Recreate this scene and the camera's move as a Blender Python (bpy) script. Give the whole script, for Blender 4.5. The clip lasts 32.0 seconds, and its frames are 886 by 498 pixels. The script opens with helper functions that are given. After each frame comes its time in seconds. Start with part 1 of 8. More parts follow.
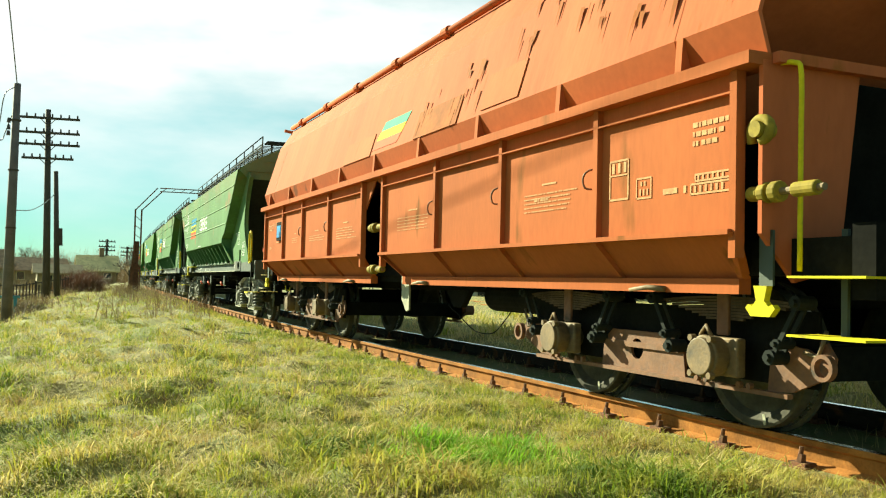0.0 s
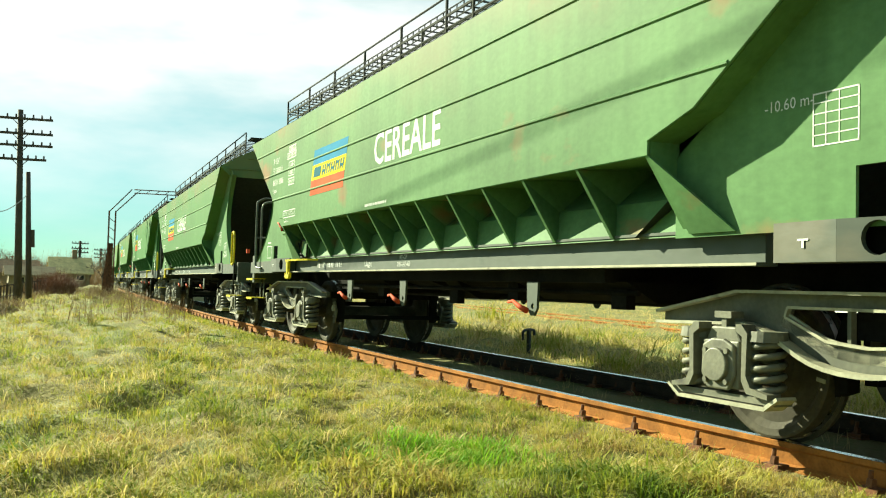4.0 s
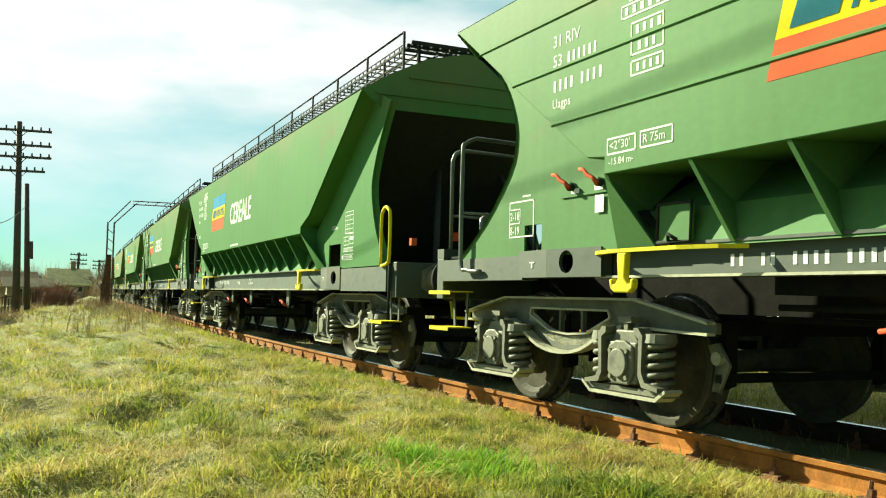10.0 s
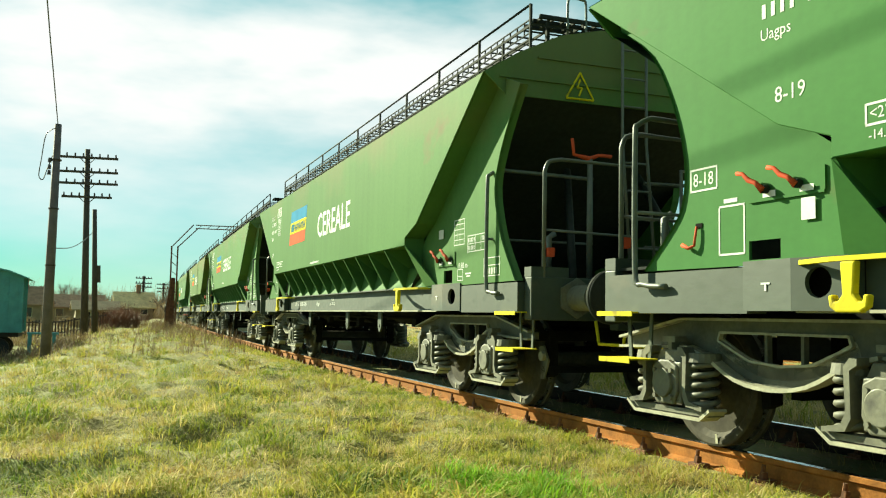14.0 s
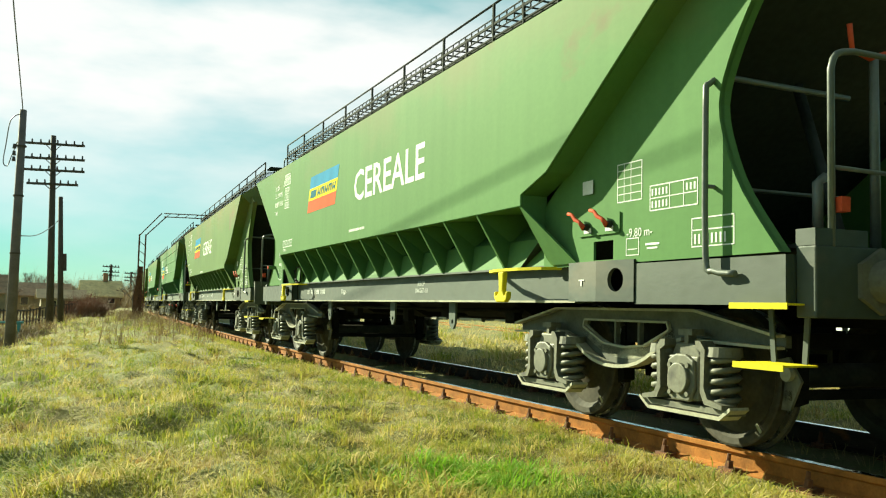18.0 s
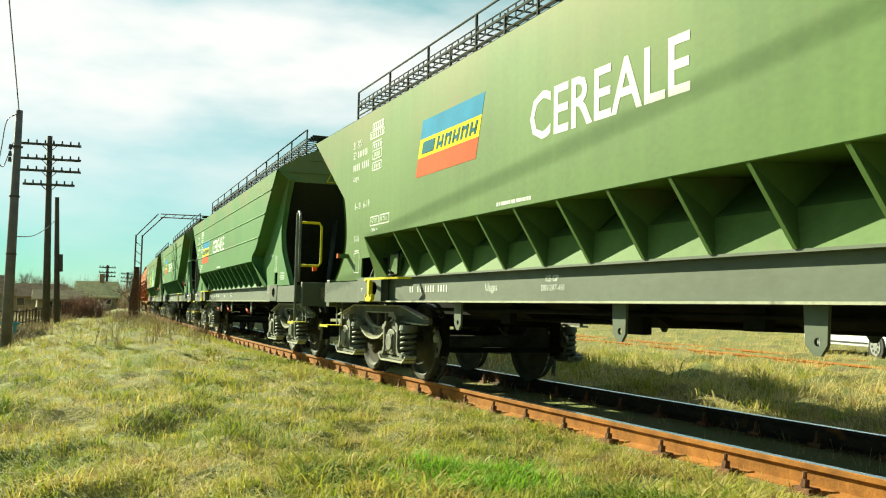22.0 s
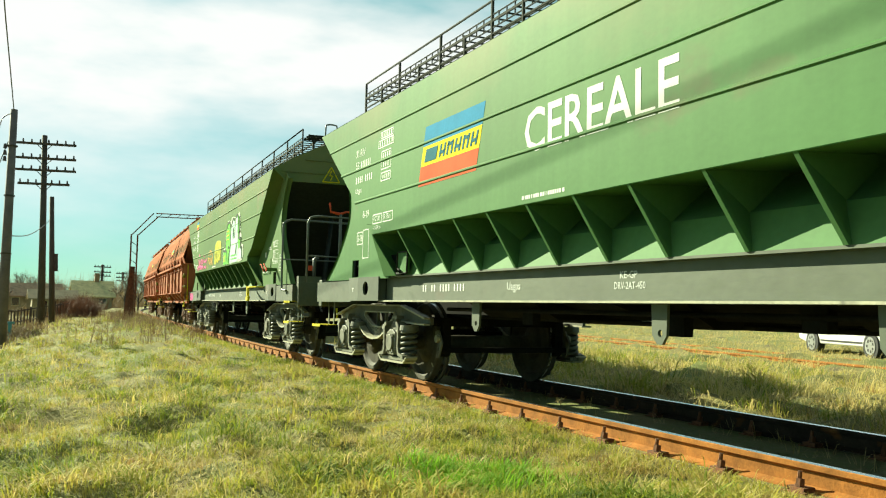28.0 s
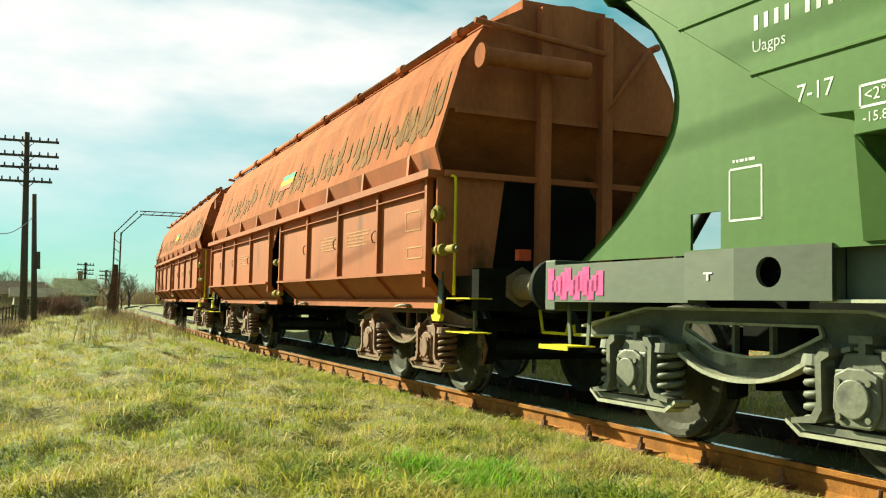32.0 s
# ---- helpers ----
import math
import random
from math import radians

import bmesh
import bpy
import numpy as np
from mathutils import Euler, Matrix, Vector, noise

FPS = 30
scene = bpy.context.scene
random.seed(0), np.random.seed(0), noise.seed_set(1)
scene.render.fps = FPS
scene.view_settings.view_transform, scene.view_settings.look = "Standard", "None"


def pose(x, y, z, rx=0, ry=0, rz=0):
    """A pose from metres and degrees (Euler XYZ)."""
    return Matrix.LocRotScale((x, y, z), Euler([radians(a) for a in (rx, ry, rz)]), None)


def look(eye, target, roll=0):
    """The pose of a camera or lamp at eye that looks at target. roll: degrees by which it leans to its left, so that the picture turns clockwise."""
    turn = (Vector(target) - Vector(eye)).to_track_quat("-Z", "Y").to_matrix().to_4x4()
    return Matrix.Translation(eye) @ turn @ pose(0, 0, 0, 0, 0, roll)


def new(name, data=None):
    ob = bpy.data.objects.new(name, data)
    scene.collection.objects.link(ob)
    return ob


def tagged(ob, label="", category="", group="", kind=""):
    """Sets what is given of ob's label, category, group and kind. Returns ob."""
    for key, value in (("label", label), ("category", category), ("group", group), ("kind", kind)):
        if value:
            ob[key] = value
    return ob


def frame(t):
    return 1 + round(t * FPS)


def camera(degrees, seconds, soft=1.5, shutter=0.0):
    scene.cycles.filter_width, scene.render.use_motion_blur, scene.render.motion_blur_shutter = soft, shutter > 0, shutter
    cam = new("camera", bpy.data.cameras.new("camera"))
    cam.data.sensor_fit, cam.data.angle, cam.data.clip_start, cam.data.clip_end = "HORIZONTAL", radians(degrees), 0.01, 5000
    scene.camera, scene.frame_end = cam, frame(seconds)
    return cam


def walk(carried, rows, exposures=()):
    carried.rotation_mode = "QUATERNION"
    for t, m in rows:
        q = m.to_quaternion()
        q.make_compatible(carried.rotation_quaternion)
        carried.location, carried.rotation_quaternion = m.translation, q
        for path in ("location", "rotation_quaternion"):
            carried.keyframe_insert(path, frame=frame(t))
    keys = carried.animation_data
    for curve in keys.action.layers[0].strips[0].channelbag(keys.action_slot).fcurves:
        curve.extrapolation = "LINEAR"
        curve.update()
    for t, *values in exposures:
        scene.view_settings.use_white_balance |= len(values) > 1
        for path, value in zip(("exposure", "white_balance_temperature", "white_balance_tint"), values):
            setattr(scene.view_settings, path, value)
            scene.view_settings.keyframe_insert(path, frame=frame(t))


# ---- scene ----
# the camera stands beside the line and pans a little by hand
EYE_Z = 0.873
cam = camera(52.77, 32.0, soft=1.15)
walk(cam, [(t, pose(0, 0, EYE_Z, rx, ry, rz)) for t, rx, ry, rz in (
    (0, 92.20, -1.36, -24.60), (0.5, 92.19, -1.40, -24.78), (1, 92.19, -1.36, -24.96), (1.5, 92.22, -1.36, -25.16),
    (2, 92.24, -1.38, -25.33), (2.5, 92.29, -1.39, -25.55), (3, 92.32, -1.41, -25.72), (3.5, 92.38, -1.43, -25.92),
    (5.5, 92.41, -1.46, -26.54), (6, 92.42, -1.43, -26.69), (6.5, 92.43, -1.44, -26.83), (7, 92.48, -1.47, -26.94),
    (7.5, 92.49, -1.46, -27.01), (8, 92.51, -1.42, -27.06), (8.5, 92.61, -1.40, -27.08), (9, 92.71, -1.41, -26.92),
    (9.5, 92.90, -1.40, -26.58), (10, 93.11, -1.34, -26.18), (10.5, 93.30, -1.28, -25.62), (11, 93.52, -1.26, -25.05),
    (11.5, 93.71, -1.21, -24.54), (12, 93.88, -1.14, -24.03), (12.5, 94.03, -1.11, -23.58), (13, 94.17, -1.09, -23.17),
    (13.5, 94.28, -1.06, -22.81), (14, 94.36, -1.04, -22.48), (14.5, 94.47, -1.02, -22.21), (16.5, 94.13, -1.19, -23.51),
    (17, 93.52, -1.22, -24.05), (17.5, 93.64, -1.23, -24.16), (18, 93.76, -1.23, -24.37), (18.5, 93.82, -1.23, -24.46),
    (19, 93.81, -1.22, -24.51), (19.5, 93.83, -1.23, -24.59), (20, 93.83, -1.24, -24.67), (20.5, 93.82, -1.25, -24.61),
    (21, 93.82, -1.24, -24.61), (21.5, 93.80, -1.21, -24.56), (22, 93.79, -1.18, -24.57), (22.5, 93.79, -1.18, -24.56),
    (23, 93.78, -1.20, -24.56), (23.5, 93.77, -1.22, -24.52), (24, 93.73, -1.21, -24.51), (24.5, 93.77, -1.22, -24.53),
    (26.5, 93.76, -1.21, -24.59), (27, 93.77, -1.21, -24.68), (27.5, 93.79, -1.19, -24.78), (28, 93.77, -1.18, -24.84),
    (28.5, 93.79, -1.19, -24.92), (29, 93.80, -1.22, -24.98), (29.5, 93.78, -1.24, -25.04), (30, 93.79, -1.24, -25.15),
    (30.5, 93.79, -1.21, -25.29), (31, 93.77, -1.19, -25.45), (31.5, 93.75, -1.20, -25.62), (32, 93.68, -1.20, -25.79),
)], exposures=((0.0, 1.64, 6500, -7), (8.5, 1.68, 6500, -7), (11.5, 1.53, 6500, -7), (32.0, 1.52, 6500, -7)))

# ---- light ----
SUN_AZ, SUN_EL = 334.5, 27.0   # degrees clockwise from +y, and above the horizon
sun_data = bpy.data.lights.new("sun", "SUN")
sun_data.energy, sun_data.angle, sun_data.color = 5.0, radians(0.5), (1.0, 0.94, 0.69)
sun = new("sun", sun_data)
_az, _el = radians(SUN_AZ), radians(SUN_EL)
sun_dir = Vector((math.sin(_az) * math.cos(_el), math.cos(_az) * math.cos(_el), math.sin(_el)))
sun.matrix_world = look(sun_dir * 80, (0, 0, 0))

world = bpy.data.worlds.new("spring_sky")
scene.world = world
world.use_nodes = True
_n, _l = world.node_tree.nodes, world.node_tree.links
_n.clear()
w_out = _n.new("ShaderNodeOutputWorld")
w_bg = _n.new("ShaderNodeBackground")
w_sky = _n.new("ShaderNodeTexSky")
w_sky.sky_type, w_sky.sun_disc = "NISHITA", False
w_sky.sun_elevation, w_sky.sun_rotation = radians(SUN_EL), radians(SUN_AZ)
w_sky.air_density, w_sky.dust_density, w_sky.ozone_density = 1.0, 0.0, 1.0
w_co = _n.new("ShaderNodeTexCoord")
w_map = _n.new("ShaderNodeMapping")
w_map.inputs["Scale"].default_value = (1.0, 1.0, 3.2)
w_map.inputs["Location"].default_value = (0.3, 0.6, 0.1)
w_n1 = _n.new("ShaderNodeTexNoise")
w_n1.inputs["Scale"].default_value, w_n1.inputs["Detail"].default_value, w_n1.inputs["Roughness"].default_value = 2.1, 6.0, 0.52
w_r1 = _n.new("ShaderNodeValToRGB")
w_r1.color_ramp.elements[0].position, w_r1.color_ramp.elements[1].position = 0.40, 0.66
w_mix = _n.new("ShaderNodeMix")
w_mix.data_type = "RGBA"
w_bg.inputs["Strength"].default_value = 0.033
_l.new(w_co.outputs["Generated"], w_map.inputs["Vector"])
_l.new(w_map.outputs["Vector"], w_n1.inputs["Vector"])
w_dot = _n.new("ShaderNodeVectorMath")          # the bright bank of cloud over the line
w_dot.operation = "DOT_PRODUCT"
w_dot.inputs[1].default_value = (0.05, 0.96, 0.272)
w_bank = _n.new("ShaderNodeMapRange")
w_bank.inputs["From Min"].default_value, w_bank.inputs["From Max"].default_value = 0.955, 1.0
w_bank.inputs["To Min"].default_value, w_bank.inputs["To Max"].default_value = 0.0, 0.15
w_add = _n.new("ShaderNodeMath")
w_add.operation = "ADD"
_l.new(w_co.outputs["Generated"], w_dot.inputs[0])
_l.new(w_dot.outputs["Value"], w_bank.inputs["Value"])
_l.new(w_bank.outputs["Result"], w_add.inputs[0])
_l.new(w_n1.outputs["Fac"], w_add.inputs[1])
_l.new(w_add.outputs["Value"], w_r1.inputs["Fac"])
w_sep = _n.new("ShaderNodeSeparateXYZ")
w_low = _n.new("ShaderNodeMapRange")            # clear air towards the horizon
w_low.inputs["From Min"].default_value, w_low.inputs["From Max"].default_value = 0.03, 0.20
w_low.inputs["To Min"].default_value = 0.30
w_mul = _n.new("ShaderNodeMath")
w_mul.operation = "MULTIPLY"
_l.new(w_co.outputs["Generated"], w_sep.inputs[0])
_l.new(w_sep.outputs["Z"], w_low.inputs["Value"])
_l.new(w_low.outputs["Result"], w_mul.inputs[0])
_l.new(w_r1.outputs["Color"], w_mul.inputs[1])
_l.new(w_mul.outputs["Value"], w_mix.inputs["Factor"])
w_sd = _n.new("ShaderNodeVectorMath")           # clouds are lit from the sun's side
w_sd.operation = "DOT_PRODUCT"
w_sd.inputs[1].default_value = tuple(sun_dir)
w_far = _n.new("ShaderNodeMapRange")
w_far.inputs["From Min"].default_value, w_far.inputs["From Max"].default_value = -0.7, 0.6
w_far.inputs["To Min"].default_value, w_far.inputs["To Max"].default_value = 0.35, 1.0
w_cl = _n.new("ShaderNodeMix")
w_cl.data_type = "RGBA"
w_cl.inputs["A"].default_value, w_cl.inputs["B"].default_value = (0, 0, 0, 1), (11.3, 10.5, 11.1, 1)
_l.new(w_co.outputs["Generated"], w_sd.inputs[0])
_l.new(w_sd.outputs["Value"], w_far.inputs["Value"])
_l.new(w_far.outputs["Result"], w_cl.inputs["Factor"])
_l.new(w_cl.outputs["Result"], w_mix.inputs["B"])
w_cy = _n.new("ShaderNodeMix")
w_cy.data_type, w_cy.blend_type = "RGBA", "MULTIPLY"
w_cy.inputs["Factor"].default_value = 1.0
w_up = _n.new("ShaderNodeMapRange")             # thin veil of cirrus overhead
w_up.inputs["From Min"].default_value, w_up.inputs["From Max"].default_value = 0.05, 0.42
w_tone = _n.new("ShaderNodeMix")
w_tone.data_type = "RGBA"
w_tone.inputs["A"].default_value, w_tone.inputs["B"].default_value = (0.39, 0.80, 0.84, 1), (0.60, 1.52, 1.08, 1)
_l.new(w_sep.outputs["Z"], w_up.inputs["Value"])
_l.new(w_up.outputs["Result"], w_tone.inputs["Factor"])
_l.new(w_tone.outputs["Result"], w_cy.inputs["B"])
_l.new(w_sky.outputs["Color"], w_cy.inputs["A"])
_l.new(w_cy.outputs["Result"], w_mix.inputs["A"])
_l.new(w_mix.outputs["Result"], w_bg.inputs["Color"])
_l.new(w_bg.outputs["Background"], w_out.inputs["Surface"])

# ---- the line: rail tops at z = 0, s metres along the track from abeam of the camera ----
TRACK_X = 4.987


def _bend(s):
    """Curvature: the curve eases out into a straight some 45 m off."""
    return float(np.interp(abs(s), (0, 15, 25, 35, 45, 60, 75), (0.00215, 0.0027, 0.00125, 0.0006, 0.0, 0.0, 0.0015)))


_STEP = 0.5
_HALF = [(TRACK_X, 0.0, 0.0)]
for _i in range(720):
    _x, _y, _h = _HALF[-1]
    _k = _bend((_i + 0.5) * _STEP)
    _hm = _h + _k * _STEP / 2
    _HALF.append((_x + math.sin(_hm) * _STEP, _y + math.cos(_hm) * _STEP, _h + _k * _STEP))


def track(s, lat=0.0, z=0.0):
    """The place beside the track's centre line, and its heading (radians clockwise from +y)."""
    a = abs(s) / _STEP
    i = min(int(a), len(_HALF) - 2)
    f = a - i
    p, q = _HALF[i], _HALF[i + 1]
    x, y, h = (p[k] + (q[k] - p[k]) * f for k in range(3))
    if s < 0:
        y, h = -y, -h
    return Vector((x + lat * math.cos(h), y - lat * math.sin(h), z)), h


# how far the middle of the first green wagon is along the track
RUN = ((-1.0, 29.05), (0, 24.83), (0.5, 22.73), (1, 20.66), (1.5, 18.59), (2, 16.52), (2.5, 14.44), (3, 12.35), (3.5, 10.19), (5.5, 2.30), (6, 0.29), (6.5, -1.72), (7, -3.79), (7.5, -5.90), (8, -7.72), (8.5, -9.56), (9, -11.58), (9.5, -13.59), (10, -15.62), (10.5, -17.63), (11, -19.70), (11.5, -21.78), (12, -23.84), (12.5, -25.91), (13, -27.96), (13.5, -30.10), (14, -32.26), (14.5, -34.50), (18.5, -52.93), (19, -55.30), (19.5, -57.70), (20, -60.10), (20.5, -62.56), (21, -65.06), (21.5, -67.52), (22, -70.20), (22.5, -72.90), (23, -75.59), (23.5, -78.15), (24, -80.83), (24.5, -83.43), (26.5, -93.85), (27, -96.49), (27.5, -99.15), (28.5, -104.64), (29, -107.42), (29.5, -110.23), (30, -113.06), (30.5, -115.85), (31, -118.69), (31.5, -121.58), (32, -124.43), (33.0, -130.2))


def run(t):
    ts = [r[0] for r in RUN]
    i = max(1, min(len(RUN) - 3, int(np.searchsorted(ts, t)) - 1))
    (t0, a), (t1, b), (t2, c), (t3, e) = RUN[i - 1:i + 3]
    m1, m2 = (c - a) / (t2 - t0), (e - b) / (t3 - t1)
    h = t2 - t1
    u = (t - t1) / h
    return (b * (2 * u**3 - 3 * u**2 + 1) + h * m1 * (u**3 - 2 * u**2 + u) + c * (3 * u**2 - 2 * u**3) + h * m2 * (u**3 - u**2))


def wagon_pose(s, pivot):
    """A wagon's pose with its bogies at s - pivot/2 and s + pivot/2; its +y points back along the train."""
    a, _ = track(s - pivot / 2)
    b, _ = track(s + pivot / 2)
    m = (a + b) / 2
    d = b - a
    return pose(m.x, m.y, 0, 0, 0, -math.degrees(math.atan2(d.x, d.y)))

# ---- materials ----
def material(name, color, rough=0.6, metal=0.0, var=0.25, scale=3.0, fine=40.0, bump=0.0, dirt=None, dirt_amount=0.0, dirt_scale=1.5, stretch=(1, 1, 1), per_object=0.0, spec=0.5, dust=None, streak=0.0):
    m = bpy.data.materials.new(name)
    m.use_nodes = True
    n, l = m.node_tree.nodes, m.node_tree.links
    b = n["Principled BSDF"]
    b.inputs["Roughness"].default_value, b.inputs["Metallic"].default_value = rough, metal
    b.inputs["Specular IOR Level"].default_value = spec
    co = n.new("ShaderNodeTexCoord")
    mp = n.new("ShaderNodeMapping")
    mp.inputs["Scale"].default_value = stretch
    l.new(co.outputs["Object"], mp.inputs["Vector"])
    def tex(sc, det=4.0):
        t = n.new("ShaderNodeTexNoise")
        t.inputs["Scale"].default_value, t.inputs["Detail"].default_value = sc, det
        l.new(mp.outputs["Vector"], t.inputs["Vector"])
        return t.outputs["Fac"]
    def ramp(v, lo, hi, a=0.3, z=0.7):
        r = n.new("ShaderNodeMapRange")
        r.inputs["From Min"].default_value, r.inputs["From Max"].default_value = a, z
        r.inputs["To Min"].default_value, r.inputs["To Max"].default_value = lo, hi
        l.new(v, r.inputs["Value"])
        return r.outputs["Result"]
    def mul(c, f):
        h = n.new("ShaderNodeHueSaturation")
        l.new(c, h.inputs["Color"])
        l.new(f, h.inputs["Value"])
        return h.outputs["Color"]
    rgb = n.new("ShaderNodeRGB")
    rgb.outputs[0].default_value = (*color, 1)
    c = mul(rgb.outputs[0], ramp(tex(scale), 1 - var, 1 + var))
    c = mul(c, ramp(tex(fine), 1 - var * 0.5, 1 + var * 0.5))
    if per_object:
        oi = n.new("ShaderNodeObjectInfo")
        c = mul(c, ramp(oi.outputs["Random"], 1 - per_object, 1 + per_object, 0, 1))
    if dirt:
        mx = n.new("ShaderNodeMix")
        mx.data_type = "RGBA"
        mx.inputs["B"].default_value = (*dirt, 1)
        l.new(c, mx.inputs["A"])
        l.new(ramp(tex(dirt_scale, 8.0), 0, 1, 0.72 - dirt_amount, 0.78 - dirt_amount * 0.6), mx.inputs["Factor"])
        c = mx.outputs["Result"]
    if streak:       # rain streaks, long in z
        ms = n.new("ShaderNodeMapping")
        ms.inputs["Scale"].default_value = (3.0, 5.0, 0.25)
        l.new(co.outputs["Object"], ms.inputs["Vector"])
        ts = n.new("ShaderNodeTexNoise")
        ts.inputs["Scale"].default_value, ts.inputs["Detail"].default_value = 1.6, 6.0
        l.new(ms.outputs["Vector"], ts.inputs["Vector"])
        c = mul(c, ramp(ts.outputs["Fac"], 1 - streak, 1 + streak))
    if dust:         # (colour, from z, to z): road dust caught below the roof's edge
        sp, ad, dx = n.new("ShaderNodeSeparateXYZ"), n.new("ShaderNodeMath"), n.new("ShaderNodeMix")
        l.new(co.outputs["Object"], sp.inputs[0])
        ad.operation, dx.data_type = "ADD", "RGBA"
        l.new(sp.outputs["Z"], ad.inputs[0])
        l.new(ramp(tex(1.1, 6.0), -0.45, 0.45), ad.inputs[1])
        dx.inputs["B"].default_value = (*dust[0], 1)
        l.new(c, dx.inputs["A"])
        l.new(ramp(ad.outputs["Value"], 0.0, 0.6, dust[1], dust[2]), dx.inputs["Factor"])
        c = dx.outputs["Result"]
    l.new(c, b.inputs["Base Color"])
    if spec > 0.28:
        l.new(ramp(tex(fine * 0.5), max(0.05, rough - 0.2 * spec), min(1, rough + 0.2 * spec)), b.inputs["Roughness"])
    if bump:
        bp = n.new("ShaderNodeBump")
        bp.inputs["Strength"].default_value, bp.inputs["Distance"].default_value = bump, 0.01
        l.new(tex(fine), bp.inputs["Height"])
        l.new(bp.outputs["Normal"], b.inputs["Normal"])
    return m


def part(name, bm, mat, parent, label=""):
    """Links a bmesh as one mesh object under a thing or a part."""
    me = bpy.data.meshes.new(name)
    bm.normal_update()
    bm.to_mesh(me)
    bm.free()
    if mat is not None:
        me.materials.append(mat)
    ob = new(name, me)
    if parent is not None:
        ob.parent = parent
    if label:
        tagged(ob, label)
    return ob


def thing(name, label, category, group="", kind=""):
    return tagged(new(name), label, category, group, kind)


def box(bm, x0, x1, y0, y1, z0, z1):
    m = Matrix.LocRotScale(((x0 + x1) / 2, (y0 + y1) / 2, (z0 + z1) / 2), None, (abs(x1 - x0), abs(y1 - y0), abs(z1 - z0)))
    bmesh.ops.create_cube(bm, size=1.0, matrix=m)
    return bm


def prism(bm, pts, axis, a, b):
    """Extrudes a polygon along an axis: pts are (y, z) for x, (x, z) for y, (x, y) for z."""
    def at(p, v):
        return {"x": (v, p[0], p[1]), "y": (p[0], v, p[1]), "z": (p[0], p[1], v)}[axis]
    lo = [bm.verts.new(at(p, a)) for p in pts]
    hi = [bm.verts.new(at(p, b)) for p in pts]
    k = len(pts)
    fs = [bm.faces.new(lo), bm.faces.new(hi[::-1])]
    for i in range(k):
        j = (i + 1) % k
        fs.append(bm.faces.new((lo[j], lo[i], hi[i], hi[j])))
    bmesh.ops.recalc_face_normals(bm, faces=fs)
    return bm


def tube(bm, pts, r, seg=8, mend=True):
    """A round bar along a chain of points."""
    pts = [Vector(p) for p in pts]
    rings = []
    for i, p in enumerate(pts):
        d = (pts[min(i + 1, len(pts) - 1)] - pts[max(i - 1, 0)]).normalized()
        if i == 0:
            u = d.cross(Vector((0, 0, 1))) if abs(d.z) < 0.95 else Vector((1, 0, 0))
        u = u - d * u.dot(d)
        u = u.normalized() if u.length > 1e-4 else d.orthogonal().normalized()
        v = d.cross(u).normalized()
        rr = r[i] if isinstance(r, (list, tuple)) else r
        rings.append([bm.verts.new(p + u * (rr * math.cos(2 * math.pi * k / seg)) + v * (rr * math.sin(2 * math.pi * k / seg))) for k in range(seg)])
    fs = []
    for a, b in zip(rings, rings[1:]):
        for k in range(seg):
            j = (k + 1) % seg
            fs.append(bm.faces.new((a[k], a[j], b[j], b[k])))
            fs[-1].smooth = seg > 5
    fs.append(bm.faces.new(rings[0][::-1]))
    fs.append(bm.faces.new(rings[-1]))
    if mend:
        bmesh.ops.recalc_face_normals(bm, faces=fs)
    return bm


def smooth(ob):
    for p in ob.data.polygons:
        p.use_smooth = True
    return ob


def bevel(ob, width=0.01, segments=2):
    m = ob.modifiers.new("bevel", "BEVEL")
    m.width, m.segments, m.limit_method, m.angle_limit = width, segments, "ANGLE", radians(40)
    return ob


GREEN = material("green_paint", (0.0778, 0.17, 0.0608), 0.62, var=0.10, scale=0.9, fine=25, spec=0.10, dirt=(0.117, 0.125, 0.0663), dirt_amount=0.08, dirt_scale=1.2, stretch=(1, 0.6, 1), dust=((0.19, 0.165, 0.085), 2.75, 3.55), streak=0.06)
FRAME = material("weathered_grey_frame_paint", (0.038, 0.052, 0.037), 0.62, var=0.22, scale=1.2, fine=30, bump=0.06, dirt=(0.075, 0.070, 0.046), dirt_amount=0.10, dirt_scale=2.2, stretch=(1, 0.5, 1))
OLDFRAME = material("dusty_olive_frame_paint", (0.062, 0.075, 0.047), 0.62, var=0.22, scale=1.2, fine=30, bump=0.06, dirt=(0.075, 0.070, 0.046), dirt_amount=0.10, dirt_scale=2.2, stretch=(1, 0.5, 1))
# near black: the shade under the wagons is put into this colour
BLACK = material("shade_black_underframe", (0.010, 0.0095, 0.008), 0.9, spec=0.05, var=0.4, scale=3, fine=30, bump=0.1)
ORANGE = material("faded_orange_brown_paint", (0.33, 0.090, 0.029), 0.68, var=0.15, scale=1.0, fine=20, spec=0.15, dirt=(0.101, 0.0429, 0.0195), dirt_amount=0.12, stretch=(1, 1, 0.35))
RUST = material("rusty_rail_steel", (0.28, 0.110, 0.024), 0.9, spec=0.2, var=0.28, scale=6, fine=60, bump=0.3, dirt=(0.14, 0.055, 0.016), dirt_amount=0.05, dirt_scale=5)
BRIGHT = material("polished_running_surface", (0.75, 0.75, 0.74), 0.22, metal=1.0, var=0.05)

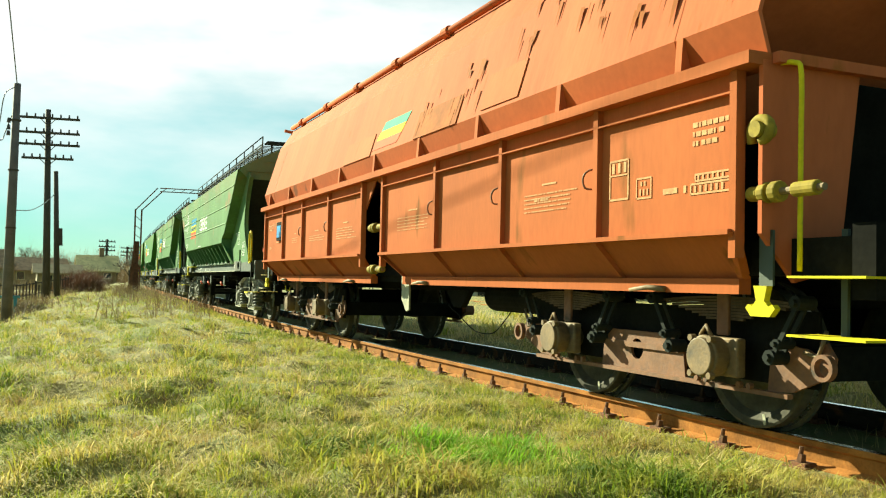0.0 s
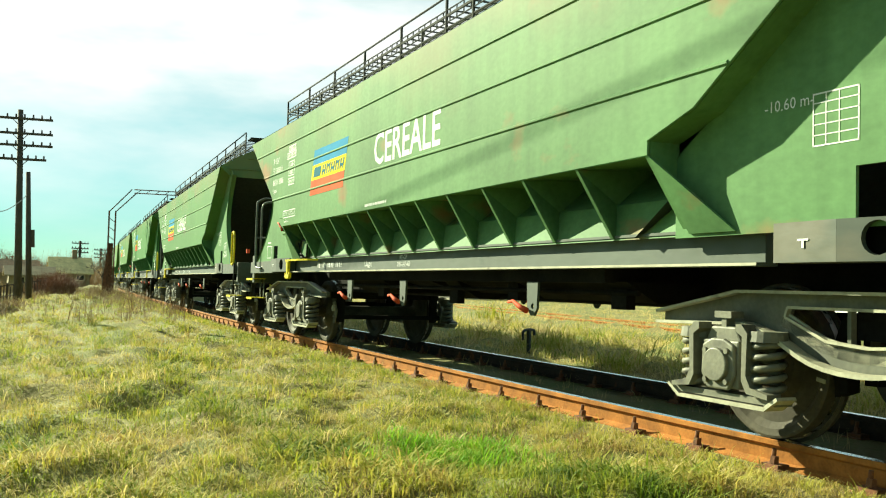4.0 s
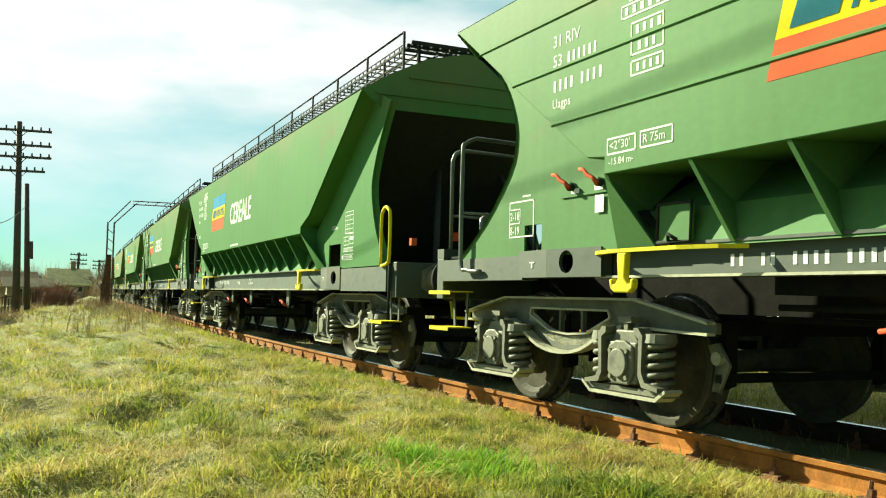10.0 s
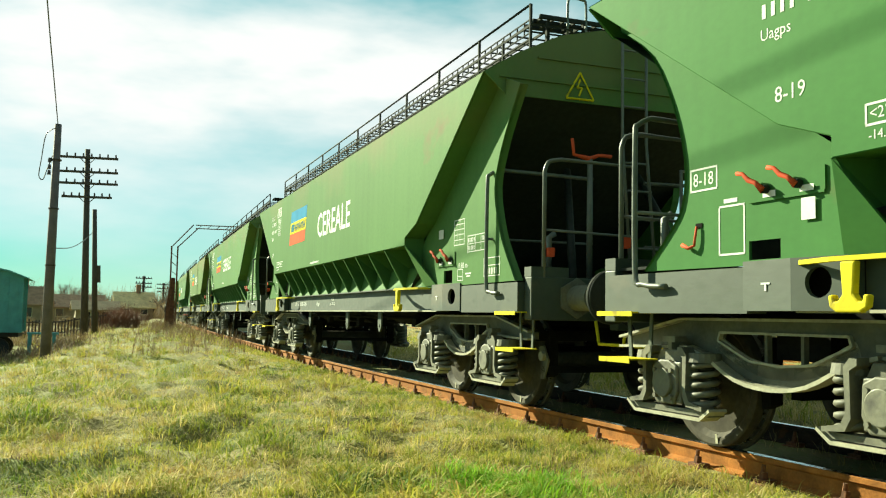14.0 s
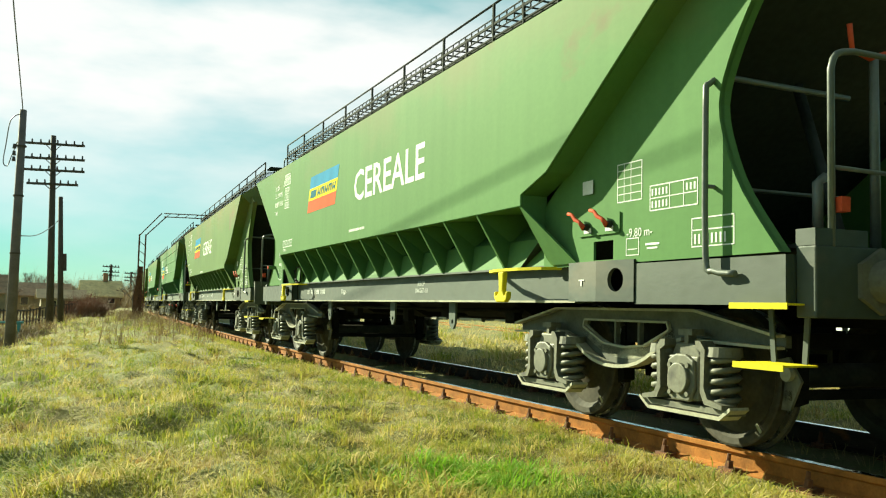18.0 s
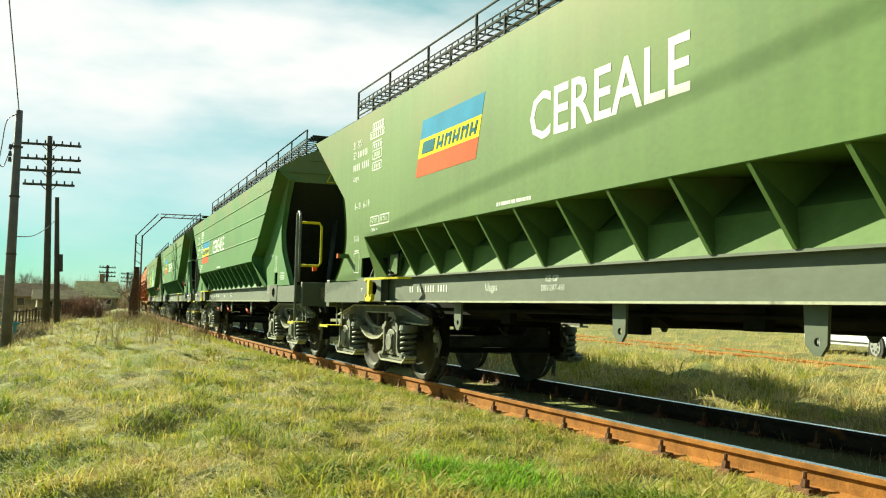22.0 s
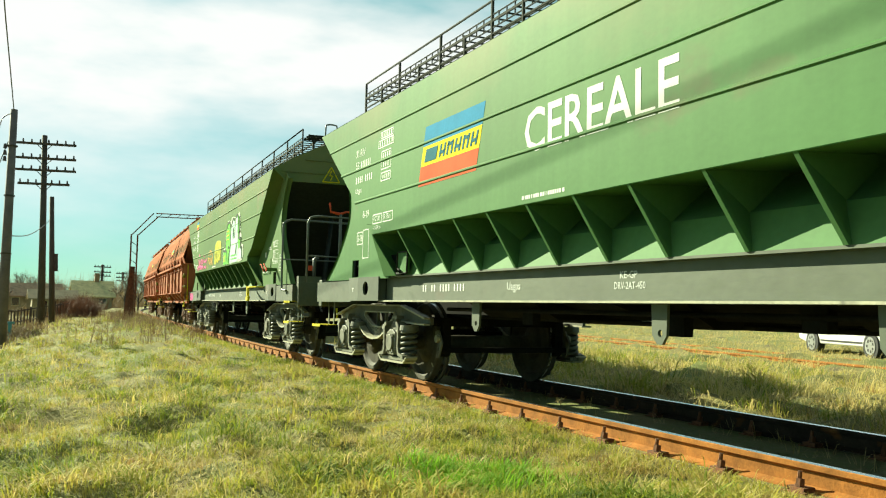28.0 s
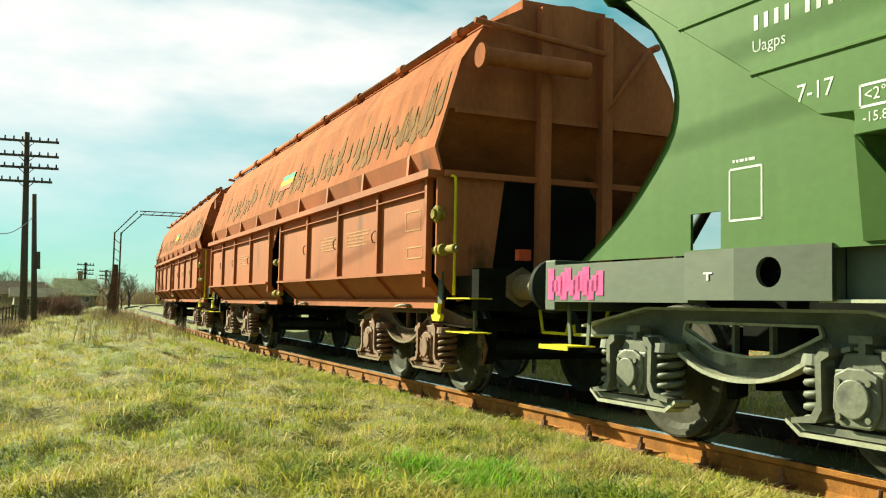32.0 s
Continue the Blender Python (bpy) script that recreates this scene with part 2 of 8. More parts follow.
# ---- ground, track bed and rails ----
def side_of(x, y):
    """How far a place lies to the right of the track's centre line, and its s."""
    s = y
    for _ in range(4):
        p, h = track(s)
        s += (x - p.x) * math.sin(h) + (y - p.y) * math.cos(h)
    p, h = track(s)
    return (x - p.x) * math.cos(h) - (y - p.y) * math.sin(h), s


def ground_z(x, y):
    l, s = side_of(x, y) if abs(y) < 300 else (x - 5, y)
    z = -0.16
    if l < -1.3:
        z -= 0.07 * min(1, (-1.3 - l) / 1.5)
    if l < -5.4:
        u = min(1, (-5.4 - l) / 2.6)
        z -= 0.55 * u * u * (3 - 2 * u) * min(1, max(0, (y - 4) / 9))
    if l > 1.6:
        z -= 0.06 * min(1, (l - 1.6) / 1.4) - 0.12 * min(1, max(0, (l - 4) / 4))
    b = noise.noise(Vector((x * 0.55, y * 0.55, 0))) * 0.08 + noise.noise(Vector((x * 1.5, y * 1.5, 3))) * 0.13 + (noise.noise(Vector((x * 3.0, y * 3.0, 8))) * 0.12 if abs(x) < 20 and -5 < y < 40 else 0)
    k = min(1, max(0, (abs(l) - 1.0) / 1.2))
    z += b * k * (1 if abs(l) < 60 else 0)
    if -9 < l < -1.3 and s > 16:
        u = min(1, (s - 16) / 14)
        z += 0.26 * u * u * (3 - 2 * u) * math.exp(-((l + 2.9) / 1.35) ** 2)
    if 2.0 < l < 8 and 0 < s < 30:
        z += 0.20 * math.exp(-((l - 4.3) / 0.9) ** 2 - ((s - 10.6) / 1.3) ** 2) + 0.14 * math.exp(-((l - 4.6) / 0.7) ** 2 - ((s - 14.3) / 0.9) ** 2)
    if l > 1.6 and l < 5:
        z += 0.07 * max(0, 1 - abs(l - 3.3) / 1.7)
    return z


def ground_material():
    m = bpy.data.materials.new("spring_turf")
    m.use_nodes = True
    n, l = m.node_tree.nodes, m.node_tree.links
    b = n["Principled BSDF"]
    b.inputs["Roughness"].default_value = 0.95
    co = n.new("ShaderNodeTexCoord")
    def tex(sc, det=6.0):
        t = n.new("ShaderNodeTexNoise")
        t.inputs["Scale"].default_value, t.inputs["Detail"].default_value = sc, det
        l.new(co.outputs["Object"], t.inputs["Vector"])
        return t.outputs["Fac"]
    def mix(a, c, f, lo, hi):
        r = n.new("ShaderNodeMapRange")
        r.inputs["From Min"].default_value, r.inputs["From Max"].default_value = lo, hi
        l.new(f, r.inputs["Value"])
        x = n.new("ShaderNodeMix")
        x.data_type = "RGBA"
        l.new(r.outputs["Result"], x.inputs["Factor"])
        for v, s in ((a, "A"), (c, "B")):
            if isinstance(v, tuple):
                x.inputs[s].default_value = (*v, 1)
            else:
                l.new(v, x.inputs[s])
        return x.outputs["Result"]
    c = mix((0.120, 0.140, 0.0200), (0.185, 0.155, 0.042), tex(0.8), 0.38, 0.62)
    c = mix(c, (0.101, 0.0741, 0.0312), tex(2.6), 0.58, 0.74)
    c = mix(c, (0.20, 0.165, 0.06), tex(22), 0.5, 0.75)
    l.new(c, b.inputs["Base Color"])
    bp = n.new("ShaderNodeBump")
    bp.inputs["Strength"].default_value, bp.inputs["Distance"].default_value = 0.8, 0.04
    l.new(tex(30), bp.inputs["Height"])
    l.new(bp.outputs["Normal"], b.inputs["Normal"])
    return m


TURF = ground_material()
xs = sorted({-1500.0, -700.0, -300.0, -150.0, -90.0, *np.arange(-60, -20, 4.0), *np.arange(-20, -6, 0.5), *np.arange(-6, 9, 0.2), *np.arange(9, 30, 0.5), *np.arange(30, 80, 4.0), 90.0, 150.0, 300.0, 700.0, 1500.0})
ys = sorted({-1500.0, -500.0, -150.0, -60.0, -30.0, *np.arange(-15, 0, 1.5), *np.arange(0, 3, 0.5), *np.arange(3, 15, 0.2), *np.arange(15, 45, 0.5), *np.arange(45, 140, 3.0), 160.0, 200.0, 300.0, 500.0, 900.0, 1800.0})
vv = [(float(x), float(y), ground_z(float(x), float(y))) for y in ys for x in xs]
nx = len(xs)
ff = [(j * nx + i, j * nx + i + 1, (j + 1) * nx + i + 1, (j + 1) * nx + i) for j in range(len(ys) - 1) for i in range(nx - 1)]
me = bpy.data.meshes.new("ground")
me.from_pydata(vv, [], ff)
me.materials.append(TURF)
ground = tagged(smooth(new("ground", me)), "rough spring turf, partly dry, beside the railway", "ground", kind="structure")

# gauge sides are coloured dark to stand for the train's shade
GAUGE_SHADE = material("shade_dark_gauge_face", (0.035, 0.022, 0.014), 0.85, spec=0.2, var=0.35, scale=5, fine=40, dirt=(0.16, 0.06, 0.015), dirt_amount=0.10, dirt_scale=3)
RAIL = [(-0.036, -0.03), (-0.036, 0.0), (-0.030, 0.004), (0.030, 0.004), (0.036, 0.0), (0.036, -0.03), (0.012, -0.045), (0.009, -0.125), (0.068, -0.148), (0.068, -0.158), (-0.068, -0.158), (-0.068, -0.148), (-0.009, -0.125), (-0.012, -0.045)]


def rail_mesh(name, centre, lat, s0, s1, step=1.5, z=0.0, top=None, side=RUST):
    bm = bmesh.new()
    rings = []
    for s in np.arange(s0, s1 + 0.01, step):
        p, h = centre(float(s))
        rings.append([bm.verts.new((p.x + (lat + a) * math.cos(h), p.y - (lat + a) * math.sin(h), b - 0.004 + z)) for a, b in RAIL])
    k = len(RAIL)
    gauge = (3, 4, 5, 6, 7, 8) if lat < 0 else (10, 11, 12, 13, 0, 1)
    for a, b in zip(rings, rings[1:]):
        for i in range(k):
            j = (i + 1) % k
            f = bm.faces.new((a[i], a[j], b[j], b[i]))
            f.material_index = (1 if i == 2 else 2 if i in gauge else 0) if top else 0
    bm.faces.new(rings[0])
    bm.faces.new(rings[-1][::-1])
    bmesh.ops.recalc_face_normals(bm, faces=bm.faces)
    ob = part(name, bm, side, None)
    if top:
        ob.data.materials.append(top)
        ob.data.materials.append(GAUGE_SHADE)
    return ob


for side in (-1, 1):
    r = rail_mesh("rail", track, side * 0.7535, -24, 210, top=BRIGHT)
    tagged(r, "rusty steel rail with a bright running top", "rail", kind="structure")

WOOD = material("tarred_sleeper_wood", (0.0429, 0.0312, 0.0218), 0.9, var=0.35, scale=5, fine=40, bump=0.4, stretch=(1, 6, 6))
bm = bmesh.new()
box(bm, -1.3, 1.3, -0.12, 0.12, -0.31, -0.165)
SLEEPER = bpy.data.meshes.new("sleeper")
bm.to_mesh(SLEEPER)
bm.free()
SLEEPER.materials.append(WOOD)
bm = bmesh.new()
for sx in (-1, 1):
    box(bm, sx * 0.090 - 0.045, sx * 0.090 + 0.045, -0.065, 0.065, -0.165, -0.128)
    prism(bm, [(sx * 0.045, -0.138), (sx * 0.105, -0.118), (sx * 0.125, -0.150)], "y", -0.035, 0.035)
    bmesh.ops.create_cone(bm, cap_ends=True, segments=6, radius1=0.030, radius2=0.026, depth=0.045, matrix=pose(sx * 0.10, 0.004 * sx, -0.105, 4, -5 * sx, 12))
    bmesh.ops.create_cone(bm, cap_ends=True, segments=8, radius1=0.015, radius2=0.013, depth=0.06, matrix=pose(sx * 0.10, 0, -0.068, 4, -5 * sx, 0))
box(bm, -0.165, 0.165, -0.085, 0.085, -0.168, -0.152)
CLIP = bpy.data.meshes.new("rail_clip")
bm.to_mesh(CLIP)
bm.free()
CLIP.materials.append(material("rusted_fastening", (0.15, 0.058, 0.022), 0.9, var=0.4, scale=20, bump=0.3))
bed = tagged(new("sleeper_row"), "tarred wooden sleepers under the rails", "sleepers", kind="structure")
SP = 0.665
for i in range(-6, 60):
    p, h = track(3.93 + i * SP)
    m = pose(p.x, p.y, 0, 0, 0, -math.degrees(h))
    ob = new("sleeper", SLEEPER)
    ob.parent, ob.matrix_basis = bed, m
    for side in (-1, 1):
        q = new("rail_clip", CLIP)
        q.parent, q.matrix_basis = ob, pose(side * 0.7535, 0, 0)
BALLAST = material("dirty_ballast", (0.026, 0.025, 0.020), 0.95, var=0.45, scale=6, fine=30, bump=0.8)
bm = bmesh.new()
rows = []
for s in np.arange(-24, 212, 2.0):
    rows.append([bm.verts.new(track(float(s), l, z)[0]) for l, z in ((-1.55, -0.26), (-1.2, -0.185), (0, -0.18), (1.2, -0.185), (1.75, -0.27))])
for a, b in zip(rows, rows[1:]):
    for i in range(4):
        bm.faces.new((a[i], a[i + 1], b[i + 1], b[i]))
tagged(part("track_bed", bm, BALLAST, None), "dark dirty ballast between the sleepers", "track bed", kind="structure")
# ---- rolling stock: wagon space has +y back along the train, -x the side towards the camera, z from the rail top ----
WEB = material("frame_web_paint", (0.088, 0.090, 0.063), 0.75, var=0.35, scale=3, fine=40, bump=0.1, dirt=(0.0936, 0.0897, 0.0663), dirt_amount=0.10, dirt_scale=3)
STEEL = material("dusty_bogie_steel", (0.125, 0.122, 0.084), 0.62, var=0.3, scale=4, fine=40, bump=0.15, dirt=(0.039, 0.0351, 0.0273), dirt_amount=0.16, dirt_scale=4)
PALE = material("worn_pale_flange_paint", (0.33, 0.315, 0.225), 0.6, var=0.25, scale=5, fine=40, bump=0.1, dirt=(0.078, 0.0702, 0.0546), dirt_amount=0.12, dirt_scale=5)
DARKG = material("dark_grille_steel", (0.0234, 0.0265, 0.0234), 0.8, spec=0.1, var=0.2)
RAILG = material("grey_handrail_paint", (0.101, 0.113, 0.0975), 0.45, var=0.2, scale=6)
YELLOW = material("yellow_safety_paint", (0.562, 0.468, 0.0156), 0.7, spec=0.15, var=0.15, scale=5, dirt=(0.195, 0.14, 0.039), dirt_amount=0.08, dirt_scale=6)
RED = material("orange_red_handle_paint", (0.50, 0.075, 0.03), 0.7, spec=0.12, var=0.15)
TYRE = material("worn_wheel_steel", (0.060, 0.053, 0.038), 0.7, spec=0.15, var=0.35, scale=5, fine=30)
TREAD = material("bright_wheel_tread", (0.5, 0.5, 0.48), 0.3, metal=1.0, var=0.1)
WHITE = material("white_stencil_paint", (0.624, 0.632, 0.608), 0.7, spec=0.15, var=0.10, scale=9)
FLAG_B = material("flag_blue_paint", (0.039, 0.211, 0.39), 0.7, spec=0.04, var=0.12)
FLAG_G = material("flag_teal_green_paint", (0.07, 0.30, 0.20), 0.7, spec=0.04, var=0.12)
FLAG_Y = material("flag_yellow_paint", (0.663, 0.515, 0.0156), 0.7, spec=0.04, var=0.12)
FLAG_R = material("flag_red_paint", (0.53, 0.0936, 0.039), 0.7, spec=0.04, var=0.12)
SIGN_B = material("sign_dark_blue_paint", (0.0234, 0.125, 0.172), 0.7, spec=0.04, var=0.12)
BROWN = material("rusted_orange_bogie", (0.18, 0.078, 0.036), 0.75, var=0.3, scale=4, fine=40, bump=0.2, dirt=(0.0468, 0.0273, 0.0156), dirt_amount=0.16, dirt_scale=4)
LEAFS = material("dusty_spring_steel", (0.095, 0.062, 0.038), 0.8, spec=0.2, var=0.35, scale=5, bump=0.1)
OCHRE = material("dusty_ochre_casting", (0.165, 0.105, 0.048), 0.7, var=0.3, scale=5, bump=0.2, dirt=(0.0546, 0.039, 0.0234), dirt_amount=0.14, dirt_scale=4)
MUSTARD = material("grimy_mustard_paint", (0.26, 0.19, 0.028), 0.75, spec=0.15, var=0.3, scale=8, dirt=(0.06, 0.045, 0.02), dirt_amount=0.14, dirt_scale=8)
# tone of the end recesses, their shade put into the colour
RECESS = material("recess_shade_green", (0.011, 0.016, 0.012), 0.7, var=0.3, scale=2)
HOSE = material("rubber_hose", (0.0156, 0.0156, 0.0156), 0.8, spec=0.1)


def lathe(bm, profile, seg=40):
    """Turns (x, radius) pairs round the x axis into one closed body."""
    rings = [[bm.verts.new((x, r * math.cos(2 * math.pi * k / seg), r * math.sin(2 * math.pi * k / seg))) for k in range(seg)] for x, r in profile]
    for a, b in zip(rings, rings[1:]):
        for k in range(seg):
            j = (k + 1) % seg
            bm.faces.new((a[k], a[j], b[j], b[k]))
    bm.faces.new(rings[0][::-1])
    bm.faces.new(rings[-1])
    bmesh.ops.recalc_face_normals(bm, faces=bm.faces)
    return bm


def holed(outer, hole):
    """One polygon with a hole in it, joined by a cut from the nearest corners."""
    i, j = min(((i, j) for i in range(len(outer)) for j in range(len(hole))), key=lambda q: math.dist(outer[q[0]], hole[q[1]]))
    def area(p):
        return sum(p[k - 1][0] * p[k][1] - p[k][0] * p[k - 1][1] for k in range(len(p)))
    h = hole[j:] + hole[:j]
    if area(outer) * area(h) > 0:
        h = [h[0]] + h[:0:-1]
    return outer[:i + 1] + h + [h[0], outer[i]] + outer[i + 1:]


def ring_pts(y, z, r, n=18):
    return [(y + r * math.cos(2 * math.pi * k / n), z + r * math.sin(2 * math.pi * k / n)) for k in range(n)]


def helix(bm, x, y, z0, z1, r, wire, turns=5.2, seg=10):
    k = int(turns * seg)
    pts = [(x + r * math.cos(2 * math.pi * i / seg), y + r * math.sin(2 * math.pi * i / seg), z0 + (z1 - z0) * i / k) for i in range(k + 1)]
    return tube(bm, pts, wire, 6)


def disc(bm, x, y, z, r, depth, seg=28, r2=None):
    """A cylinder lying along x."""
    bmesh.ops.create_cone(bm, cap_ends=True, segments=seg, radius1=r, radius2=r if r2 is None else r2, depth=depth, matrix=pose(x, y, z, 0, 90, 0))
    return bm


def rod(bm, y0, y1, x, z, r, seg=20, r2=None):
    """A cylinder lying along y."""
    bmesh.ops.create_cone(bm, cap_ends=True, segments=seg, radius1=r, radius2=r if r2 is None else r2, depth=abs(y1 - y0), matrix=pose(x, (y0 + y1) / 2, z, -90, 0, 0))
    return bm


def curve_pts(pts, n=5):
    """A smooth chain through points in the plane."""
    out = []
    for i in range(len(pts) - 1):
        p0, p1, p2, p3 = pts[max(i - 1, 0)], pts[i], pts[i + 1], pts[min(i + 2, len(pts) - 1)]
        for k in range(n):
            u = k / n
            out.append(tuple(0.5 * (2 * b + (c - a) * u + (2 * a - 5 * b + 4 * c - d) * u * u + (3 * b - a - 3 * c + d) * u**3) for a, b, c, d in zip(p0, p1, p2, p3)))
    return out + [tuple(pts[-1])]


LETTERS = {}


def writing(name, text, size, y, z, x, mat, parent, wide=0.0, label="", heavy=0.0):
    """Painted letters of a cap height on a side wall; y is where they begin, reading towards the leading end."""
    if (text, heavy) not in LETTERS:
        cu = bpy.data.curves.new(name, "FONT")
        cu.body, cu.size, cu.resolution_u, cu.offset = text, 1.0, 2, heavy
        tmp = bpy.data.objects.new(name, cu)
        LETTERS[text, heavy] = bpy.data.meshes.new_from_object(tmp)
        bpy.data.objects.remove(tmp)
    me = LETTERS[text, heavy].copy()
    me.name = name
    xs, zs = [v.co.x for v in me.vertices], [v.co.y for v in me.vertices]
    k = size / 0.70
    kx = wide / (max(xs) - min(xs)) if wide else k
    me.transform(Matrix(((0, 0, -1, x), (-kx, 0, 0, y + kx * min(xs)), (0, k, 0, z), (0, 0, 0, 1))))
    me.materials.clear()
    me.materials.append(mat)
    ob = new(name, me)
    ob.parent = parent
    if label:
        tagged(ob, label)
    elif name == "stencil":
        tagged(ob, "small white stencilled letters on the paint", kind="stuff")
    return ob


def bars(name, rows, x, mat, parent, label="", kind=""):
    """Painted bars and outlines on a side wall: (y0, y1, z0, z1) each."""
    bm = bmesh.new()
    for y0, y1, z0, z1 in rows:
        bm.faces.new([bm.verts.new(p) for p in ((x, y0, z0), (x, y0, z1), (x, y1, z1), (x, y1, z0))])
    bmesh.ops.recalc_face_normals(bm, faces=bm.faces)
    ob = part(name, bm, mat, parent, label)
    return tagged(ob, label, kind=kind) if kind else ob


def outline(y0, y1, z0, z1, w=0.012):
    """The four bars of a painted frame."""
    a, b = max(y0, y1), min(y0, y1)
    return [(a, b, z0, z0 + w), (a, b, z1 - w, z1), (a, a - w, z0, z1), (b + w, b, z0, z1)]


def digits(y, z, n, h=0.075, w=0.05, gap=0.018, rnd=random.Random(5)):
    """Bars of the size of painted figures."""
    return [(y - i * (w + gap) - 0.2 * w, y - i * (w + gap) - 0.75 * w, z, z + h) for i in range(n)]


def notice(y, z, wide, rows, rnd, pitch=0.040, h=0.016, dash=(0.012, 0.05), gap=0.009):
    """Rows of small dashes in place of writing too small to read."""
    out = []
    for k in range(rows):
        p, end = y, y - wide * rnd.uniform(0.75, 1.0)
        while p > end:
            q = rnd.uniform(*dash)
            out.append((p, p - q, z - k * pitch, z - k * pitch + h))
            p -= q + (gap if rnd.random() < 0.8 else gap * 3)
    return out


WHEEL_R = 0.46
WHEEL_HALF = [(0.985, 0.075), (0.82, 0.085), (0.82, 0.14), (0.80, 0.19), (0.765, 0.24), (0.765, 0.36), (0.80, 0.40), (0.806, 0.44), (0.80, 0.455), (0.73, 0.461), (0.694, 0.466), (0.686, 0.488), (0.660, 0.488), (0.655, 0.40), (0.70, 0.36), (0.70, 0.22), (0.66, 0.15), (0.64, 0.10), (0.60, 0.085)]
WHEELS = bmesh.new()
lathe(WHEELS, [(-x, r) for x, r in WHEEL_HALF] + WHEEL_HALF[::-1])
WHEEL_MESH = bpy.data.meshes.new("wheelset")
WHEELS.to_mesh(WHEEL_MESH)
WHEELS.free()
WHEEL_MESH.materials.append(TYRE)
WHEEL_MESH.materials.append(TREAD)
for _p in WHEEL_MESH.polygons:
    if 0.69 < abs(_p.center.x) < 0.74 and 0.445 < math.hypot(_p.center.y, _p.center.z) < 0.47:
        _p.material_index = 1
MARK = bmesh.new()
box(MARK, -0.8095, -0.806, -0.012, 0.012, 0.37, 0.435)
MARK_MESH = bpy.data.meshes.new("tyre_mark")
MARK.to_mesh(MARK_MESH)
MARK.free()
MARK_MESH.materials.append(PALE)


def wheelset(parent, y, bogie_y, dark=True):
    ob = new("wheelset", WHEEL_MESH)
    ob.parent = parent
    tagged(ob, "dark steel wheels on one axle with a bright worn tread")
    for k in range(2):
        mk = new("tyre_mark", MARK_MESH)
        mk.parent, mk.matrix_basis = ob, pose(0, 0, 0, 180 * k + 8, 0, 0)
    ob.location = (0, y, WHEEL_R - 0.46)
    return ob


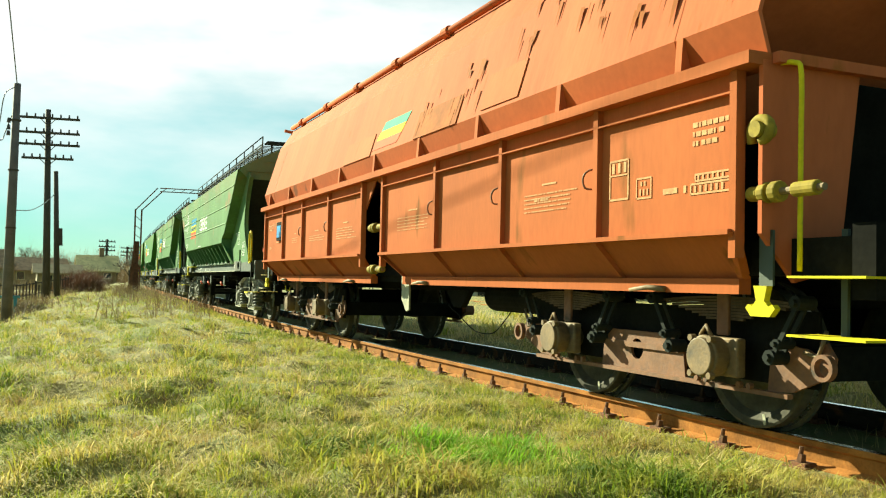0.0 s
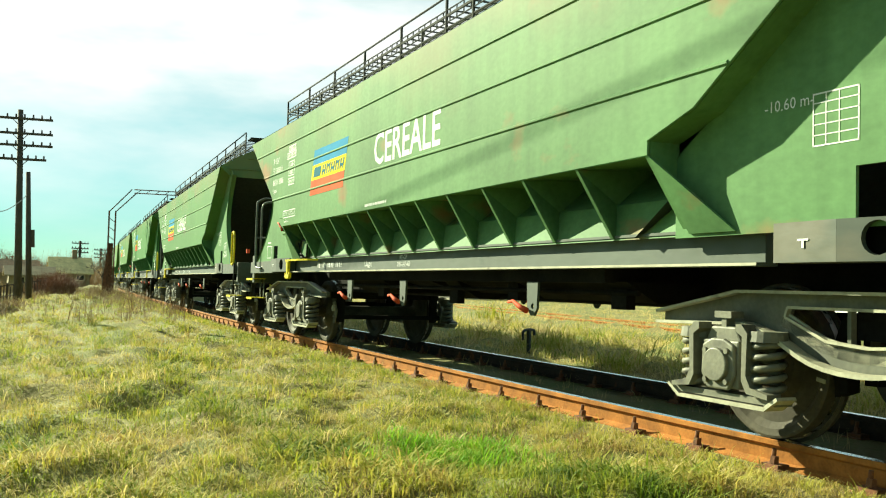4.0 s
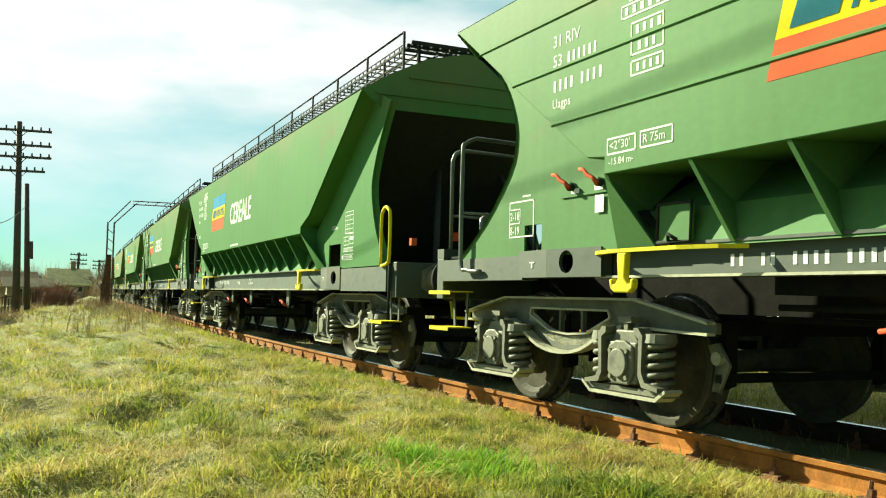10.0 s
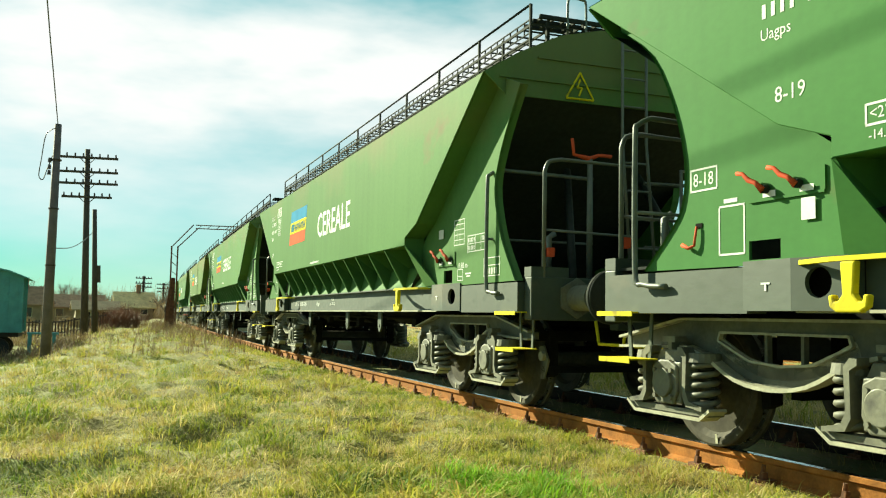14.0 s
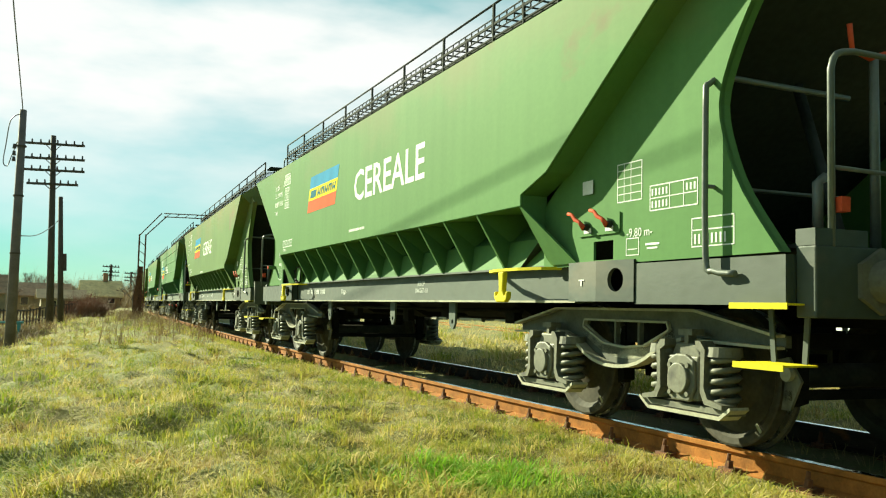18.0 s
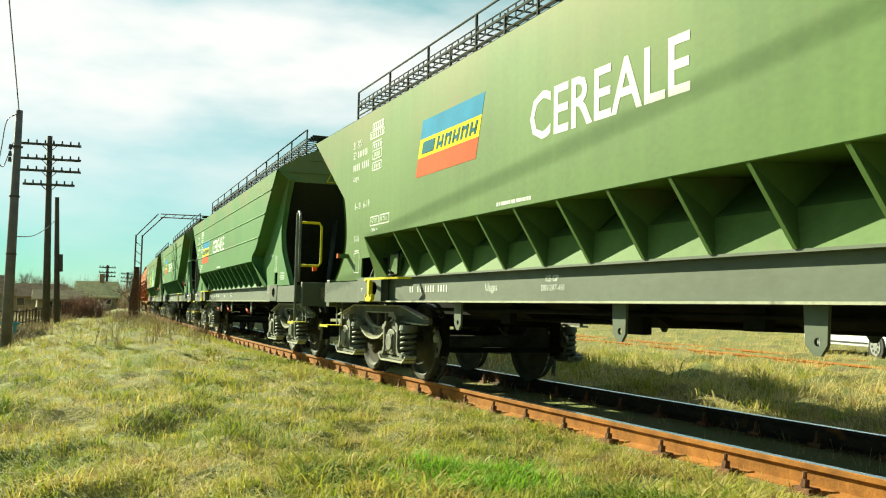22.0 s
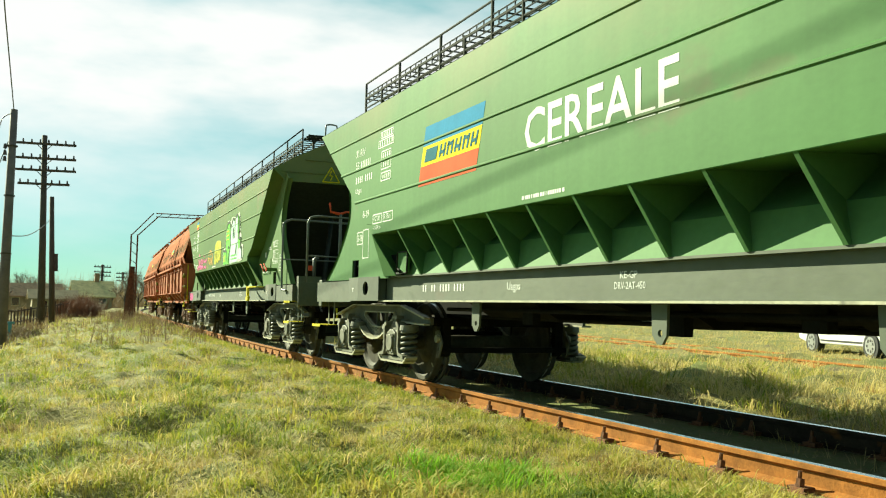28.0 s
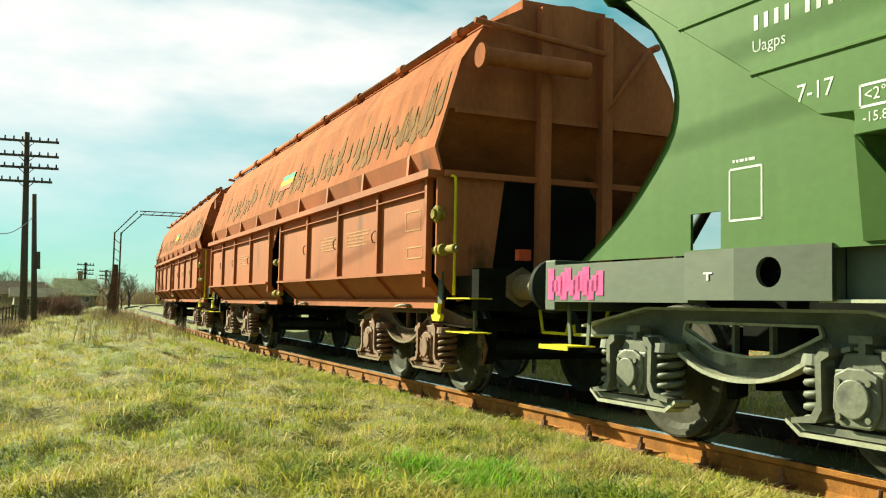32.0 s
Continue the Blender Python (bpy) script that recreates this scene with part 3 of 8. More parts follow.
def coil_bogie(parent, y, steel=STEEL, pale=PALE):
    """A welded two-axle bogie with coil springs; the origin is the axle height at its middle."""
    bm = bmesh.new()
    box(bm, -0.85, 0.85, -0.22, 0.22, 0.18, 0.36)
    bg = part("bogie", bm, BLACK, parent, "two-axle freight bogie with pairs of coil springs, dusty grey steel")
    bg.location = (0, y, 0.46)
    for yy, hw, z0, z1 in ((-1.34, 0.85, 0.2, 0.3), (1.34, 0.85, 0.2, 0.3), (-0.42, 0.5, -0.1, 0.12), (0.42, 0.5, -0.1, 0.12)):
        bm = bmesh.new()
        box(bm, -hw, hw, yy - 0.045, yy + 0.045, z0, z1)
        part("cross_tie", bm, BLACK, bg)
    for sx in (-1, 1):
        x = sx * 1.0
        xo = sx * 1.09
        # web of the fish-bellied side frame with its long window
        belly = curve_pts([(0.80, 0.24), (0.58, 0.18), (0.30, 0.05), (0.0, 0.01), (-0.30, 0.05), (-0.58, 0.18), (-0.80, 0.24)], 3)
        bm = bmesh.new()
        win = [(-0.53, 0.345), (0.53, 0.345), (0.55, 0.29), (0.26, 0.17), (0.0, 0.15), (-0.26, 0.17), (-0.55, 0.29)]
        # web in two halves above and below the window
        up = [(-1.62, 0.29), (-0.88, 0.425), (0.88, 0.425), (1.62, 0.29), (1.62, 0.22), (0.80, 0.24), (0.55, 0.29), (0.53, 0.345), (-0.53, 0.345), (-0.55, 0.29), (-0.80, 0.24), (-1.62, 0.22)]
        lo = [(0.55, 0.29), (0.80, 0.24)] + belly[1:] + [(-0.55, 0.29), (-0.26, 0.17), (0.0, 0.15), (0.26, 0.17)]
        prism(bm, up, "x", x - 0.02, x + 0.02)
        prism(bm, lo, "x", x - 0.02, x + 0.02)
        for yy in (-0.17, 0.13):
            box(bm, x - 0.02, x + 0.02, yy - 0.012, yy + 0.012, 0.15, 0.35)
        part("side_frame", bm, WEB if steel is STEEL else steel, bg)
        # flanges
        bm = bmesh.new()
        def strip(chain, w, t):
            for a, b in zip(chain, chain[1:]):
                d = Vector((0, b[0] - a[0], b[1] - a[1]))
                nrm = Vector((0, -d.z, d.y)).normalized() * t
                q = [Vector((xv, p[0], p[1])) + o for p in (a, b) for o in (-nrm, nrm) for xv in (x - w * 0.3, x + sx * w)]
                vs = [bm.verts.new(v) for v in q]
                for f in ((0, 1, 3, 2), (4, 6, 7, 5), (0, 4, 5, 1), (2, 3, 7, 6), (0, 2, 6, 4), (1, 5, 7, 3)):
                    bm.faces.new([vs[i] for i in f])
        strip([(-1.62, 0.29), (-0.88, 0.43), (0.88, 0.43), (1.62, 0.29)], 0.10, 0.009)
        strip(belly, 0.13, 0.012)
        strip([(p, q + 0.10) for p, q in belly[3:-3]], 0.02, 0.045)
        strip(win + [win[0]], 0.045, 0.008)
        strip([(-1.62, 0.22), (-0.80, 0.24)], 0.10, 0.009)
        strip([(0.80, 0.24), (1.62, 0.22)], 0.10, 0.009)
        bmesh.ops.recalc_face_normals(bm, faces=bm.faces)
        part("frame_flange", bm, pale, bg, "worn pale edge of the side frame")
        for sy in (-0.9, 0.9):
            bm = bmesh.new()
            box(bm, xo - sx * 0.06, xo + sx * 0.10, sy - 0.15, sy + 0.15, -0.14, 0.14)
            prism(bm, [(sy - 0.15, 0.13), (sy + 0.15, 0.13), (sy + 0.10, 0.22), (sy - 0.10, 0.22)], "x", xo - 0.08, xo + 0.03)
            bx = bevel(part("axle_box", bm, steel, bg), 0.012)
            bm = bmesh.new()
            prism(bm, [(sy - 0.13, 0.11), (sy - 0.05, 0.15), (sy + 0.05, 0.15), (sy + 0.13, 0.11), (sy + 0.14, -0.06), (sy + 0.09, -0.15), (sy - 0.09, -0.15), (sy - 0.14, -0.06)], "x", xo + sx * 0.095, xo + sx * 0.125)
            bevel(part("box_cover", bm, steel, bx), 0.012)
            bm = bmesh.new()
            disc(bm, xo + sx * 0.135, sy, -0.005, 0.10, 0.035, 24, 0.10 if sx < 0 else 0.085)
            bevel(part("cover_boss", bm, steel, bx), 0.008)
            for a in (0.75, 2.35, 3.95, 5.5):
                bm = bmesh.new()
                disc(bm, xo + sx * 0.13, sy + 0.125 * math.cos(a), -0.01 + 0.125 * math.sin(a), 0.017, 0.03, 8)
                part("bolt", bm, steel, bx)
            bm = bmesh.new()
            box(bm, xo - 0.09, xo + 0.04, sy - 0.42, sy + 0.42, -0.205, -0.168)
            part("spring_seat", bm, steel, bx)
            for k in (-1, 1):
                bm = bmesh.new()
                prism(bm, [(sy + k * q, z) for q, z in ((0.155, 0.20), (0.205, 0.17), (0.20, -0.08), (0.24, -0.15), (0.40, -0.168), (0.40, -0.14), (0.27, -0.115), (0.235, -0.05), (0.245, 0.19), (0.20, 0.24), (0.155, 0.24))], "x", xo + sx * 0.03, xo + sx * 0.13)
                part("horn_guide", bm, steel, bg)
            bm = bmesh.new()
            box(bm, xo + sx * 0.01, xo + sx * 0.075, sy - 0.02, sy + 0.02, 0.10, 0.28)
            part("damper_link", bm, steel, bg)
            bm = bmesh.new()
            box(bm, xo - sx * 0.01, xo + sx * 0.085, sy - 0.07, sy + 0.07, 0.27, 0.31)
            part("damper_cap", bm, steel, bg)
            bm = bmesh.new()
            prism(bm, [(sy + p, q) for p, q in ((-0.46, -0.165), (-0.36, -0.235), (0.36, -0.235), (0.46, -0.165), (0.45, -0.148), (0.35, -0.214), (-0.35, -0.214), (-0.45, -0.148))], "x", xo - sx * 0.03, xo + sx * 0.115)
            part("spring_tray", bm, pale, bg, "worn curved spring tray")
            for q in (-0.29, 0.29):
                bm = bmesh.new()
                helix(bm, xo - 0.01, sy + q, -0.165, 0.165, 0.084, 0.0215)
                smooth(part("coil_spring", bm, steel, bg))
                bm = bmesh.new()
                bmesh.ops.create_cone(bm, cap_ends=True, segments=18, radius1=0.115, radius2=0.105, depth=0.06, matrix=pose(xo - 0.01, sy + q, 0.175))
                part("spring_cap", bm, steel, bg)
    bg_wheels = [wheelset(bg, -0.9, y), wheelset(bg, 0.9, y)]
    for sy in (-1, 1):
        for sx in (-0.745, 0.745):
            for yy, k in ((sy * 1.415, 1), (sy * 0.385, -1)):
                bm = bmesh.new()
                q = k * sy
                prism(bm, [(yy - q * 0.03, -0.15), (yy + q * 0.05, -0.12), (yy + q * 0.06, 0.30), (yy + q * 0.02, 0.30), (yy - q * 0.05, 0.12)], "x", sx - 0.05, sx + 0.05)
                part("brake_block", bm, BLACK, bg)
        for sx in (-1, 1):
            bm = bmesh.new()
            prism(bm, [(sy * p, q) for p, q in ((1.36, 0.14), (1.46, 0.16), (1.56, 0.02), (1.47, -0.16), (1.40, -0.16), (1.43, 0.0))], "x", sx * 0.83, sx * 0.85)
            hg = part("brake_hanger", bm, steel, bg)
            bm = bmesh.new()
            disc(bm, sx * 0.86, sy * 1.47, 0.06, 0.045, 0.05, 12)
            part("hanger_pin", bm, pale, hg)
        bm = bmesh.new()
        box(bm, -0.85, 0.85, sy * 1.46 - 0.03, sy * 1.46 + 0.03, -0.1, -0.04)
        part("brake_beam", bm, BLACK, bg)
    return bg


def leaf_bogie(parent, y):
    """A plate-framed bogie with leaf springs and round axle boxes; the plate is cut away round the boxes."""
    bm = bmesh.new()
    box(bm, -0.85, 0.85, -0.2, 0.2, 0.0, 0.28)
    bg = part("bogie", bm, BLACK, parent, "plate-framed bogie with leaf springs, rust brown and dusty")
    bg.location = (0, y, 0.46)
    for yy in (-1.5, 1.5):
        bm = bmesh.new()
        box(bm, -0.9, 0.9, yy - 0.05, yy + 0.05, -0.1, 0.1)
        part("cross_tie", bm, BLACK, bg)
    for sx in (-1, 1):
        x = sx * 0.99
        # black sheet added for the shade seen through the cut-away plate
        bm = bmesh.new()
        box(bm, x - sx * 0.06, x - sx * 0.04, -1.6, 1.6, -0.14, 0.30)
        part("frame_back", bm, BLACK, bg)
        # middle panel and the two end panels
        mid = [(-0.50, -0.18), (0.50, -0.18), (0.47, 0.02), (0.36, 0.10), (-0.36, 0.10), (-0.47, 0.02)]
        bm = bmesh.new()
        prism(bm, holed(mid, ring_pts(0.05, -0.03, 0.075)), "x", x - 0.012, x + 0.012)
        part("side_frame", bm, BROWN, bg)
        for k in (-1, 1):
            bm = bmesh.new()
            pts = [(1.26, -0.18), (1.45, -0.17), (1.74, -0.05), (1.76, 0.05), (1.70, 0.13), (1.62, 0.06), (1.55, 0.09), (1.32, 0.11), (1.28, 0.0)]
            prism(bm, [(k * p, q) for p, q in pts], "x", x - 0.012, x + 0.012)
            part("side_frame", bm, BROWN, bg)
            bm = bmesh.new()
            tube(bm, [(x + sx * 0.02, k * 1.55, 0.07), (x + sx * 0.03, k * 1.66, 0.05), (x + sx * 0.03, k * 1.72, 0.20)], 0.013, 6)
            part("frame_lip", bm, OCHRE, bg)
            # an end tube, open at its mouth
            bm = bmesh.new()
            prism(bm, holed(ring_pts(k * 1.74, 0.0, 0.075, 20), ring_pts(k * 1.74, 0.0, 0.052, 20)), "x", x - 0.05, x + sx * 0.09)
            part("frame_end_tube", bm, BROWN, bg)
        bm = bmesh.new()
        box(bm, x - 0.012, x + sx * 0.055, -1.46, 1.46, -0.205, -0.178)
        part("bottom_flange", bm, BROWN, bg)
        bm = bmesh.new()
        box(bm, x + sx * 0.0125, x + sx * 0.03, -0.44, 0.44, -0.02, 0.02)
        part("panel_rib", bm, BROWN, bg)
        for sy in (-0.93, 0.93):
            for q in (-0.24, -0.15, 0.15, 0.24):
                bm = bmesh.new()
                disc(bm, x + sx * 0.065, sy + q, -0.16, 0.020, 0.03, 8)
                part("bolt", bm, BROWN, bg)
            bm = bmesh.new()
            disc(bm, x + sx * 0.17, sy, 0.0, 0.135, 0.12, 28, 0.125 if sx < 0 else 0.135)
            box(bm, x - 0.05, x + sx * 0.12, sy - 0.19, sy + 0.17, -0.12, 0.12)
            bx = bevel(part("axle_box", bm, OCHRE, bg, "dusty ochre round-faced axle box"), 0.014)
            bm = bmesh.new()
            disc(bm, x + sx * 0.24, sy, 0.0, 0.118, 0.035, 28, 0.105 if sx > 0 else 0.118)
            bevel(part("box_lid", bm, OCHRE, bx), 0.008)
            for a in (0.9, 2.25, 4.05, 5.4):
                bm = bmesh.new()
                disc(bm, x + sx * 0.235, sy + 0.142 * math.cos(a), 0.142 * math.sin(a), 0.022, 0.04, 8)
                part("lid_ear", bm, OCHRE, bx)
            bm = bmesh.new()
            tube(bm, [(x + sx * 0.20, sy - 0.05, 0.13), (x + sx * 0.20, sy, 0.19), (x + sx * 0.20, sy + 0.05, 0.13)], 0.014, 6)
            part("lifting_eye", bm, OCHRE, bx)
            for k in range(8):
                bm = bmesh.new()
                h = 0.66 - k * 0.07
                for q in range(6):
                    a0, a1 = -h + q * h / 3, -h + (q + 1) * h / 3
                    z0 = 0.375 - k * 0.019 - 0.03 * (a0 / 0.62) ** 2
                    z1 = 0.375 - k * 0.019 - 0.03 * (a1 / 0.62) ** 2
                    prism(bm, [(sy + a0, z0), (sy + a1, z1), (sy + a1, z1 - 0.015), (sy + a0, z0 - 0.015)], "x", x - 0.04, x + sx * 0.06)
                part("spring_leaf", bm, LEAFS, bg)
            bm = bmesh.new()
            box(bm, x - 0.05, x + sx * 0.075, sy - 0.055, sy + 0.055, 0.13, 0.40)
            bevel(part("spring_buckle", bm, BROWN, bg), 0.01)
            for q in (-0.66, 0.66):
                for w in (0.03, 0.10):
                    bm = bmesh.new()
                    prism(bm, [(sy + q - 0.018, 0.35), (sy + q + 0.018, 0.35), (sy + q * 0.70 + 0.018, 0.03), (sy + q * 0.70 - 0.018, 0.03)], "x", x + sx * w, x + sx * (w + 0.014))
                    part("spring_link", bm, DARKG, bg)
                for u, zz, r in ((0.70, 0.03, 0.045), (1.0, 0.35, 0.042), (0.78, 0.11, 0.030)):
                    bm = bmesh.new()
                    disc(bm, x + sx * 0.07, sy + q * u, zz, r, 0.13, 12)
                    disc(bm, x + sx * 0.145, sy + q * u, zz, r * 0.55, 0.03, 6)
                    part("link_pin", bm, DARKG, bg)
    wheelset(bg, -0.93, y), wheelset(bg, 0.93, y)
    return bg


def buffers_and_coupling(w, y, sg, tubem=STEEL):
    """Buffers, hook and hoses at a head beam; sg is -1 at the leading end."""
    for sx in (-0.875, 0.875):
        bm = bmesh.new()
        rod(bm, y, y + sg * 0.34, sx, 1.06, 0.115, 24)
        rod(bm, y, y + sg * 0.03, sx, 1.06, 0.18, 6)
        rod(bm, y + sg * 0.34, y + sg * 0.56, sx, 1.06, 0.085, 20)
        b = part("buffer", bm, tubem, w, "greasy steel buffer with a round head")
        bm = bmesh.new()
        rod(bm, y + sg * 0.56, y + sg * 0.60, sx, 1.06, 0.225, 36, 0.225)
        rod(bm, y + sg * 0.60, y + sg * 0.618, sx, 1.06, 0.20 if sg > 0 else 0.215, 36, 0.215 if sg > 0 else 0.20)
        smooth(bevel(part("buffer_head", bm, DARKG, b), 0.006))
    bm = bmesh.new()
    box(bm, -0.06, 0.06, y, y + sg * 0.30, 0.98, 1.10)
    tube(bm, [(0, y + sg * 0.28, 1.05), (0, y + sg * 0.38, 1.12), (0, y + sg * 0.42, 1.02), (0, y + sg * 0.34, 0.94)], 0.035, 8)
    tube(bm, [(0.05, y + sg * 0.34, 1.0), (0.05, y + sg * 0.50, 0.80), (-0.05, y + sg * 0.50, 0.80), (-0.05, y + sg * 0.34, 1.0)], 0.025, 8)
    part("draw_hook", bm, DARKG, w)
    bm = bmesh.new()
    tube(bm, curve_pts([(-0.42, y, 0.90), (-0.42, y + sg * 0.18, 0.80), (-0.40, y + sg * 0.32, 0.58), (-0.36, y + sg * 0.45, 0.52), (-0.34, y + sg * 0.60, 0.60)], 4), 0.026, 8)
    part("brake_hose", bm, HOSE, w)
    bm = bmesh.new()
    tube(bm, [(-0.70, y + sg * 0.04, 0.86), (-0.70, y + sg * 0.10, 0.66), (-0.70, y + sg * 0.5, 0.66), (-0.70, y + sg * 0.52, 0.74)], 0.016, 6)
    part("shunter_grip", bm, YELLOW, w)


def side_shape(kind, sg, lead="", sx=-1):
    """End plate outline (y, z), its free edge from the top down; sg -1 is the leading end."""
    if kind == "B":
        e = [(6.47, 2.98), (6.20, 2.68), (6.07, 2.42), (6.06, 2.18), (6.16, 1.96), (6.46, 1.62), (6.93, 1.21)] if sg < 0 else [(6.47, 2.98), (6.12, 2.66), (5.94, 2.36), (5.90, 2.12), (6.0, 1.88), (6.40, 1.50), (6.86, 1.21)]
    else:
        e = [(6.80, 2.98), (6.50, 2.60), (6.34, 2.34), (6.26, 2.10), (6.32, 1.84), (6.46, 1.56), (6.74, 1.21)] if sg < 0 else [(6.50, 2.98), (6.12, 2.70), (5.88, 2.30), (5.765, 1.93), (5.775, 1.66), (5.88, 1.49), (6.20, 1.21)]
    if kind == "B" and lead == "loop" and sg < 0:
        e = [(6.47, 2.98), (6.20, 2.68), (6.03, 2.42), (5.95, 2.18), (5.99, 1.92), (6.21, 1.64), (6.72, 1.21)]
    if lead == "tall" and sg < 0:
        e = [(6.30, 2.98), (6.02, 2.68), (5.88, 2.45), (5.72, 2.20), (5.75, 1.98), (5.87, 1.76), (6.53, 1.21)]
    if sx > 0 and sg < 0:
        e = [(6.22, 2.98), (5.58, 2.56), (5.48, 2.35), (5.50, 2.09), (5.78, 1.63), (6.30, 1.21)] if kind == "B" else [(6.30, 2.98), (5.63, 2.61), (5.50, 2.22), (5.40, 1.85), (5.80, 1.21)]
    return [(sg * a, b) for a, b in curve_pts(e, 3)]


def green_hopper(kind, lead, trail, paint, levers, guards, frame_paint):
    """A covered grain hopper. kind B has beaded walls and is longer; lead and trail name the fittings of its ends."""
    w = thing("grain_hopper_wagon", "x", "wagon", "wagons of the train")
    B = kind == "B"
    yl, yt = (-6.22, 6.58) if B else (-6.44, 6.60)       # wall top corners
    bl, bt = (-3.98, 4.44) if B else (-4.0 if lead == "loop" else -4.18, 4.36)       # wall bottom corners
    el, et = (-7.17, 7.45) if B else (-6.92, 6.80)       # head beams
    ZB, ZT, X, XP = 1.685, 3.16, 1.60, 1.38
    hoop = B and lead == "loop"
    S0, S1 = (1.03, 1.245) if hoop else (0.93, 1.225)       # side sill
    if hoop:
        el = -7.02
    foot, rise = (0.19, 0.13) if B else (0.355, 0.235)
    wall = [(bl, ZB), (bl, ZB + 0.09), (bl - 0.40, ZB + 0.22), (yl, ZT), (yt, ZT), (bt + foot, ZB + rise), (bt, ZB + 0.11), (bt, ZB)]
    for sx in (-1, 1):
        X, XP = (1.60, 1.38) if sx < 0 else (1.25, 1.20)       # the far side stands in further
        bm = bmesh.new()
        prism(bm, wall, "x", sx * X, sx * (X - 0.02))
        sw = bevel(part("side_wall", bm, paint, w), 0.006, 1)
        if B:
            for zz in (2.11, 2.50, 2.87):
                f = (zz - ZB - 0.10) / (ZT - ZB - 0.10)
                a, b = bl - 0.40 + (yl - bl + 0.40) * max(0, (zz - ZB - 0.22) / (ZT - ZB - 0.22)), bt + foot + (yt - bt - foot) * f
                bm = bmesh.new()
                prism(bm, [(sx * (X - 0.004), zz - 0.022), (sx * (X + 0.011), zz - 0.010), (sx * (X + 0.011), zz + 0.002), (sx * (X - 0.004), zz + 0.016)], "y", a + 0.03, b - 0.03)
                part("wall_bead", bm, paint, sw)
        # turned-in edges of the wall, down to the end plates and over the bays
        loop = [(yl, ZT), (bl - 0.40, ZB + 0.22), (bl, ZB + 0.09), (bl, ZB)]
        loop2 = [(bt, ZB), (bt, ZB + 0.11), (bt + foot, ZB + rise), (yt, ZT)]
        for ch, t in ((loop, 0.012), (loop2, -0.012)):
            bm = bmesh.new()
            prism(bm, ch + [(p + t, q + 0.01) for p, q in ch[::-1]], "x", sx * (X - 0.021), sx * (XP - 0.02))
            part("wall_return", bm, paint, w)
        # sheet that slopes out from under the wall to the side sill
        bm = bmesh.new()
        kx, tx = (1.27, 0.80) if sx < 0 else (1.12, 0.80)
        fold = [((sx * (X - 0.25), bl - 0.36, 1.212), (sx * (X - 0.25), bt + 0.14, 1.212)), ((sx * kx, bl - 0.18, 1.46), (sx * kx, bt + 0.07, 1.46)), ((sx * tx, bl, ZB + 0.05), (sx * tx, bt, ZB + 0.05)), ((sx * X, bl, ZB), (sx * X, bt, ZB))]
        fv = [[bm.verts.new(p) for p in row] for row in fold]
        for p, q in zip(fv, fv[1:]):
            bm.faces.new((p[0], p[1], q[1], q[0]))
        bmesh.ops.recalc_face_normals(bm, faces=bm.faces)
        part("hopper_slope", bm, paint, w)
        # triangular ribs between wall and sill, set askew at both ends of the row
        row = (4.43, 3.65, 2.94, 2.25, 1.58, 0.90, 0.23, -0.43, -1.14, -1.82, -2.48, -3.21, -3.97) if B else (4.35, 3.40, 2.74, 2.07, 1.35, 0.67, 0.01, -0.64, -1.30, -1.96, -2.61, -3.35, bl + 0.01)
        if lead == "loop" and not B:
            row = tuple(y + (0.16 if -3.5 < y < 3.5 else 0) for y in row)
        for y in row:
            bm = bmesh.new()
            prism(bm, [(sx * (X - 0.004), ZB), (sx * 0.95, ZB + 0.04), (sx * (X - 0.34), 1.46), (sx * (X - 0.27), 1.225), (sx * (X - 0.235), 1.225)], "y", y - 0.016, y + 0.016)
            for q in bm.verts:
                if q.co.z < 1.3:
                    q.co.y -= 0.10
            part("rib", bm, paint, w)
        for yc, u0, u1 in ((bl, -0.14, -0.52), (bt, 0.12, -0.26)):
            bm = bmesh.new()
            tri = [(sx * (X - 0.003), yc, ZB), (sx * (X - 0.205), yc + u0, 1.222), (sx * (X - 0.205), yc + u1, 1.222)]
            lo = [bm.verts.new(p) for p in tri]
            hi = [bm.verts.new((p[0] - sx * 0.02, p[1], p[2])) for p in tri]
            bm.faces.new(lo), bm.faces.new(hi[::-1])
            for k in range(3):
                bm.faces.new((lo[k], hi[k], hi[(k + 1) % 3], lo[(k + 1) % 3]))
            bmesh.ops.recalc_face_normals(bm, faces=bm.faces)
            part("corner_gusset", bm, paint, w)
        # small framed sight hatch in the last bay but one
        y = 4.02 if B else 3.92
        if sx < 0:
            def on_slope(q, up, out=0.0):
                f = up / 0.68
                return Vector((-1.335 + 0.02 * f - out, q, 1.225 + 0.62 * f))
            bm = bmesh.new()
            vs = [bm.verts.new(on_slope(q, u, o)) for o in (0.02, 0.05) for q, u in ((y + 0.14, 0.03), (y - 0.14, 0.03), (y - 0.14, 0.27), (y + 0.14, 0.27))]
            bm.faces.new(vs[4:])
            for k in range(4):
                j = (k + 1) % 4
                bm.faces.new((vs[k], vs[j], vs[4 + j], vs[4 + k]))
            bmesh.ops.recalc_face_normals(bm, faces=bm.faces)
            hatch = part("sight_hatch", bm, paint, w, "small framed sight hatch")
            bm = bmesh.new()
            tube(bm, [on_slope(q, u, 0.055) for q, u in ((y + 0.15, 0.02), (y - 0.15, 0.02), (y - 0.15, 0.28), (y + 0.15, 0.28), (y + 0.15, 0.02))], 0.012, 6)
            part("hatch_frame", bm, DARKG, hatch)
            bm = bmesh.new()
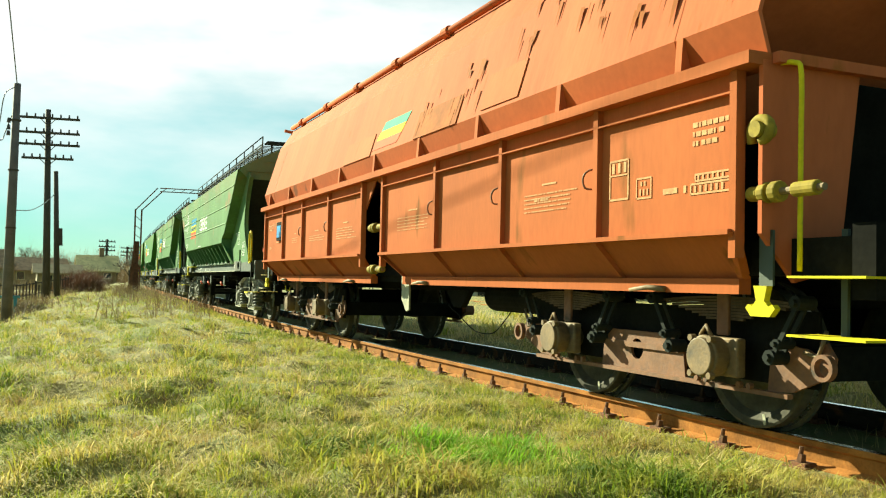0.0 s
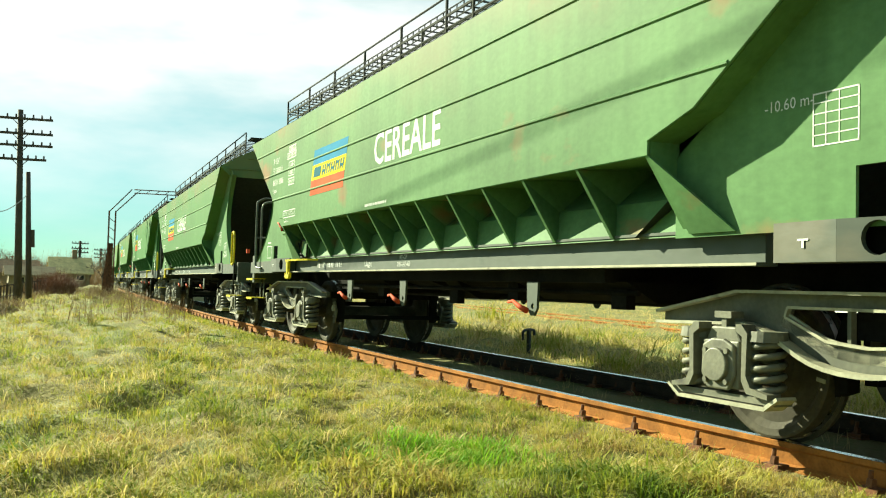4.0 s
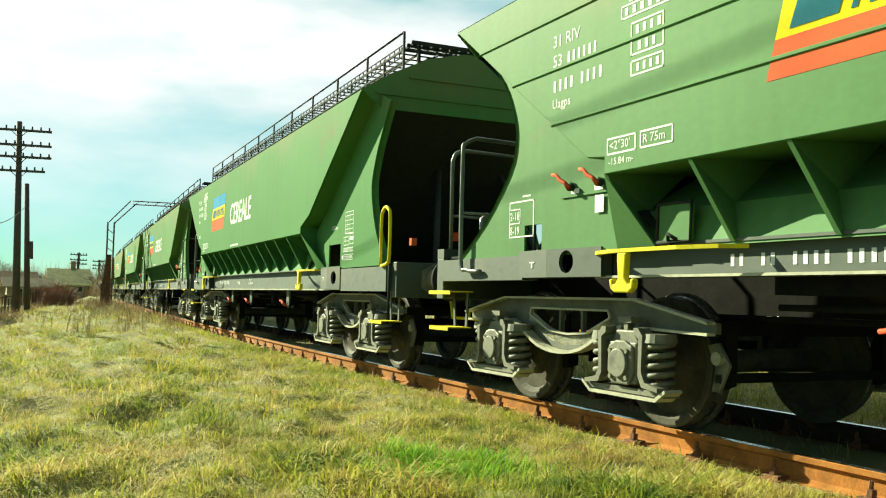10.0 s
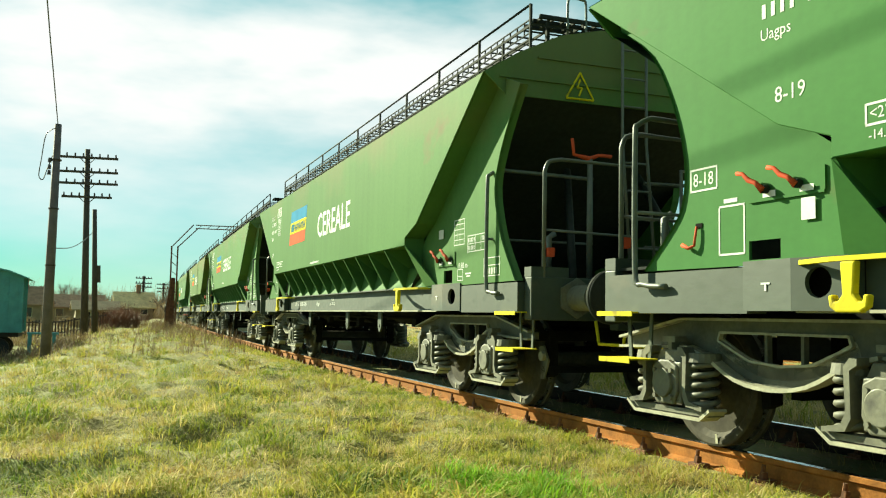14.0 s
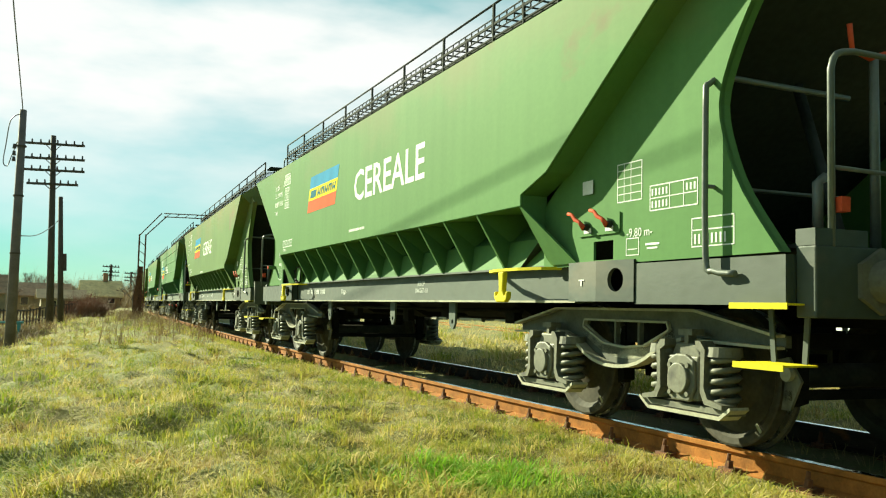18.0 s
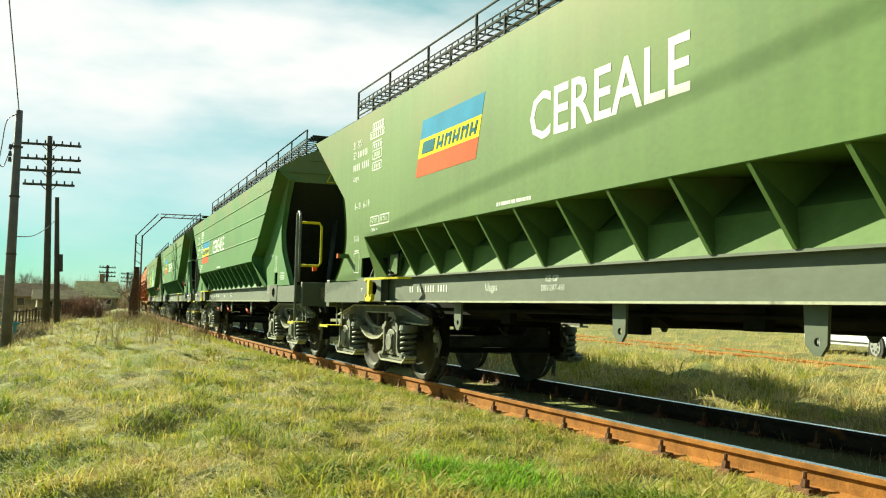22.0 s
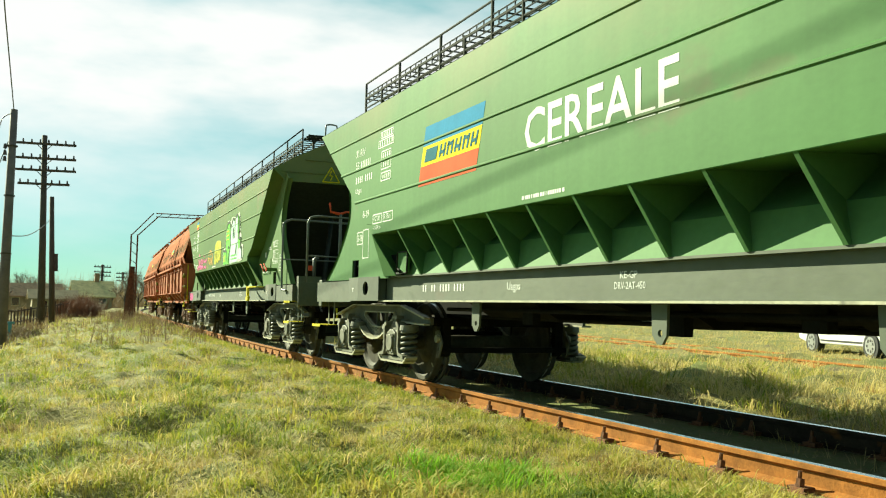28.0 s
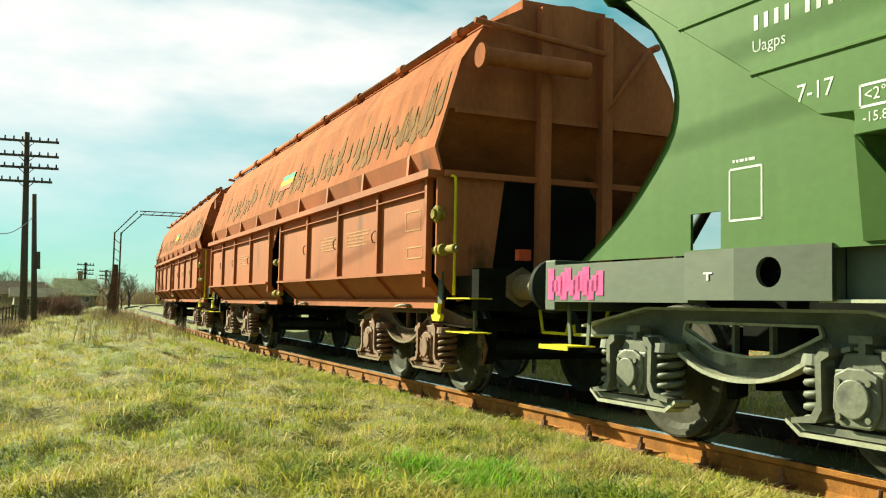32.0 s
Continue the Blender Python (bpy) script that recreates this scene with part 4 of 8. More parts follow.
            tube(bm, [on_slope(y + 0.04, 0.03, 0.06), on_slope(y, 0.07, 0.10), on_slope(y - 0.05, 0.03, 0.07)], 0.012, 6)
            part("hatch_catch", bm, DARKG, hatch)
        # end plates with their hollow free edge
        for sg, base in ((-1, bl), (1, bt)):
            edge = side_shape(kind, sg, lead, sx)
            bm = bmesh.new()
            if sg < 0:
                c, d, zp = (-5.39, 0.11, 1.50) if hoop else (-5.29 if lead == "tall" else -5.555, 0.13, 1.44) if B else (-4.88, 0.245, 1.51) if lead == "loop" else (-5.03, 0.125, 1.37)
            else:
                c, d, zp = (5.64, 0.125, 1.45) if B else (5.06, 0.125, 1.345) if levers else (4.84, 0.24, 1.48)
            pocket = [(c - d, 1.235), (c + d, 1.235), (c + d, zp), (c - d, zp)]
            # dark plate added behind the pocket for its shaded inside
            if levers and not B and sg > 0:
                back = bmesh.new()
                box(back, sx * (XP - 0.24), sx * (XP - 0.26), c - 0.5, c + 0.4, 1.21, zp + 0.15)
                part("pocket_back", back, RECESS, w)
            prism(bm, holed([(base, 1.20), (base, ZB)] + [((yl if sg < 0 else yt) - sg * 0.05, ZT - 0.02)] + edge, pocket), "x", sx * XP, sx * (XP - 0.02))
            part("end_plate", bm, paint, w)
            bm = bmesh.new()
            for a, b in zip(edge, edge[1:]):
                v = [bm.verts.new((xx, p[0], p[1])) for p in (a, b) for xx in (sx * (XP + 0.015), sx * (XP - 0.07))]
                bm.faces.new((v[0], v[1], v[3], v[2]))
            part("end_plate_flange", bm, paint, w)
        # side sill, a channel with flanges
        bm = bmesh.new()
        prism(bm, [(sx * 1.20, S1), (sx * 1.355, S1), (sx * 1.355, S1 - 0.018), (sx * 1.29, S1 - 0.022), (sx * 1.29, S0 + 0.022), (sx * 1.355, S0 + 0.018), (sx * 1.355, S0), (sx * 1.20, S0)], "y", -4.62, 4.85)
        sill = part("side_sill", bm, frame_paint, w, "grey side sill with weathered stencils")
        bm = bmesh.new()
        box(bm, sx * 1.354, sx * 1.358, -4.62, 4.85, S0 + 0.001, S0 + 0.017)
        part("sill_lip", bm, PALE, sill, "pale worn lower edge")
        for sg, e in ((-1, el), (1, et)):
            # plan of the folded bracket: its two ends, the fold and the hole, which lies ahead of the fold
            if sg < 0:
                h0, h1, fy, cy = (-4.80, -5.62, -5.22, -5.43) if hoop else (-4.67, -5.47, -5.08, -5.28) if lead == "tall" else (-4.94, -5.74, -5.354, -5.553) if B else (-4.40, -5.17, -4.76, -4.97) if lead == "loop" else (-4.62, -5.42, -5.03, -5.235)
            else:
                h0, h1, fy, cy = (4.74, 5.78, 5.35, 5.12) if B else (4.44, 5.20, 4.80, 4.63) if levers else (4.30, 5.12, 4.66, 4.49)
            y_lo, y_hi = min(h0, h1), max(h0, h1)
            e0 = y_hi if sg > 0 else y_lo
            bm = bmesh.new()
            box(bm, sx * 1.24, sx * 1.385, e0 + sg * 0.002, e - sg * 0.145, S0 - 0.005, S1 - 0.03)
            part("sill_end", bm, frame_paint, w)
            bm = bmesh.new()
            prism(bm, [(fy, S0 + 0.01), (y_hi, S0 + 0.01), (y_hi, S1), (fy, S1)], "x", sx * 1.41, sx * 1.44)
            for q in bm.verts:
                q.co.x -= sx * 0.025 * (q.co.y - fy) / (y_hi - fy)
            jb = part("jacking_bracket", bm, frame_paint, w)
            bm = bmesh.new()
            prism(bm, holed([(y_lo, S0 + 0.01), (fy - 0.001, S0 + 0.01), (fy - 0.001, S1), (y_lo, S1)], ring_pts(cy, (S0 + S1) / 2 + 0.012, 0.082)), "x", sx * 1.41, sx * 1.44)
            for q in bm.verts:
                q.co.x -= sx * 0.045 * (fy - q.co.y) / (fy - y_lo)
            part("holed_face", bm, frame_paint, jb)
            # black block added behind the hole, in place of shaded frame
            bm = bmesh.new()
            prism(bm, [(h0, S0 + 0.01), (h1, S0 + 0.01), (h1, S1), (h0, S1)], "x", sx * 1.20, sx * 1.30)
            part("bracket_back", bm, BLACK, jb)
            if sx < 0:
                ty = (fy + y_hi) / 2
                zc = (S0 + S1) / 2
                bars("tare_mark", [(ty + 0.035, ty - 0.035, zc + 0.01, zc + 0.021), (ty + 0.008, ty - 0.008, zc - 0.025, zc + 0.01)], -1.4335, WHITE, w)
            for z0, z1 in ((S0 + 0.01, S0 + 0.025), (S1 - 0.015, S1)):
                bm = bmesh.new()
                box(bm, sx * 1.30, sx * 1.393, h0, h1, z0, z1)
                part("bracket_flange", bm, frame_paint, jb)
            for q in (h0, h1):
                bm = bmesh.new()
                box(bm, sx * 1.30, sx * 1.393, q - (0.012 if q == max(h0, h1) else 0), q + (0.012 if q == min(h0, h1) else 0), S0 + 0.026, S1 - 0.016)
                part("bracket_cheek", bm, frame_paint, jb)
            if not guards[0 if sg < 0 else 1]:
                continue
            # pulling hook below a bent yellow guard bar
            yy = -3.75 if sg < 0 else 4.32
            far = 0.0 if sg < 0 else 0.22
            bm = bmesh.new()
            run_in = [(1.352, 0.52), (1.46, 0.40), (1.54, 0.12), (1.54, -0.28 - far), (1.47, -0.55 - far), (1.352, -0.66 - far), (1.352, -0.62 - far), (1.45, -0.52 - far), (1.51, -0.27 - far), (1.51, 0.10), (1.43, 0.37), (1.352, 0.46)]
            prism(bm, [(sx * p, yy + q) for p, q in run_in], "z", 1.184, 1.208)
            gb = part("guard_bar", bm, YELLOW, w, "bent yellow guard bar")
            bm = bmesh.new()
            hk = [(yy + 0.85 * p, q) for p, q in ((-0.055, 1.18), (0.055, 1.18), (0.04, 1.02), (0.075, 0.985), (0.10, 0.985), (0.11, 1.02), (0.145, 1.015), (0.135, 0.955), (0.085, 0.93), (-0.085, 0.93), (-0.135, 0.955), (-0.145, 1.015), (-0.11, 1.02), (-0.10, 0.985), (-0.075, 0.985), (-0.04, 1.02))]
            prism(bm, hk, "x", sx * 1.505, sx * 1.55)
            bevel(part("pull_hook", bm, YELLOW, gb, "yellow-painted double pulling hook"), 0.010)
        # brackets with valve levers under the sill
        for i, yy in enumerate((2.36, 0.62, -2.10) if trail != "plain" else (2.42, -0.32, -2.10)):
            bm = bmesh.new()
            prism(bm, holed([(yy - 0.085, 0.93), (yy + 0.085, 0.93), (yy + 0.075, 0.72), (yy + 0.02, 0.66), (yy - 0.03, 0.66), (yy - 0.075, 0.72)], ring_pts(yy - 0.01, 0.735, 0.024, 10)), "x", sx * 1.24, sx * 1.262)
            br = part("valve_bracket", bm, frame_paint, w)
            if trail != "plain":
                bm = bmesh.new()
                tube(bm, [(sx * 1.30, yy + 0.02, 0.70), (sx * 1.31, yy + 0.12, 0.73), (sx * 1.31, yy + 0.22, 0.77), (sx * 1.31, yy + 0.30, 0.76)], [0.026, 0.022, 0.014, 0.013], 8)
                part("valve_lever", bm, RED, br, "red valve lever")
    # roof
    X, XP, XF = 1.60, 1.38, 1.25
    bm = bmesh.new()
    prof = [(-X, ZT), (-1.25, 3.38), (-0.80, 3.60), (-0.35, 3.71), (0.05, 3.71), (0.50, 3.60), (0.92, 3.38), (XF, ZT), (0.9, 3.2), (-0.1, 3.45), (-1.2, 3.2)]
    prism(bm, prof, "y", yl, yt)
    part("roof", bm, paint, w)
    for sg, y in ((-1, yl), (1, yt)):
        bm = bmesh.new()
        prism(bm, [(-X + 0.01, ZT - 0.01), (-1.25, 3.37), (-0.80, 3.59), (-0.35, 3.70), (0.05, 3.70), (0.50, 3.59), (0.92, 3.37), (XF - 0.01, ZT - 0.01), (XF - 0.05, 2.96), (-XP, 2.96)], "y", y, y + sg * 0.02)
        hd = part("end_header", bm, paint, w)
        for zz in (3.12, 3.34):
            bm = bmesh.new()
            hw = 1.45 if zz < 3.2 else 1.05
            box(bm, -hw, hw - 0.34, y + sg * 0.018, y + sg * 0.04, zz, zz + 0.02)
            part("header_bead", bm, paint, hd)
        # sloping end sheet and cross stiffeners, deep under the header, coloured as in shade
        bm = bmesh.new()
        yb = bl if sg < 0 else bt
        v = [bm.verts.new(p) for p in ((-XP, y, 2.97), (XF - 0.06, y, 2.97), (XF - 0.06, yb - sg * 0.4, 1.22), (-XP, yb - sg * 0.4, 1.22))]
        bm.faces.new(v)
        part("end_slope", bm, RECESS, w, "near-black sloping end sheet, shade put into its colour")
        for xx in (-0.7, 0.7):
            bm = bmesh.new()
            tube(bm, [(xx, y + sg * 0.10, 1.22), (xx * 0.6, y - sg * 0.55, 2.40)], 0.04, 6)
            part("end_strut", bm, RECESS, w)
        # warning triangle
        if lead != "loop" and sg < 0:
            bm = bmesh.new()
            for a, b in (((-0.75, 2.99), (-0.45, 2.99)), ((-0.45, 2.99), (-0.60, 3.25)), ((-0.60, 3.25), (-0.75, 2.99)), ((-0.60, 3.18), (-0.63, 3.10)), ((-0.63, 3.10), (-0.58, 3.10)), ((-0.58, 3.10), (-0.61, 3.02))):
                tube(bm, [(a[0], y - 0.034, a[1]), (b[0], y - 0.034, b[1])], 0.010, 4)
            part("warning_triangle", bm, YELLOW, w)
    # roof walkways: open grating hung outside the roof's shoulder, posts and handrail
    for sx in (-1, 1):
        y0, y1 = yl + 0.02, yt - 0.35
        x0, x1 = (-1.10, -0.66) if sx < 0 else (0.76, 0.32)
        bm = bmesh.new()
        for q in range(3):
            xx = x0 + (x1 - x0) * q / 2
            box(bm, xx - 0.008, xx + 0.008, y0, y1, 3.665, 3.69)
        k = int((y1 - y0) / 0.20)
        for i in range(k + 1):
            yy = y0 + (y1 - y0) * i / k
            box(bm, min(x0, x1), max(x0, x1), yy - 0.006, yy + 0.006, 3.67, 3.685)
        for zz in (3.60, 3.73):
            box(bm, x0 - 0.006, x0 + 0.006, y0, y1, zz, zz + 0.010)
        k = int((y1 - y0) / 0.16)
        for i in range(k + 1):
            yy = y0 + (y1 - y0) * i / k
            box(bm, x0 - 0.006, x0 + 0.006, yy - 0.004, yy + 0.004, 3.60, 3.74)
        part("roof_walkway", bm, DARKG, w, "open steel grating walkway")
        bm = bmesh.new()
        box(bm, x0 - 0.008, x0 + 0.008, y0, y1, 3.535, 3.55)
        part("walkway_rail", bm, DARKG, w)
        n = 20
        for i in range(n + 1):
            yy = y0 + 0.02 + (y1 - y0 - 0.04) * i / n
            bm = bmesh.new()
            box(bm, x0 - 0.012, x0 + 0.012, yy - 0.012, yy + 0.012, 3.44, 3.88 if i % 2 == 0 else 3.70)
            part("walkway_post", bm, DARKG, w)
        bm = bmesh.new()
        tube(bm, [(x0, y0 + 0.02, 3.88), (x0, y1 - 0.02, 3.88)], 0.012, 6)
        part("roof_handrail", bm, DARKG, w)
    bm = bmesh.new()
    for yy in (yl + 0.05, yl + 0.20, yl + 0.38):
        box(bm, -1.0, 0.72, yy - 0.015, yy + 0.015, 3.76, 3.80)
    for i in range(15):
        xx = -0.96 + 0.12 * i
        box(bm, xx - 0.01, xx + 0.01, yl + 0.05, yl + 0.38, 3.765, 3.795)
    part("cross_walkway", bm, DARKG, w)
    for xx in (-0.9, -0.5, -0.1, 0.3, 0.6):
        bm = bmesh.new()
        box(bm, xx - 0.016, xx + 0.016, yl + 0.06, yl + 0.10, 3.55, 3.76)
        part("walkway_bracket", bm, DARKG, w)
    bm = bmesh.new()
    box(bm, -0.58, 0.24, yl + 0.6, yt - 0.6, 3.70, 3.78)
    part("roof_hatch", bm, DARKG, w)
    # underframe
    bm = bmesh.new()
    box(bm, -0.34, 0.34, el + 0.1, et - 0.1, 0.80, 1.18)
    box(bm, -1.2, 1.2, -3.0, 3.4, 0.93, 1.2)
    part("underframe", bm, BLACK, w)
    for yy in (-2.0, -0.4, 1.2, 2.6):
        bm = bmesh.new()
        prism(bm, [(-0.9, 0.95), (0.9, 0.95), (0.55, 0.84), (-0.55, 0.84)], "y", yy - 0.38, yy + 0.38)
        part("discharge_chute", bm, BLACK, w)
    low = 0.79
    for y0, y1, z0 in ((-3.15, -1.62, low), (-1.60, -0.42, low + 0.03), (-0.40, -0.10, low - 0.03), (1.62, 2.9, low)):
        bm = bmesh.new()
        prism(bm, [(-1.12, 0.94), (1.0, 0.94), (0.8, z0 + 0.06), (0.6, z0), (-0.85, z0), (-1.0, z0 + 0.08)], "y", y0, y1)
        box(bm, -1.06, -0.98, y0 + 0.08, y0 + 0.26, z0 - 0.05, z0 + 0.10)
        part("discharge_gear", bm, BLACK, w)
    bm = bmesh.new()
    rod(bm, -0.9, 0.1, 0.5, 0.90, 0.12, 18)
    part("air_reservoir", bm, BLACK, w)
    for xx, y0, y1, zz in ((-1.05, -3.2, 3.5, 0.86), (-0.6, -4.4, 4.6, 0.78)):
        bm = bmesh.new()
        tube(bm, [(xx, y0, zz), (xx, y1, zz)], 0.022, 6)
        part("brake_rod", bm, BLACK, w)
    for sg, y in ((-1, el), (1, et)):
        bm = bmesh.new()
        box(bm, -1.32, 1.32, y, y - sg * 0.14, 0.86, 1.24)
        box(bm, -0.45, 0.45, y, y - sg * 0.14, 0.78, 0.90)
        bevel(part("head_beam", bm, frame_paint, w), 0.01)
        buffers_and_coupling(w, y, sg)
        # yellow steps
        st = lead if sg < 0 else trail
        for sx in (-1, 1):
            ys = y - sg * 0.30
            levels = ((0.60, 0.19), (0.925, 0.22)) if st == "platform" else ((0.60, 0.19),)
            for zz, hw in levels:
                bm = bmesh.new()
                box(bm, sx * 1.20, sx * 1.43, ys - hw, ys + hw, zz, zz + 0.010)
                stp = part("step", bm, YELLOW, w, "thin yellow-edged step tread")
                bm = bmesh.new()
                box(bm, sx * 1.432, sx * 1.44, ys - hw, ys + hw, zz - 0.022, zz + 0.012)
                part("step_edge", bm, YELLOW, stp)
            for q in (-0.14, 0.14):
                bm = bmesh.new()
                prism(bm, [(ys + q - 0.018, 0.93), (ys + q + 0.018, 0.93), (ys + q * 0.8 + 0.018, 0.60), (ys + q * 0.8 - 0.018, 0.60)], "x", sx * 1.205, sx * 1.217)
                part("step_hanger", bm, frame_paint, w)
            if st == "loop":
                bm = bmesh.new()
                a = y - sg * (0.30 if hoop else 0.28)
                tube(bm, [(sx * 1.40, a, 1.20)] + curve_pts([(sx * 1.40, a, 1.30), (sx * 1.40, a, 1.72), (sx * 1.40, a + sg * 0.05, 1.80), (sx * 1.40, a + sg * 0.13, 1.83), (sx * 1.40, a + sg * 0.21, 1.80), (sx * 1.40, a + sg * 0.26, 1.72), (sx * 1.40, a + sg * 0.26, 1.30), (sx * 1.40, a + sg * 0.20, 1.22), (sx * 1.40, a + sg * 0.04, 1.20)], 3), 0.019, 8)
                part("grab_loop", bm, YELLOW, w, "yellow hooped grab rail")
                bm = bmesh.new()
                tube(bm, [(sx * 1.385, a + sg * 0.23, 1.24), (sx * 1.385, a + sg * 0.23, 0.62)], 0.014, 6)
                part("grab_stay", bm, DARKG, w)
            elif st == "tall":
                bm = bmesh.new()
                a = y - sg * 0.16
                tube(bm, curve_pts([(sx * 1.40, a, 0.62), (sx * 1.40, a, 1.2), (sx * 1.40, a, 2.22), (sx * 1.40, a + sg * 0.05, 2.33), (sx * 1.40, a + sg * 0.13, 2.36), (sx * 1.40, a + sg * 0.20, 2.30), (sx * 1.40, a + sg * 0.22, 2.2), (sx * 1.40, a + sg * 0.22, 1.24)], 3), 0.021, 8)
                g = part("grab_rail", bm, RAILG, w, "tall grey hooped grab rail")
                bm = bmesh.new()
                tube(bm, [(sx * 1.38, a + sg * 0.24, 2.18), (sx * 1.10, a + sg * 0.24, 2.18), (sx * 1.06, a + sg * 0.24, 2.12), (sx * 1.06, a + sg * 0.24, 1.56), (sx * 1.10, a + sg * 0.24, 1.50), (sx * 1.38, a + sg * 0.24, 1.50)], 0.020, 8)
                part("yellow_grip", bm, YELLOW, g, "yellow grip")
            elif st == "platform":
                a, b = y - sg * 0.02, y - sg * (0.72 if B or sg < 0 else 0.56)
                turn = sg if sg < 0 else -1.4 * sg
                bm = bmesh.new()
                tube(bm, curve_pts([(sx * 1.41, b + turn * 0.22, 1.10), (sx * 1.43, b + turn * 0.05, 1.12), (sx * 1.44, b, 1.22), (sx * 1.44, b, 2.12), (sx * 1.42, b, 2.23), (sx * 1.31, b, 2.29)], 3) + [(sx * 0.30, b, 2.27)], 0.019, 8)
                hr = part("handrail", bm, RAILG, w, "grey tubular platform handrail")
                bm = bmesh.new()
                tube(bm, [(sx * 1.44, b, 1.62), (sx * 0.30, b, 1.62)], 0.013, 6)
                part("mid_rail", bm, RAILG, hr)
                bm = bmesh.new()
                tube(bm, [(sx * 1.19, a, 0.98), (sx * 1.19, a, 2.16)] + curve_pts([(sx * 1.19, a, 2.18), (sx * 1.15, a, 2.27), (sx * 1.02, a, 2.30)], 3) + [(sx * 0.25, a, 2.29), (sx * 0.25, a, 1.26)], 0.019, 8)
                hr = part("handrail", bm, RAILG, w, "grey tubular platform handrail")
                bm = bmesh.new()
                tube(bm, [(sx * 1.19, a, 1.66), (sx * 0.25, a, 1.64)], 0.013, 6)
                part("mid_rail", bm, RAILG, hr)
        bm = bmesh.new()
        if st == "platform":
            box(bm, -1.28, 1.28, y - sg * 0.145, y - sg * 0.85, 1.235, 1.255)
            part("platform", bm, DARKG, w, "dark chequered platform plate")
            bm = bmesh.new()
            box(bm, -1.32, -0.95, y - sg * 0.005, y - sg * 0.14, 1.24, 1.33)
            cb = part("cable_box", bm, frame_paint, w)
            bm = bmesh.new()
            tube(bm, [(-1.0, y - sg * 0.30, 1.25), (-1.0, y - sg * 0.30, 1.62), (-0.94, y - sg * 0.30, 1.66)], 0.03, 8)
            part("cable_socket", bm, RAILG, w)
        else:
            box(bm, -0.9, 0.9, y - sg * 0.145, y - sg * 0.9, 1.15, 1.20)
            part("deck_plate", bm, BLACK, w)
        if st != "plain":
            bm = bmesh.new()
            box(bm, -1.17, -1.11, y - sg * 0.03, y + sg * 0.03, 1.42, 1.50)
            part("tail_lamp_bracket", bm, RED, w, "red tail lamp bracket")
    if lead == "platform":
        y = yl - 0.10
        lad = None
        for xx in (-0.17, 0.10):
            bm = bmesh.new()
            tube(bm, [(xx - 0.06, y - 0.25, 1.26), (xx, y, 2.60), (xx, y, 3.72), (xx, y + 0.12, 3.82), (xx, y + 0.3, 3.82)], 0.017, 6)
            lad = part("ladder_stile", bm, RAILG, w, "grey steel ladder to the roof")
        for i in range(8):
            zz = 1.55 + 0.28 * i
            bm = bmesh.new()
            d = min(0, (zz - 2.6) * 0.187)
            tube(bm, [(-0.17, y + d, zz), (0.10, y + d, zz)], 0.011, 6)
            part("ladder_rung", bm, RAILG, w)
        y = el + 0.27
        bm = bmesh.new()
        tube(bm, [(-0.59, y, 1.25), (-0.59, y, 2.38)], [0.030, 0.026], 8)
        bc = part("brake_column", bm, RAILG, w)
        bm = bmesh.new()
        tube(bm, [(-0.78, y, 2.56), (-0.76, y, 2.41), (-0.59, y, 2.38), (-0.50, y, 2.42), (-0.36, y, 2.42)], [0.016, 0.016, 0.026, 0.015, 0.018], 8)
        part("brake_crank", bm, RED, bc, "red hand brake crank")
        for x0, x1, zz in ((-0.70, -0.50, 4.0), (0.42, 0.72, 3.95)):
            bm = bmesh.new()
            tube(bm, curve_pts([(x0, yl + 0.04, 3.62), (x0, yl + 0.04, zz - 0.05), (x0 + 0.04, yl + 0.04, zz), (x1 - 0.04, yl + 0.04, zz), (x1, yl + 0.04, zz - 0.05), (x1, yl + 0.04, 3.62)], 3), 0.014, 6)
            part("roof_grab_hoop", bm, RAILG, w)
    # red control levers on the end plates
    for sg, base, st in ((-1, bl, lead), (1, bt, trail)):
        if (st == "platform" and sg < 0) or (levers and sg > 0):
            zl = 1.49 if B and sg < 0 else 1.68 if B else 1.63 if sg > 0 else 1.48
            for q in (((0.81, 1.084) if B else (0.66, 0.96)) if sg < 0 else (0.31, 0.65) if B else (0.417, 0.665)):
                yy = base + sg * q
                bm = bmesh.new()
                tube(bm, [(-XP - 0.01, yy, zl), (-XP - 0.05, yy, zl)], 0.026, 10)
                pv = part("lever_pivot", bm, DARKG, w)
                bm = bmesh.new()
                tube(bm, [(-XP - 0.05, yy - 0.01, zl - 0.01), (-XP - 0.06, yy + 0.04, zl + 0.04), (-XP - 0.065, yy + 0.09, zl + 0.06), (-XP - 0.07, yy + 0.13, zl + 0.10), (-XP - 0.07, yy + 0.18, zl + 0.11)], [0.022, 0.014, 0.016, 0.012, 0.013], 8)
                part("control_lever", bm, RED, pv, "bent red control lever")
            q0, q1 = (0.51, 1.22) if B and sg < 0 else (0.22, 0.80) if B else (0.54, 1.06) if sg < 0 else (0.246, 0.81)
            bm = bmesh.new()
            box(bm, -XP - 0.012, -XP - 0.002, base + sg * q0, base + sg * q1, zl - 0.065, zl - 0.05)
            qe = q1 if sg < 0 else q0
            box(bm, -XP - 0.012, -XP - 0.002, base + sg * qe - 0.006, base + sg * qe + 0.006, zl - 0.05, zl + (0.20 if B and sg < 0 else 0.08))
            part("lever_shelf", bm, paint, w)
